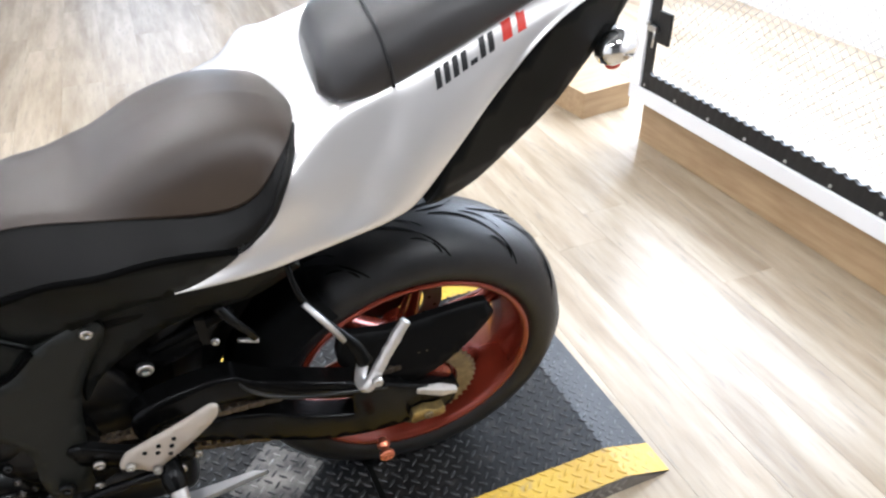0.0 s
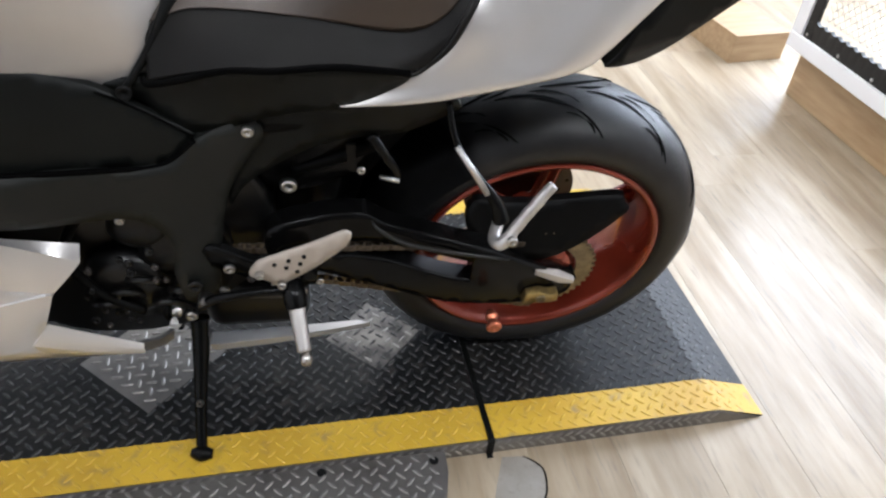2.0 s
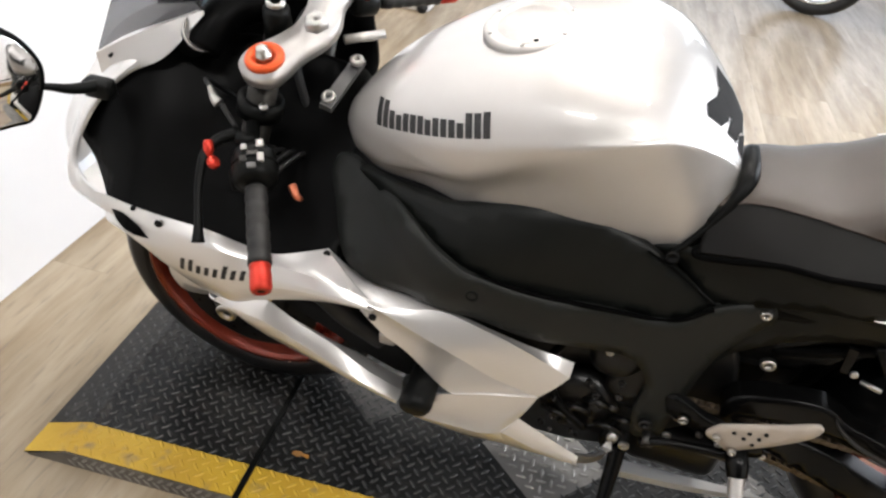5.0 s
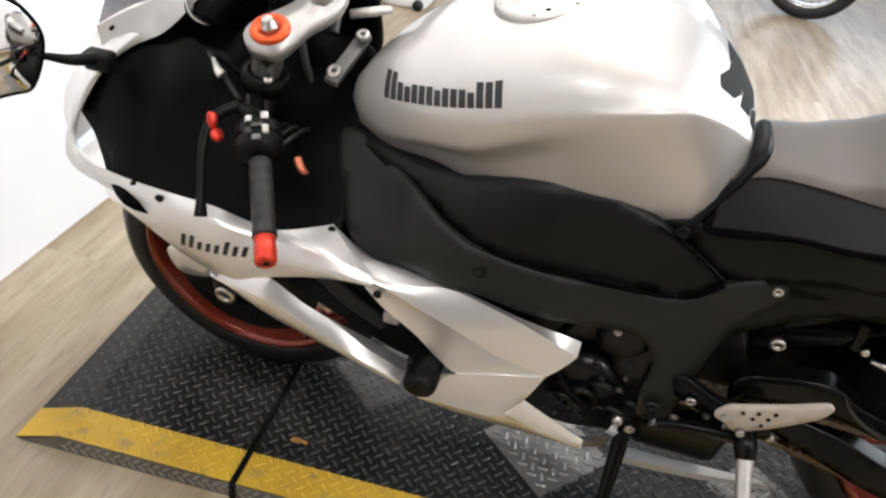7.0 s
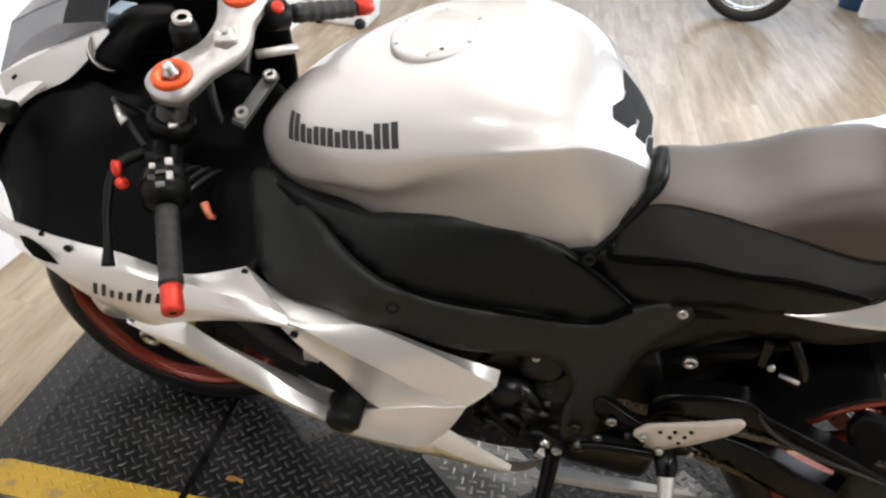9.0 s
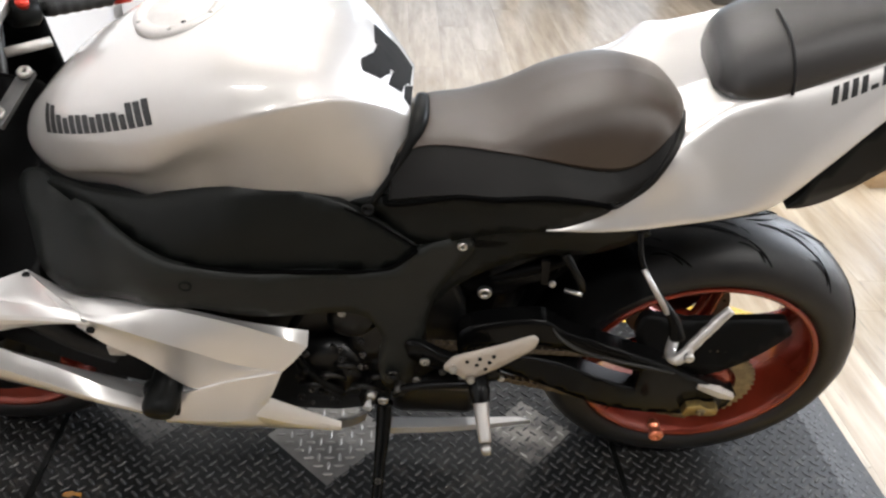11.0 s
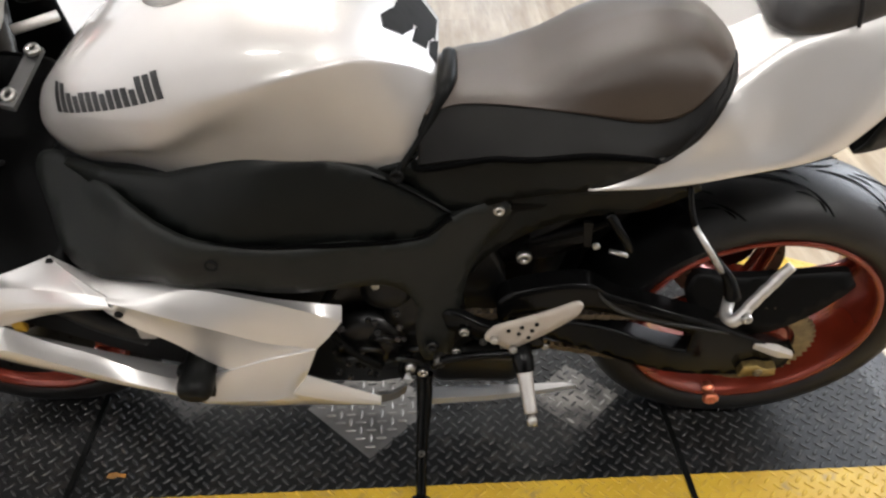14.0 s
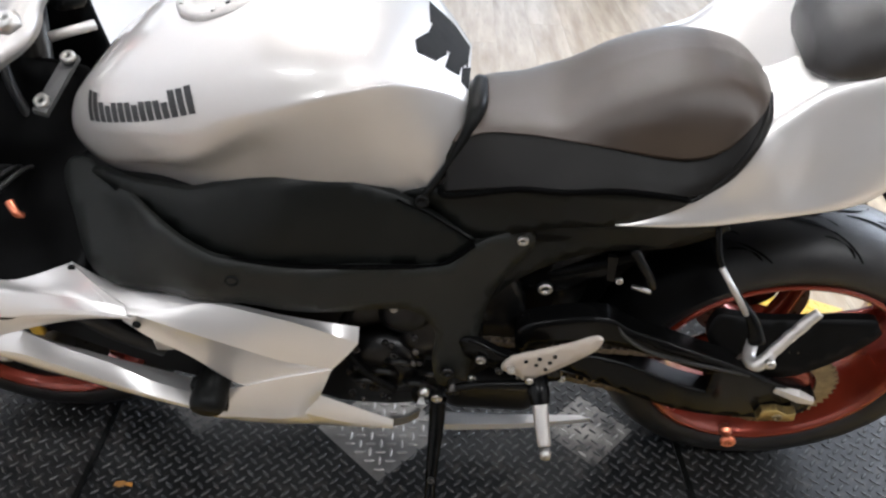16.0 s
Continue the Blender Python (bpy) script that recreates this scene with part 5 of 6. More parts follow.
pillion = body([
    (-0.136, 0.0, [(0, 0.958), (0.03, 0.952), (0.044, 0.946), (0.052, 0.936), (0.054, 0.924), (0.045, 0.912)]),
    (-0.118, 0.0, [(0, 0.984), (0.04, 0.980), (0.066, 0.968), (0.082, 0.948), (0.088, 0.930), (0.082, 0.918)]),
    (-0.070, 0.0, [(0, 1.008), (0.045, 1.003), (0.074, 0.988), (0.092, 0.964), (0.098, 0.940), (0.092, 0.926)]),
    (0.020, 0.0, [(0, 1.036), (0.045, 1.031), (0.070, 1.017), (0.085, 0.994), (0.090, 0.974), (0.084, 0.960)]),
    (0.120, 0.0, [(0, 1.062), (0.04, 1.057), (0.058, 1.045), (0.070, 1.028), (0.076, 1.012), (0.070, 1.000)]),
    (0.260, 0.0, [(0, 1.086), (0.025, 1.083), (0.037, 1.075), (0.045, 1.064), (0.048, 1.054), (0.043, 1.044)]),
], 6, 5)
for v in pillion.verts:
    v.co.z += 0.18 * v.co.y * (v.co.y > 0)
pillion = part("passenger_seat", pillion, VINYL_GREY, MC, "grey vinyl passenger seat with a strap seam")
part("seat_strap", tube([(-0.048, -0.099, 0.938), (-0.052, -0.094, 0.966), (-0.058, -0.075, 0.993), (-0.062, -0.045, 1.009), (-0.064, 0.0, 1.015)], 0.0025, 10), RUBBER, pillion)
UT = [(-0.02, 0.787), (-0.005, 0.800), (0.022, 0.843), (0.061, 0.884), (0.106, 0.927), (0.179, 0.992), (0.300, 1.040), (0.315, 1.01), (0.290, 0.955), (0.250, 0.912), (0.180, 0.850), (0.100, 0.797), (0.04, 0.780)]
part("undertail", panel(UT, [(0.0, 0.79, -0.152), (0.03, 0.855, -0.134), (0.106, 0.927, -0.106), (0.18, 0.992, -0.090), (0.3, 1.03, -0.055), (0.27, 0.90, -0.055), (0.114, 0.78, -0.105), (0.19, 0.88, -0.088)], 0.02, 0.02, 5), BLACK_SATIN, MC, "black undertail panel")
part("rear_mudguard", prism(curve([(0.0, 0.78), (0.12, 0.80), (0.27, 0.92), (0.3, 1.05), (0.1, 0.99), (-0.05, 0.88)], 4, True), -0.055, 0.12, 0.01), BLACK_SATIN, MC)
sig = part("turn_signal", moved(lathe([(0, -0.05), (0.014, -0.048), (0.024, -0.03), (0.027, 0.0), (0.022, 0.012), (0.0, 0.014)], 28), Matrix.Translation((0.305, -0.055, 0.925)) @ Matrix.Rotation(radians(-60), 4, "Z")), CHROME, MC, "chrome turn signal")
part("lens", moved(lathe([(0, -0.012), (0.012, -0.01), (0.019, 0.0), (0.019, 0.006), (0, 0.006)], 24), Matrix.Translation((0.296, -0.062, 0.900)) @ Matrix.Diagonal((0.7, 0.7, 0.7, 1))), RED_LENS, sig)
part("signal_stalk", tube([(0.25, -0.04, 0.93), (0.30, -0.05, 0.925)], 0.008, 10, 1), BLACK_SATIN, sig)

# front end
SL = [(-1.306, -0.037, 0.836), (-1.273, 0.155, 0.890)]
for k, (cx, cy, cz) in enumerate(SL):
    low = (-1.425 + 0.04 * k, -0.105 + 0.21 * k, 0.30)
    up = (cx, cy, cz)
    leg = part("fork_leg", tube([up, tuple(Vector(up).lerp(Vector(low), 0.5)), low], [0.024, 0.024, 0.027], 20, 1), FORK, MC, "dark fork leg")
axis = (Vector(SL[0]) - Vector((-1.425, -0.105, 0.30))).normalized()
across = (Vector(SL[1]) - Vector(SL[0])).normalized()
nrm = Vector((-0.02, -0.27, 0.96)).normalized()
fwd = across.cross(nrm).normalized()


def plane_pt(a, b, c=0.0):
    """A point of the top clamp: a along it from the left fork, b forward, c up."""
    return Vector(SL[0]) + across * a + fwd * b + nrm * c


CL = [(-0.040, 0.0), (-0.030, 0.030), (0.0, 0.040), (0.030, 0.026), (0.07, 0.005), (0.10, 0.0), (0.14, 0.008), (0.175, 0.028), (0.205, 0.040), (0.235, 0.030), (0.245, 0.0), (0.235, -0.03), (0.205, -0.042), (0.165, -0.045), (0.13, -0.060), (0.10, -0.065), (0.07, -0.060), (0.035, -0.045), (0.0, -0.040), (-0.030, -0.03)]
cl = curve(CL, 4, True)
bm = bmesh.new()
sgn = 1 if plane_pt(0, 0.03).x > plane_pt(0, 0).x else -1
ra = [bm.verts.new(plane_pt(a, -b * sgn, -0.012)) for a, b in cl]
rb = [bm.verts.new(plane_pt(a, -b * sgn, 0.012)) for a, b in cl]
bm.faces.new(ra)
bm.faces.new(rb[::-1])
for i in range(len(ra)):
    j = (i + 1) % len(ra)
    bm.faces.new((ra[i], ra[j], rb[j], rb[i]))
bmesh.ops.bevel(bm, geom=[e for e in bm.edges if len(e.link_faces) == 2 and e.calc_face_angle(0) > 1], offset=0.003, segments=2, affect="EDGES")
clamp = part("top_clamp", bm, ALLOY, MC, "cast alloy top fork clamp")


def turned(profile, at, axis, seg=28):
    """A turned part: (radius, height) along the axis from at."""
    m = Matrix.Translation(at) @ Vector(axis).to_track_quat("Z", "Y").to_matrix().to_4x4()
    secs = [[m @ Vector((r * math.cos(t), r * math.sin(t), h)) for r, h in profile] for t in [2 * math.pi * j / seg for j in range(seg + 1)]]
    bm = loft(secs, False, False)
    bmesh.ops.remove_doubles(bm, verts=bm.verts, dist=1e-6)
    return bm


for a in (0.0, 0.202):
    ring = part("fork_cap", turned([(0.0, 0.016), (0.018, 0.016), (0.020, 0.022), (0.029, 0.022), (0.032, 0.018), (0.032, 0.010), (0.0, 0.010)], plane_pt(a, 0), nrm), ORANGE, clamp, "orange anodised fork cap")
    part("preload_nut", turned([(0.0, 0.038), (0.008, 0.038), (0.010, 0.036), (0.010, 0.026), (0.014, 0.024), (0.014, 0.015), (0.0, 0.015)], plane_pt(a, 0), nrm, 6), STEEL, ring)
part("stem_nut", turned([(0.006, 0.008), (0.009, 0.022), (0.016, 0.022), (0.021, 0.017), (0.022, 0.004), (0.0, 0.0)], (-1.256, 0.050, 0.868), nrm, 6), STEEL, clamp, "polished steering stem nut")
part("ignition_lock", turned([(0.0, 0.030), (0.016, 0.030), (0.022, 0.024), (0.024, 0.0), (0.024, -0.04), (0.0, -0.04)], (-1.330, 0.055, 0.862), (0.1, -0.2, 0.97), 24), BLACK_SATIN, clamp)
part("key_barrel", turned([(0.008, 0.006), (0.012, 0.010), (0.016, 0.008), (0.016, 0.0)], (-1.330, 0.055, 0.892), (0.1, -0.2, 0.97), 20), STEEL, clamp)

# left bar
B0, B1 = Vector((-1.318, -0.085, 0.752)), Vector((-1.186, -0.338, 0.660))


def on_bar(t):
    return tuple(B0.lerp(B1, t))


bar = part("left_handlebar", tube([on_bar(0), on_bar(1)], 0.011, 16, 1), BLACK_SATIN, MC)
part("grip", turned([(0.0, -0.001), (0.0175, 0.0)] + [(0.0165 + 0.0012 * ((k // 2) % 2), 0.004 + 0.0052 * k) for k in range(24)] + [(0.018, 0.130), (0.0, 0.131)], on_bar(0.42), B1 - B0, 24), GRIP, bar, "worn black rubber grip")
part("bar_end", turned([(0.0, -0.002), (0.016, -0.002), (0.0165, 0.004), (0.0150, 0.008), (0.0165, 0.012), (0.0165, 0.034), (0.0145, 0.040), (0.006, 0.041), (0.005, 0.036), (0.0, 0.036)], on_bar(0.865), B1 - B0, 24), RED_ANODISED, bar, "red anodised bar end")
sw = part("switch_housing", turned([(0.0, -0.004), (0.024, -0.003), (0.033, 0.003), (0.036, 0.014), (0.036, 0.046), (0.033, 0.056), (0.024, 0.062), (0.0, 0.062)], on_bar(0.19), B1 - B0, 24), BLACK_SATIN, bar, "black switch housing")
part("housing_joint", turned([(0.0365, 0.027), (0.0372, 0.028), (0.0372, 0.031), (0.0365, 0.032)], on_bar(0.19), B1 - B0, 24), GROOVE, sw)
part("switch_housing_lower", box(-0.024, 0.024, -0.020, 0.020, -0.024, 0.020, 0.006), BLACK_SATIN, bar).matrix_local = Matrix.Translation(Vector(on_bar(0.29)) + Vector((-0.014, 0, -0.018)))
bar_up = (B1 - B0).cross(Vector((0, 0, 1))).cross(B1 - B0).normalized()
bar_side = (B1 - B0).normalized().cross(bar_up)
for along_, side_, w, l, hgt, m_ in ((0.215, -0.012, 0.006, 0.007, 0.008, ALLOY), (0.235, 0.012, 0.005, 0.006, 0.009, STEEL), (0.275, 0.000, 0.009, 0.006, 0.006, STEEL_DARK), (0.300, -0.012, 0.005, 0.008, 0.008, ALLOY), (0.300, 0.014, 0.006, 0.006, 0.006, GRIP), (0.345, 0.002, 0.007, 0.005, 0.007, ALLOY_DARK)):
    at_ = B0.lerp(B1, along_) + bar_side * side_ + bar_up * 0.030
    m4 = Matrix.Translation(at_) @ Matrix((bar_side, (B1 - B0).normalized(), bar_up)).transposed().to_4x4()
    part("switch_button", moved(box(-w, w, -l, l, -0.004, hgt, 0.002), m4), m_, sw)
for k in range(4):
    part("cable", tube([tuple(B0.lerp(B1, 0.16 + 0.03 * k) + Vector((-0.012 + 0.01 * k, 0.0, -0.03))), (-1.312 + 0.02 * k, -0.06, 0.690), (-1.300 + 0.015 * k, -0.01, 0.640), (-1.27 + 0.02 * k, 0.02, 0.58)], 0.0045, 8), RUBBER, bar)
part("clip_on", turned([(0.026, 0.015), (0.038, 0.015), (0.038, -0.015), (0.026, -0.015), (0.026, 0.015)], Vector(SL[0]) - axis * 0.075, axis, 28), BLACK_SATIN, bar)
part("bar_bolt", turned([(0.0, 0.010), (0.007, 0.010), (0.008, 0.0), (0, 0)], Vector(SL[0]) - axis * 0.06 + Vector((0.02, -0.03, 0)), nrm, 16), STEEL, bar)
# clutch lever
LV = [(-1.330, -0.118, 0.752), (-1.352, -0.140, 0.748), (-1.362, -0.168, 0.732), (-1.356, -0.205, 0.700), (-1.342, -0.240, 0.668), (-1.332, -0.266, 0.645)]
lev = part("clutch_lever", tube(LV, [0.010, 0.009, 0.008, 0.0065, 0.0065, 0.0105], 12), BLACK_SATIN, bar, "black clutch lever with a red adjuster")
adj_ = part("lever_adjuster", turned([(0.0, 0.016), (0.006, 0.016), (0.008, 0.011), (0.008, 0.0), (0.005, -0.010), (0, -0.010)], (-1.356, -0.160, 0.742), (-0.2, 0.5, 0.8), 16), RED_ANODISED, lev, "red anodised span adjuster")
part("adjuster_cam", turned([(0.0, 0.006), (0.009, 0.006), (0.011, 0.003), (0.011, -0.003), (0.009, -0.006), (0, -0.006)], (-1.345, -0.170, 0.728), (0.6, 0.2, 0.7), 16), RED_ANODISED, lev)
part("lever_perch", tube([on_bar(0.12), tuple(Vector(on_bar(0.15)) + Vector((-0.03, 0, 0.01)))], 0.012, 14, 1), BLACK_SATIN, bar)
cab = part("clutch_cable", tube([tuple(Vector(on_bar(0.15)) + Vector((-0.04, 0.02, 0.015))), (-1.40, -0.06, 0.785), (-1.43, -0.02, 0.77), (-1.40, 0.03, 0.70), (-1.30, 0.02, 0.62)], 0.0045, 8), RUBBER, bar)
part("cable_barrel", tube([(-1.370, -0.092, 0.783), (-1.380, -0.088, 0.790), (-1.388, -0.082, 0.806)], [0.009, 0.006, 0.003], 12), STEEL, cab)
part("hazard_lever", tube([(-1.210, -0.172, 0.722), (-1.198, -0.184, 0.714), (-1.192, -0.180, 0.706)], [0.007, 0.006, 0.004], 10), COPPER_METAL, MC)

# right bar
C0, C1 = Vector((-1.262, 0.13, 0.872)), Vector((-1.100, 0.31, 0.842))
rbar = part("right_handlebar", tube([tuple(C0), tuple(C1)], 0.011, 14, 1), BLACK_SATIN, MC)
part("grip", turned([(0.0, -0.001)] + [(0.0165 + 0.0012 * ((k // 2) % 2), 0.004 + 0.005 * k) for k in range(24)] + [(0.0, 0.126)], C0.lerp(C1, 0.36), C1 - C0, 20), GRIP, rbar, "worn black rubber grip")
part("bar_end", turned([(0.0, 0.0), (0.0165, 0.0), (0.0165, 0.028), (0.013, 0.034), (0.0, 0.034)], C0.lerp(C1, 0.88), C1 - C0, 20), RED_ANODISED, rbar, "red anodised bar end")
part("switch_housing", turned([(0.0, 0.0), (0.022, 0.0), (0.026, 0.01), (0.026, 0.04), (0.02, 0.046), (0, 0.046)], C0.lerp(C1, 0.14), C1 - C0, 18), BLACK_SATIN, rbar)
part("stop_switch", turned([(0.0, 0.012), (0.010, 0.012), (0.011, 0.0), (0, 0)], C0.lerp(C1, 0.22) + Vector((0.012, -0.01, 0.018)), (0.4, -0.5, 0.8), 14), RED_ANODISED, rbar)
part("brake_lever", tube([tuple(C0.lerp(C1, 0.15) + Vector((-0.05, 0.01, -0.01))), tuple(C0.lerp(C1, 0.5) + Vector((-0.07, 0.03, -0.02))), tuple(C0.lerp(C1, 0.95) + Vector((-0.05, 0.04, -0.02)))], 0.007, 10), BLACK_SATIN, rbar)
part("master_cylinder", box(-1.30, -1.25, 0.19, 0.25, 0.86, 0.90, 0.01), BLACK_SATIN, rbar)

# cockpit
COCK = [(-1.668, 0.645), (-1.605, 0.622), (-1.499, 0.590), (-1.398, 0.578), (-1.290, 0.560), (-1.230, 0.556), (-1.135, 0.590), (-1.160, 0.680), (-1.175, 0.767), (-1.306, 0.775), (-1.45, 0.79), (-1.552, 0.784), (-1.652, 0.735), (-1.684, 0.665)]
part("inner_cowl", panel(COCK, [(-1.654, 0.626, -0.11), (-1.632, 0.603, -0.14), (-1.499, 0.62, -0.19), (-1.29, 0.592, -0.19), (-1.16, 0.606, -0.165), (-1.2, 0.7, -0.02), (-1.3, 0.70, 0.0), (-1.45, 0.70, 0.0), (-1.549, 0.77, 0.02), (-1.625, 0.719, -0.04), (-1.3, 0.775, 0.12), (-1.45, 0.79, 0.10)], 0.006, 0.02, 5), BLACK_SHADED, MC, "black inner cowl panels")
NI = [(-1.42, 0.08, 0.815), (-1.49, 0.05, 0.800), (-1.549, 0.00, 0.772), (-1.612, -0.045, 0.728), (-1.645, -0.09, 0.675), (-1.656, -0.12, 0.630), (-1.640, -0.15, 0.604), (-1.582, -0.185, 0.612)]
NO = [(-1.5, 0.08, 0.85), (-1.57, 0.05, 0.815), (-1.607, -0.0, 0.775), (-1.65, -0.05, 0.72), (-1.672, -0.09, 0.665), (-1.682, -0.125, 0.61), (-1.654, -0.16, 0.575), (-1.527, -0.2, 0.572)]
NF = [(-1.59, 0.08, 0.83), (-1.65, 0.05, 0.79), (-1.675, 0.0, 0.74), (-1.705, -0.03, 0.69), (-1.73, -0.05, 0.64), (-1.73, -0.07, 0.58), (-1.685, -0.1, 0.53), (-1.515, -0.17, 0.51)]
NG = [(-1.61, 0.08, 0.8), (-1.66, 0.08, 0.76), (-1.72, 0.08, 0.7), (-1.76, 0.08, 0.64), (-1.77, 0.08, 0.6), (-1.76, 0.08, 0.55), (-1.72, 0.06, 0.5), (-1.56, 0.0, 0.48)]
part("nose_cowl", strips([NI, NO, NF, NG], 30, 5, 0.005, (0.01, 0.0, 0)), WHITE_SILVER, MC, "pearl white nose cowl")
for x, y, z in ((-1.60, -0.005, 0.762), (-1.565, 0.02, 0.785)):
    part("cowl_screw", turned([(0, 0.003), (0.005, 0.003), (0.006, 0.0), (0, 0)], (x - 0.02, y - 0.01, z + 0.012), (-0.4, -0.5, 0.7), 12), DARK, MC)
WS = [[(-1.640, -0.020, 0.782), (-1.590, 0.000, 0.812), (-1.520, 0.018, 0.842), (-1.455, 0.030, 0.870)], [(-1.630, 0.03, 0.850), (-1.575, 0.04, 0.880), (-1.505, 0.05, 0.910), (-1.445, 0.055, 0.930)], [(-1.600, 0.10, 0.890), (-1.545, 0.11, 0.930), (-1.480, 0.11, 0.960), (-1.420, 0.11, 0.980)]]
part("windscreen", strips(WS, 14, 4, 0.003), SCREEN, MC, "smoke tinted windscreen")
CR = [[(-1.645, -0.022, 0.776), (-1.590, -0.001, 0.806), (-1.520, 0.017, 0.838), (-1.452, 0.030, 0.868)], [(-1.640, -0.028, 0.720), (-1.575, -0.015, 0.755), (-1.515, -0.005, 0.790), (-1.450, 0.027, 0.862)]]
part("cowl_cheek", strips(CR, 14, 4, 0.003), WHITE_SILVER, MC)
GP, GA = (-1.468, 0.034, 0.822), (0.72, -0.35, 0.6)
gauge = part("gauge_pod", turned([(0.0, 0.0), (0.028, 0.0), (0.033, 0.003), (0.034, 0.010), (0.031, 0.014), (0.031, -0.04), (0.0, -0.04)], GP, GA, 36), BLACK_SATIN, MC, "black instrument pod")
part("gauge_ring", turned([(0.028, 0.010), (0.033, 0.013), (0.035, 0.010), (0.033, 0.005)], GP, GA, 36), ALLOY, gauge)
part("gauge_face", turned([(0.0, 0.006), (0.029, 0.006), (0.029, 0.003)], GP, GA, 36), ALLOY, gauge)
part("display", box(-1.485, -1.450, 0.075, 0.125, 0.845, 0.872, 0.004), LCD, gauge)
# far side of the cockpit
part("inner_cowl_side", panel([(-1.60, 0.70), (-1.58, 0.86), (-1.50, 0.93), (-1.36, 0.95), (-1.27, 0.90), (-1.24, 0.80), (-1.24, 0.66), (-1.40, 0.62)], [(-1.60, 0.72, 0.10), (-1.58, 0.86, 0.12), (-1.45, 0.92, 0.22), (-1.30, 0.90, 0.26), (-1.26, 0.75, 0.24), (-1.40, 0.65, 0.20)], 0.006, 0.03), BLACK_SHADED, MC, "black inner cowl panel")
part("dash_shroud", tube([(-1.40, 0.14, 0.84), (-1.43, 0.10, 0.845), (-1.45, 0.06, 0.83), (-1.46, 0.02, 0.80)], [0.03, 0.035, 0.035, 0.03], 14), BLACK_SHADED, MC)
part("wiring_loom", tube([(-1.37, 0.10, 0.86), (-1.35, 0.05, 0.82), (-1.36, 0.0, 0.77), (-1.33, -0.03, 0.70)], 0.009, 10), RUBBER, MC)
part("wiring_loom", tube([(-1.30, 0.18, 0.86), (-1.33, 0.13, 0.82), (-1.31, 0.07, 0.77), (-1.27, 0.03, 0.70)], 0.008, 10), RUBBER, MC)
# mirror
MO = [(-0.085, 0.075), (-0.02, 0.088), (0.018, 0.066), (0.040, 0.022), (0.036, -0.016), (0.004, -0.064), (-0.025, -0.068), (-0.085, -0.045)]
MM = look((-1.612, -0.225, 0.846), (-0.6, -0.75, 1.02)) @ Matrix.Rotation(radians(90), 4, "X") @ Matrix.Rotation(radians(180), 4, "Y")


def mirror_shell(outline, y0, y1, grow):
    rings = []
    for y_, g in ((y0, 0.97), (y0 + (y1 - y0) * 0.15, 1.0), (y0 + (y1 - y0) * 0.6, grow), (y1, grow * 0.6)):
        rings.append([MM @ Vector((x * g, y_, z * g)) for x, z in curve(outline, 5, True)])
    return loft(rings)


mir = part("mirror_housing", mirror_shell(MO, 0.0, 0.06, 0.9), BLACK_GLOSS, MC, "gloss black rear view mirror")
part("mirror_glass", mirror_shell([(x * 0.90 - 0.003, z * 0.90) for x, z in MO], -0.003, 0.003, 1.0), MIRROR, mir)
part("mirror_stalk", tube([(-1.597, -0.08, 0.757), (-1.612, -0.13, 0.775), (-1.622, -0.17, 0.800), (-1.632, -0.20, 0.815)], [0.011, 0.009, 0.006, 0.007], 12), BLACK_SATIN, mir)
part("mirror_mount", box(-1.625, -1.575, -0.10, -0.07, 0.738, 0.770, 0.006), BLACK_SATIN, mir)
# front mudguard, brake caliper
secs = []
for a in np.linspace(radians(60), radians(150), 14):
    r = 0.312
    secs.append([(-1.405 + q * math.cos(a), y, 0.298 + q * math.sin(a)) for q, y in ((r - 0.075, -0.078), (r - 0.03, -0.075), (r - 0.005, -0.055), (r, 0), (r - 0.005, 0.055), (r - 0.03, 0.075), (r - 0.075, 0.078))])
bm = loft(secs, False, False)
bmesh.ops.solidify(bm, geom=bm.faces[:], thickness=0.004)
part("front_mudguard", bm, WHITE_SILVER, MC, "pearl white front mudguard")
part("mudguard_skirt", panel([(-1.565, 0.335), (-1.508, 0.362), (-1.46, 0.345), (-1.455, 0.318), (-1.48, 0.298), (-1.54, 0.288)], [(-1.56, 0.33, -0.085), (-1.46, 0.33, -0.10), (-1.51, 0.30, -0.095), (-1.51, 0.36, -0.09)], 0.006), WHITE_SILVER, MC)
cal = part("brake_caliper", box(-1.395, -1.315, -0.105, -0.05, 0.33, 0.44, 0.015), BLACK_GLOSS, MC, "black radial brake caliper")
for dz in (0.03, 0.075):
    bolt((-1.355, -0.105, 0.33 + dz), 0.012, cal, STEEL, "caliper_piston", depth=0.004)
bolt((-1.415, -0.125, 0.298), 0.022, MC, STEEL, "axle_cap", depth=0.01)
part("reflector_tag", box(-1.335, -1.312, -0.13, -0.118, 0.36, 0.39, 0.003), YELLOW, MC, "small yellow tag")
# clips between tank and clamp
part("tank_bracket", loft([[(-1.231, -0.015, 0.770), (-1.209, -0.018, 0.766), (-1.209, -0.018, 0.758), (-1.231, -0.015, 0.762)], [(-1.208, 0.085, 0.810), (-1.186, 0.082, 0.807), (-1.186, 0.082, 0.799), (-1.208, 0.085, 0.802)]]), ALLOY_DARK, MC, smooth=False)
part("damper_rod", tube([(-1.225, 0.085, 0.835), (-1.170, 0.130, 0.835)], 0.008, 12, 1), ALLOY, MC)
bolt((-1.197, 0.070, 0.808), 0.012, MC, STEEL, "bracket_bolt", axis=(0, -0.3, 1))
bolt((-1.220, 0.000, 0.774), 0.012, MC, STEEL, "bracket_bolt", axis=(0, -0.5, 0.8))

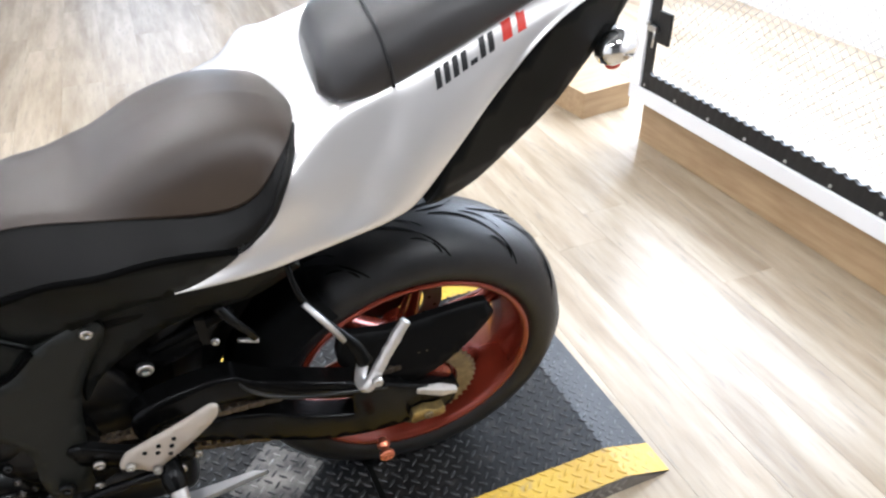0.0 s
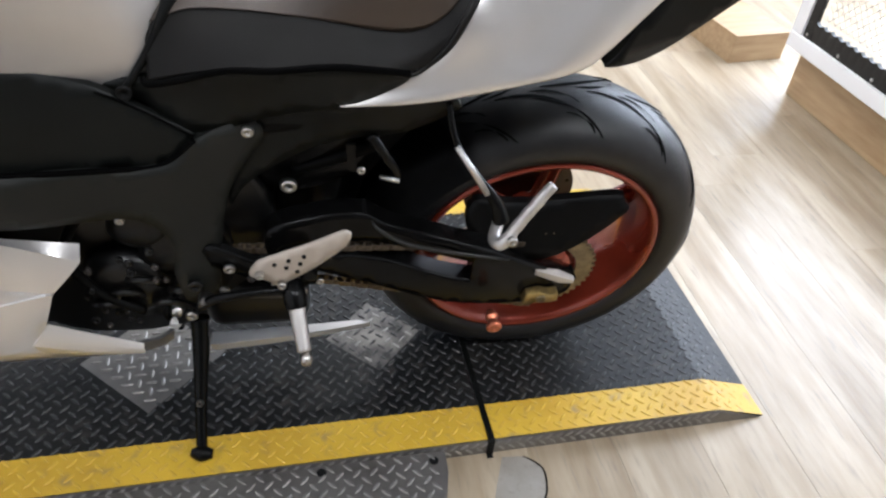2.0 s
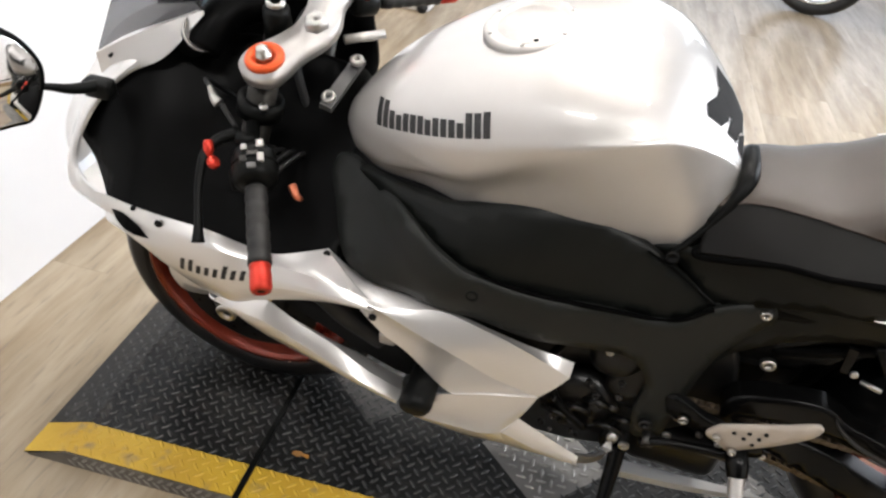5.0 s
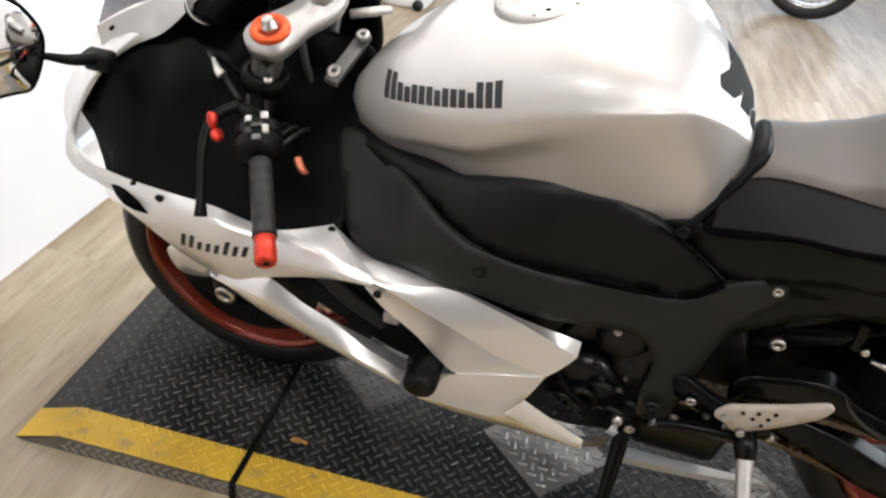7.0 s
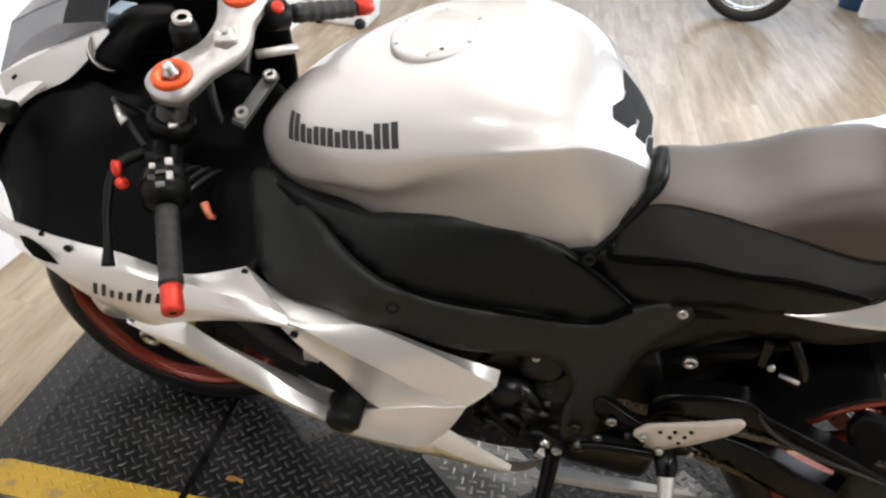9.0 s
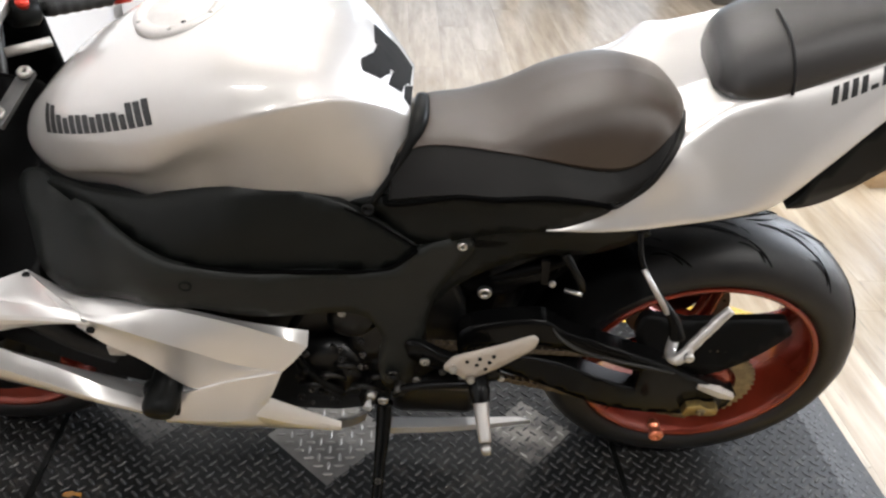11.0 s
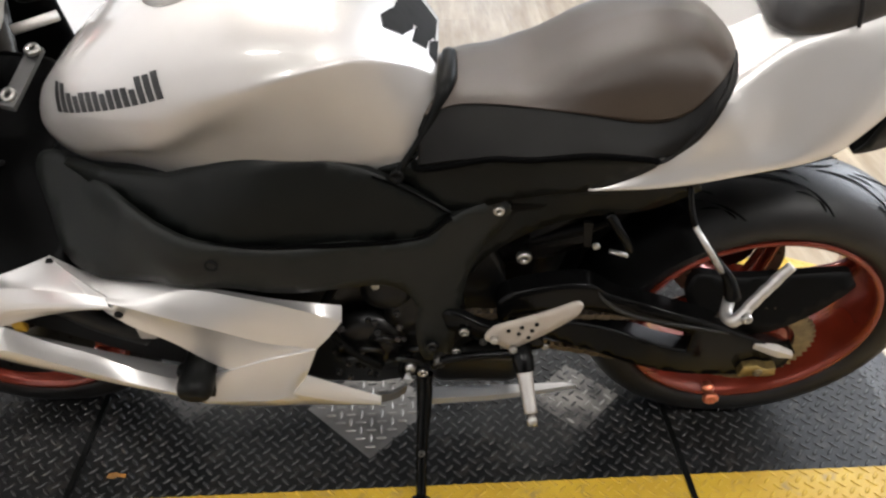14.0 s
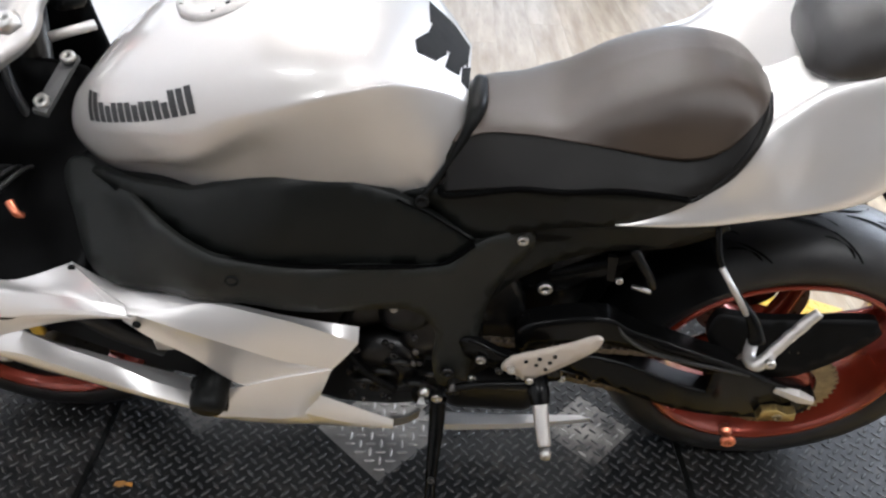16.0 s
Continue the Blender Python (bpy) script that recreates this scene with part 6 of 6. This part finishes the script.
# dark filler plates added behind the covers to stop light showing through
part("main_frame", panel([(-1.17, 0.70), (-1.02, 0.72), (-0.80, 0.76), (-0.66, 0.72), (-0.55, 0.67), (-0.53, 0.57), (-0.60, 0.52), (-0.80, 0.55), (-1.05, 0.59)], [(-1.17, 0.69, -0.045), (-1.0, 0.68, -0.12), (-0.8, 0.70, -0.13), (-0.66, 0.7, -0.09), (-0.55, 0.65, -0.11), (-0.6, 0.53, -0.13), (-1.0, 0.6, -0.16)], 0.02, 0.03), BLACK_PLASTIC, MC)
part("rear_inner_panel", prism(curve([(-0.56, 0.66), (-0.40, 0.71), (-0.22, 0.73), (-0.20, 0.66), (-0.27, 0.56), (-0.33, 0.46), (-0.345, 0.34), (-0.40, 0.27), (-0.52, 0.28), (-0.58, 0.40)], 5, True), -0.05, 0.12, 0.006), BLACK_PLASTIC, MC)
part("rear_frame_plate", panel([(-0.50, 0.64), (-0.36, 0.68), (-0.30, 0.62), (-0.33, 0.54), (-0.45, 0.50), (-0.52, 0.53)], [(-0.5, 0.6, -0.09), (-0.3, 0.6, -0.08), (-0.4, 0.66, -0.1), (-0.4, 0.52, -0.09)], 0.01), BLACK_GLOSS, MC)

# markings, laid on the paint
from mathutils.bvhtree import BVHTree


def laid(target, quads, material, name, label, lift=0.0007):
    """Flat shapes given in side view (x, z), laid on the left face of a part."""
    me = target.data
    tree = BVHTree.FromPolygons([v.co.copy() for v in me.vertices], [tuple(p.vertices) for p in me.polygons])
    for q in quads:
        bm = bmesh.new()
        n = 5
        rows = []
        for i in range(n + 1):
            a = Vector(q[0]).lerp(Vector(q[3]), i / n)
            b = Vector(q[1]).lerp(Vector(q[2]), i / n)
            row = []
            for j in range(n + 1):
                p = a.lerp(b, j / n)
                hit, nor, _, _ = tree.ray_cast(Vector((p.x, -1.0, p.y)), Vector((0, 1, 0)))
                row.append(bm.verts.new(hit + (nor if nor.y < 0 else -nor) * lift) if hit else None)
            rows.append(row)
        for i in range(n):
            for j in range(n):
                f = (rows[i][j], rows[i][j + 1], rows[i + 1][j + 1], rows[i + 1][j])
                if all(f):
                    bm.faces.new(f)
        part(name, bm, material, target, label)


def slanted(p0, p1, widths, heights, lean, gap):
    """Slanted bars in a row from p0 to p1 (bottom line), in side view."""
    d = Vector(p1) - Vector(p0)
    total = sum(widths) + gap * (len(widths) - 1)
    up = Vector((-d.y, d.x)).normalized()
    if up.y < 0:
        up = -up
    out, at = [], 0.0
    for w, h in zip(widths, heights):
        a = Vector(p0) + d * (at / total)
        b = Vector(p0) + d * ((at + w) / total)
        s_ = d.normalized() * lean * h
        out.append((tuple(a), tuple(b), tuple(b + up * h + s_), tuple(a + up * h + s_)))
        at += w + gap
    return out


def lettering(stems, lone=()):
    """Two thin strokes for each letter space, as widths and heights."""
    w, h = [], []
    for k, height in enumerate(stems):
        for half in range(1 if k in lone else 2):
            w.append(1.5)
            h.append(height if half == 0 or k % 2 == 0 else height * 0.86)
    return tuple(w), tuple(h)


ww, hh = lettering((0.029, 0.021, 0.021, 0.021, 0.021, 0.021, 0.029, 0.030), (7,))
laid(tank, slanted((-1.106, 0.800), (-0.914, 0.876), ww, hh, 0.15, 0.42), DECAL, "badge_bar", "slanted black bar")
front_fairing = [o for o in MC.children if o.name == "front_side_fairing"][0]
ww, hh = lettering((0.026, 0.017, 0.017, 0.024, 0.017), (1, 3))
laid(front_fairing, slanted((-1.396, 0.546), (-1.276, 0.560), tuple(0.7 * w for w in ww), hh, 0.35, 0.95), DECAL, "badge_bar", "thin black bar")
laid(tail, slanted((0.006, 0.930), (0.088, 0.968), (1.3, 1.3, 1.3, 1.3, 1.6, 1.3, 1.3), (0.018, 0.018, 0.018, 0.017, 0.005, 0.018, 0.017), 0.5, 0.7), DECAL, "badge_bar", "slanted black bar")
laid(tail, slanted((0.100, 0.975), (0.132, 0.989), (1.4, 1.2), (0.020, 0.019), 0.5, 0.8), DECAL_RED, "badge_bar", "slanted red bar")

# filler cap and knee pad on the tank
CP, CA = (-0.905, 0.014, 0.9635), (-0.20, -0.10, 1)
cap = part("filler_cap", turned([(0.0, 0.003), (0.044, 0.003), (0.048, 0.001), (0.052, 0.001), (0.055, 0.004), (0.066, 0.003), (0.070, 0.0), (0.072, -0.014), (0.0, -0.014)], CP, CA, 56), ALLOY, tank, "brushed alloy filler cap")
part("key_slot", prism([(-0.022, 0.0), (-0.012, 0.004), (0.012, 0.003), (0.022, -0.001), (0.010, -0.004), (-0.014, -0.004)], -0.002, 0.002), DARK, cap, "dark key slot").matrix_local = Matrix.Translation((-0.895, -0.020, 0.9625)) @ Vector(CA).to_track_quat("Z", "Y").to_matrix().to_4x4() @ Matrix.Rotation(radians(90), 4, "X")
for k in range(6):
    a = 2 * math.pi * (k + 0.5) / 6
    part("cap_screw", turned([(0, 0.005), (0.003, 0.005), (0.004, 0.003), (0, 0.003)], (CP[0] + 0.060 * math.cos(a), CP[1] + 0.060 * math.sin(a), CP[2] + 0.060 * (0.20 * math.cos(a) + 0.10 * math.sin(a))), CA, 12), STEEL, cap)


def top_laid(target, polys, material, name, label, lift=0.001):
    """Thin shapes given in plan (x, y), laid on the upper face of a part."""
    me = target.data
    tree = BVHTree.FromPolygons([v.co.copy() for v in me.vertices], [tuple(p.vertices) for p in me.polygons])
    for q in polys:
        bm = bmesh.new()
        n = 6
        rows = []
        for i in range(n + 1):
            row = []
            for j in range(n + 1):
                p = Vector(q[0]).lerp(Vector(q[3]), i / n).lerp(Vector(q[1]).lerp(Vector(q[2]), i / n), j / n)
                hit, nor, _, _ = tree.ray_cast(Vector((p.x, p.y, 2.0)), Vector((0, 0, -1)))
                row.append(bm.verts.new(hit + (nor if nor.z > 0 else -nor) * lift) if hit else None)
            rows.append(row)
        for i in range(n):
            for j in range(n):
                f = (rows[i][j], rows[i][j + 1], rows[i + 1][j + 1], rows[i + 1][j])
                if all(f):
                    bm.faces.new(f)
        part(name, bm, material, target, label)


PADS = [((-0.634, 0.012), (-0.647, -0.024), (-0.643, -0.044), (-0.618, -0.026)), ((-0.634, 0.012), (-0.620, -0.030), (-0.606, 0.006), (-0.612, 0.06)), ((-0.628, 0.05), (-0.634, 0.005), (-0.604, 0.018), (-0.600, 0.06)), ((-0.603, 0.016), (-0.607, -0.022), (-0.588, -0.007), (-0.583, 0.04)), ((-0.604, 0.02), (-0.584, 0.018), (-0.577, 0.05), (-0.600, 0.06)), ((-0.584, 0.018), (-0.584, -0.012), (-0.5715, -0.013), (-0.570, 0.05)), ((-0.632, 0.045), (-0.600, 0.055), (-0.600, 0.11), (-0.637, 0.10)), ((-0.600, 0.05), (-0.572, 0.03), (-0.570, 0.10), (-0.600, 0.11))]
top_laid(tank, PADS, PAD, "pad_strip", "black strip of a worn tank pad")

# ---- white framed cabinet by the window ----
A, Bp = Vector((1.292, 1.098, 0.18)), Vector((1.352, -0.005, 0.18))
along = (Bp - A).normalized()
inward = Vector((-along.y, along.x, 0))
if inward.x < 0:
    inward = -inward
cab_m = Matrix((( along.x, inward.x, 0, A.x), (along.y, inward.y, 0, A.y), (0, 0, 1, 0.18), (0, 0, 0, 1)))
cabinet = tagged(new("mesh_partition"), "white framed steel mesh partition on a low brown board", "partition")
cabinet.matrix_world = cab_m
LEN, HGT = 2.0, 1.5
# brown board added below the raised frame
part("base", box(0.03, LEN - 0.03, 0.055, 0.12, -0.18, 0.0, 0.004), BOX_WOOD, cabinet, "brown board under the frame", smooth=False)
for x0, x1, z0, z1 in ((0, LEN, 0, 0.055), (0, LEN, HGT - 0.055, HGT), (0, 0.055, 0.055, HGT - 0.055), (LEN - 0.055, LEN, 0.055, HGT - 0.055)):
    part("frame_rail", box(x0, x1, 0, 0.05, z0, z1, 0.003), WALL, cabinet, smooth=False)
# ridged rubber strip along the frame
bm = bmesh.new()
prof = []
steps = 150
for k in range(steps + 1):
    x = 0.06 + (LEN - 0.12) * k / steps
    prof.append((x, 0.055 + 0.060 + 0.007 * (k % 3 == 0)))
rowa = [bm.verts.new((x, 0.010, 0.055)) for x, z in prof]
rowb = [bm.verts.new((x, 0.004, z)) for x, z in prof]
rowc = [bm.verts.new((x, 0.018, z)) for x, z in prof]
for i in range(steps):
    bm.faces.new((rowa[i], rowa[i + 1], rowb[i + 1], rowb[i]))
    bm.faces.new((rowb[i], rowb[i + 1], rowc[i + 1], rowc[i]))
part("rubber_strip", bm, RUBBER, cabinet, "black ridged rubber strip", smooth=False)
part("rubber_strip", box(0.057, 0.098, 0.006, 0.018, 0.055, HGT - 0.06, 0.002), RUBBER, cabinet, smooth=False)
part("latch_plate", box(0.098, 0.165, 0.004, 0.016, 0.235, 0.345, 0.003), RUBBER, cabinet, "black latch plate", smooth=False)
lt = part("latch", box(0.068, 0.112, -0.012, 0.004, 0.270, 0.292, 0.003), STEEL, cabinet, "zinc slide latch", smooth=False)
part("latch_pin", tube([(0.108, -0.010, 0.280), (0.108, -0.014, 0.22)], 0.004, 10, 1), STEEL, lt)
part("latch_knob", tube([(0.076, -0.020, 0.300), (0.076, -0.006, 0.296)], 0.008, 12, 1), STEEL, lt)
for k in range(9):
    part("screw", moved(lathe([(0, -0.003), (0.005, -0.003), (0.006, 0.0), (0, 0.0)], 14), Matrix.Translation((0.075 + 0.165 * k, 0.008, 0.068))), STEEL, cabinet)
# expanded metal mesh in the frame
vs, es, fs = [], [], []
cw, ch = 0.032, 0.016
for i in range(int((LEN - 0.3) / cw)):
    for j in range(int(0.9 / ch)):
        x0, z0 = 0.12 + (i + 0.5 * (j % 2)) * cw, 0.13 + j * ch
        for dx in (-1, 1):
            p, q = Vector((x0, 0.030, z0)), Vector((x0 + dx * cw / 2, 0.030, z0 + ch))
            d = (q - p).normalized()
            nx = Vector((-d.z, 0, d.x)) * 0.0011
            b0 = len(vs)
            vs += [tuple(p - nx), tuple(q - nx), tuple(q + nx), tuple(p + nx), tuple(p + Vector((0, 0.002, 0)))]
            fs += [(b0, b0 + 1, b0 + 2, b0 + 3)]
me = bpy.data.meshes.new("mesh_grille")
me.from_pydata(vs, [], fs)
me.materials.append(ALLOY)
ob = new("mesh_grille", me)
ob.parent = cabinet
ob["kind"] = "stuff"
crate = tagged(new("wooden_box"), "plain brown wooden box beside the white partition", "box")
crate.matrix_world = pose(1.36, 1.42, 0, 0, 0, 8)
part("board_body", box(-0.13, 0.12, -0.09, 0.25, 0, 0.10, 0.003), BOX_WOOD, crate, smooth=False)
part("lid", box(-0.132, 0.122, -0.092, 0.252, 0.1002, 0.112, 0.002), BOX_WOOD, crate, smooth=False)

# ---- things at the back of the shop ----
bg = tagged(new("parked_motorcycle"), "parked motorcycle with a polished spoked wheel and black tyre", "motorcycle")
bg.matrix_world = pose(0.47, 4.38, 0, -6, 0, 158)


def turn_on(bm, c):
    return moved(bm, Matrix.Translation(c))


whl = new("wire_wheel")
whl.parent = bg
prof = [(0.33 - 0.05 * (1 - math.cos(b)), 0.055 * math.sin(b)) for b in np.linspace(-1.4, 1.4, 15)] + [(0.245, 0.04), (0.24, 0), (0.245, -0.04)]
part("tyre", turn_on(lathe(prof, 64, True), (0, 0, 0.33)), RUBBER, whl)
part("rim", turn_on(lathe([(0.247, -0.042), (0.235, -0.036), (0.228, 0.0), (0.235, 0.036), (0.247, 0.042), (0.24, 0)], 64, True), (0, 0, 0.33)), CHROME, whl)
part("hub", turn_on(lathe([(0.0, -0.06), (0.04, -0.06), (0.05, -0.04), (0.03, 0), (0.05, 0.04), (0.04, 0.06), (0, 0.06)], 32), (0, 0, 0.33)), CHROME, whl)
part("disc", turn_on(lathe([(0.07, -0.062), (0.14, -0.062), (0.14, -0.057), (0.07, -0.057)], 48, True), (0, 0, 0.33)), STEEL, whl)
for k in range(28):
    a = 2 * math.pi * k / 28
    b = a + (0.35 if k % 2 else -0.35)
    part("spoke", tube([(0.045 * math.cos(b), 0.035 * (-1) ** (k // 2), 0.33 + 0.045 * math.sin(b)), (0.235 * math.cos(a), 0.0, 0.33 + 0.235 * math.sin(a))], 0.0025, 6, 1), CHROME, whl)
for y in (-0.09, 0.09):
    part("fork_leg", tube([(0, y, 0.33), (-0.12, y, 0.62), (-0.25, y, 0.95)], 0.025, 14), STEEL, bg)
part("body", prism(curve([(-0.35, 0.85), (-0.2, 1.05), (-0.6, 1.15), (-1.2, 1.05), (-1.25, 0.8), (-0.8, 0.62)], 5, True), -0.13, 0.13, 0.02), BLACK_GLOSS, bg)
rw = copy_thing(whl, pose(-1.5, 0, 0))
rw.parent = bg
bucket = tagged(new("bucket"), "small blue plastic tub standing on the floor", "tub")
bucket.matrix_world = pose(1.51, 5.30, 0)
part("tub", moved(lathe([(0.0, 0.0), (0.11, 0.0), (0.14, -0.20), (0.15, -0.20), (0.145, -0.21), (0.13, -0.2), (0.105, -0.012), (0.0, -0.012)], 32), Matrix.Rotation(radians(-90), 4, "X")), BLUE, bucket)
stand = tagged(new("tool_stand"), "black equipment stand with a white base by the white wall", "stand")
stand.matrix_world = pose(-1.95, 3.1, 0)
part("base", box(-0.16, 0.16, -0.15, 0.15, 0, 0.18, 0.02), WALL, stand)
part("frame", box(-0.12, 0.12, -0.10, 0.10, 0.18, 0.55, 0.02), BLACK_SATIN, stand)
for dx in (-0.12, 0.12):
    part("caster", tube([(dx, -0.17, 0.03), (dx, -0.13, 0.03)], 0.03, 16, 1), RUBBER, stand)
    part("post", tube([(dx, 0, 0.5), (dx, 0, 0.95)], 0.02, 12, 1), BLACK_SATIN, stand)

# door post and mat by the entrance
doormat = tagged(new("doormat"), "worn brown ribbed doormat by the entrance", "mat")
doormat.matrix_world = pose(1.56, 3.98, 0.001, 0, 0, -2)
part("mat_body", box(0, 0.95, 0, 0.62, 0, 0.010, 0.004), MAT, doormat, smooth=False)
for k in range(12):
    part("mat_rib", box(0.02, 0.93, 0.03 + 0.048 * k, 0.055 + 0.048 * k, 0.0102, 0.013), MAT, doormat, smooth=False)
post = tagged(new("door_post"), "white painted door post with a dark glass edge", "post")
post.matrix_world = pose(1.80, 4.70, 0)
part("post_body", box(0, 0.34, 0, 0.12, 0, 2.2, 0.006), WALL, post, smooth=False)
part("glass_edge", box(-0.35, -0.004, 0.03, 0.07, 0.25, 2.2, 0.004), BLACK_GLOSS, post, smooth=False)
part("bottom_rail", box(-0.42, -0.004, 0.02, 0.10, 0.06, 0.248, 0.006), WALL, post, smooth=False)
stanchion = tagged(new("stanchion"), "black metal stanchion with a heavy round foot", "stanchion")
stanchion.matrix_world = pose(2.05, 4.56, 0.013)
part("foot", moved(lathe([(0, 0.0), (0.09, 0.0), (0.088, -0.016), (0.03, -0.035), (0.022, -0.05), (0, -0.05)], 28), Matrix.Rotation(radians(-90), 4, "X")), BLACK_SATIN, stanchion)
part("pole", tube([(0, 0, 0.03), (0, 0, 0.95)], 0.018, 14, 1), BLACK_SATIN, stanchion)

# ---- ceiling spots ----
for x, y in ((-1.55, 1.15), (-1.25, 0.65), (-0.95, 1.35), (-0.75, 0.55), (-0.50, 1.05), (-0.25, 1.55), (-1.35, 1.85), (0.15, 0.9), (0.55, 0.2), (-0.15, 0.25), (-1.00, 0.30), (-0.90, 2.30), (-1.60, 2.60)):
    la = bpy.data.lights.new("spot_lamp", "POINT")
    la.energy, la.color, la.shadow_soft_size = 20.0, (1.0, 0.91, 0.80), 0.05
    o = new("spot_lamp", la)
    o.location = (x, y, 3.2)

# ---- floor planks ----
PW, PL, GAP = 0.178, 1.22, 0.0004


def plank_mesh(name, length):
    bm = box(0, PW - GAP, 0, length - GAP, -0.004, 0.0, 0.0003, 1)
    me = bpy.data.meshes.new(name)
    bm.to_mesh(me)
    bm.free()
    me.materials.append(WOOD)
    return me


plank_me = plank_mesh("plank", PL)
far = bmesh.new()
rp = random.Random(9)
for i in range(int((XE - XW) / PW) + 1):
    y = YS - rp.random() * PL
    while y < YN:
        x = XW + i * PW
        if -0.2 - PL < y < 4.4 and x < 1.9 and y + PL > -0.75:
            ob = new("plank", plank_me)
            ob.parent = floor
            ob.location = (x, y, 0)
        else:
            q = [far.verts.new(v) for v in ((x, y, 0), (x + PW - GAP, y, 0), (x + PW - GAP, y + PL - GAP, 0), (x, y + PL - GAP, 0))]
            far.faces.new(q)
        y += PL
ob = part("planks_far", far, WOOD, floor, smooth=False)
ob["kind"] = "stuff"
# torn patch of the floor covering beside the strap
bm = bmesh.new()
torn = [(-0.077, -0.312), (-0.035, -0.316), (-0.006, -0.346), (-0.010, -0.390), (-0.027, -0.428), (-0.022, -0.476), (-0.060, -0.520), (-0.130, -0.500), (-0.128, -0.439), (-0.104, -0.376)]
top_ = [bm.verts.new((x, y, 0.0006)) for x, y in torn]
bm.faces.new(top_)
part("torn_patch", bm, CONCRETE, floor, "torn grey patch in the floor covering", smooth=False)
rim_line = [(x, y, 0.0008) for x, y in torn[1:6]]
part("torn_edge", tube(rim_line, [0.001, 0.0016, 0.0018, 0.0016, 0.001], 8), GROOVE, floor, "dark torn edge")
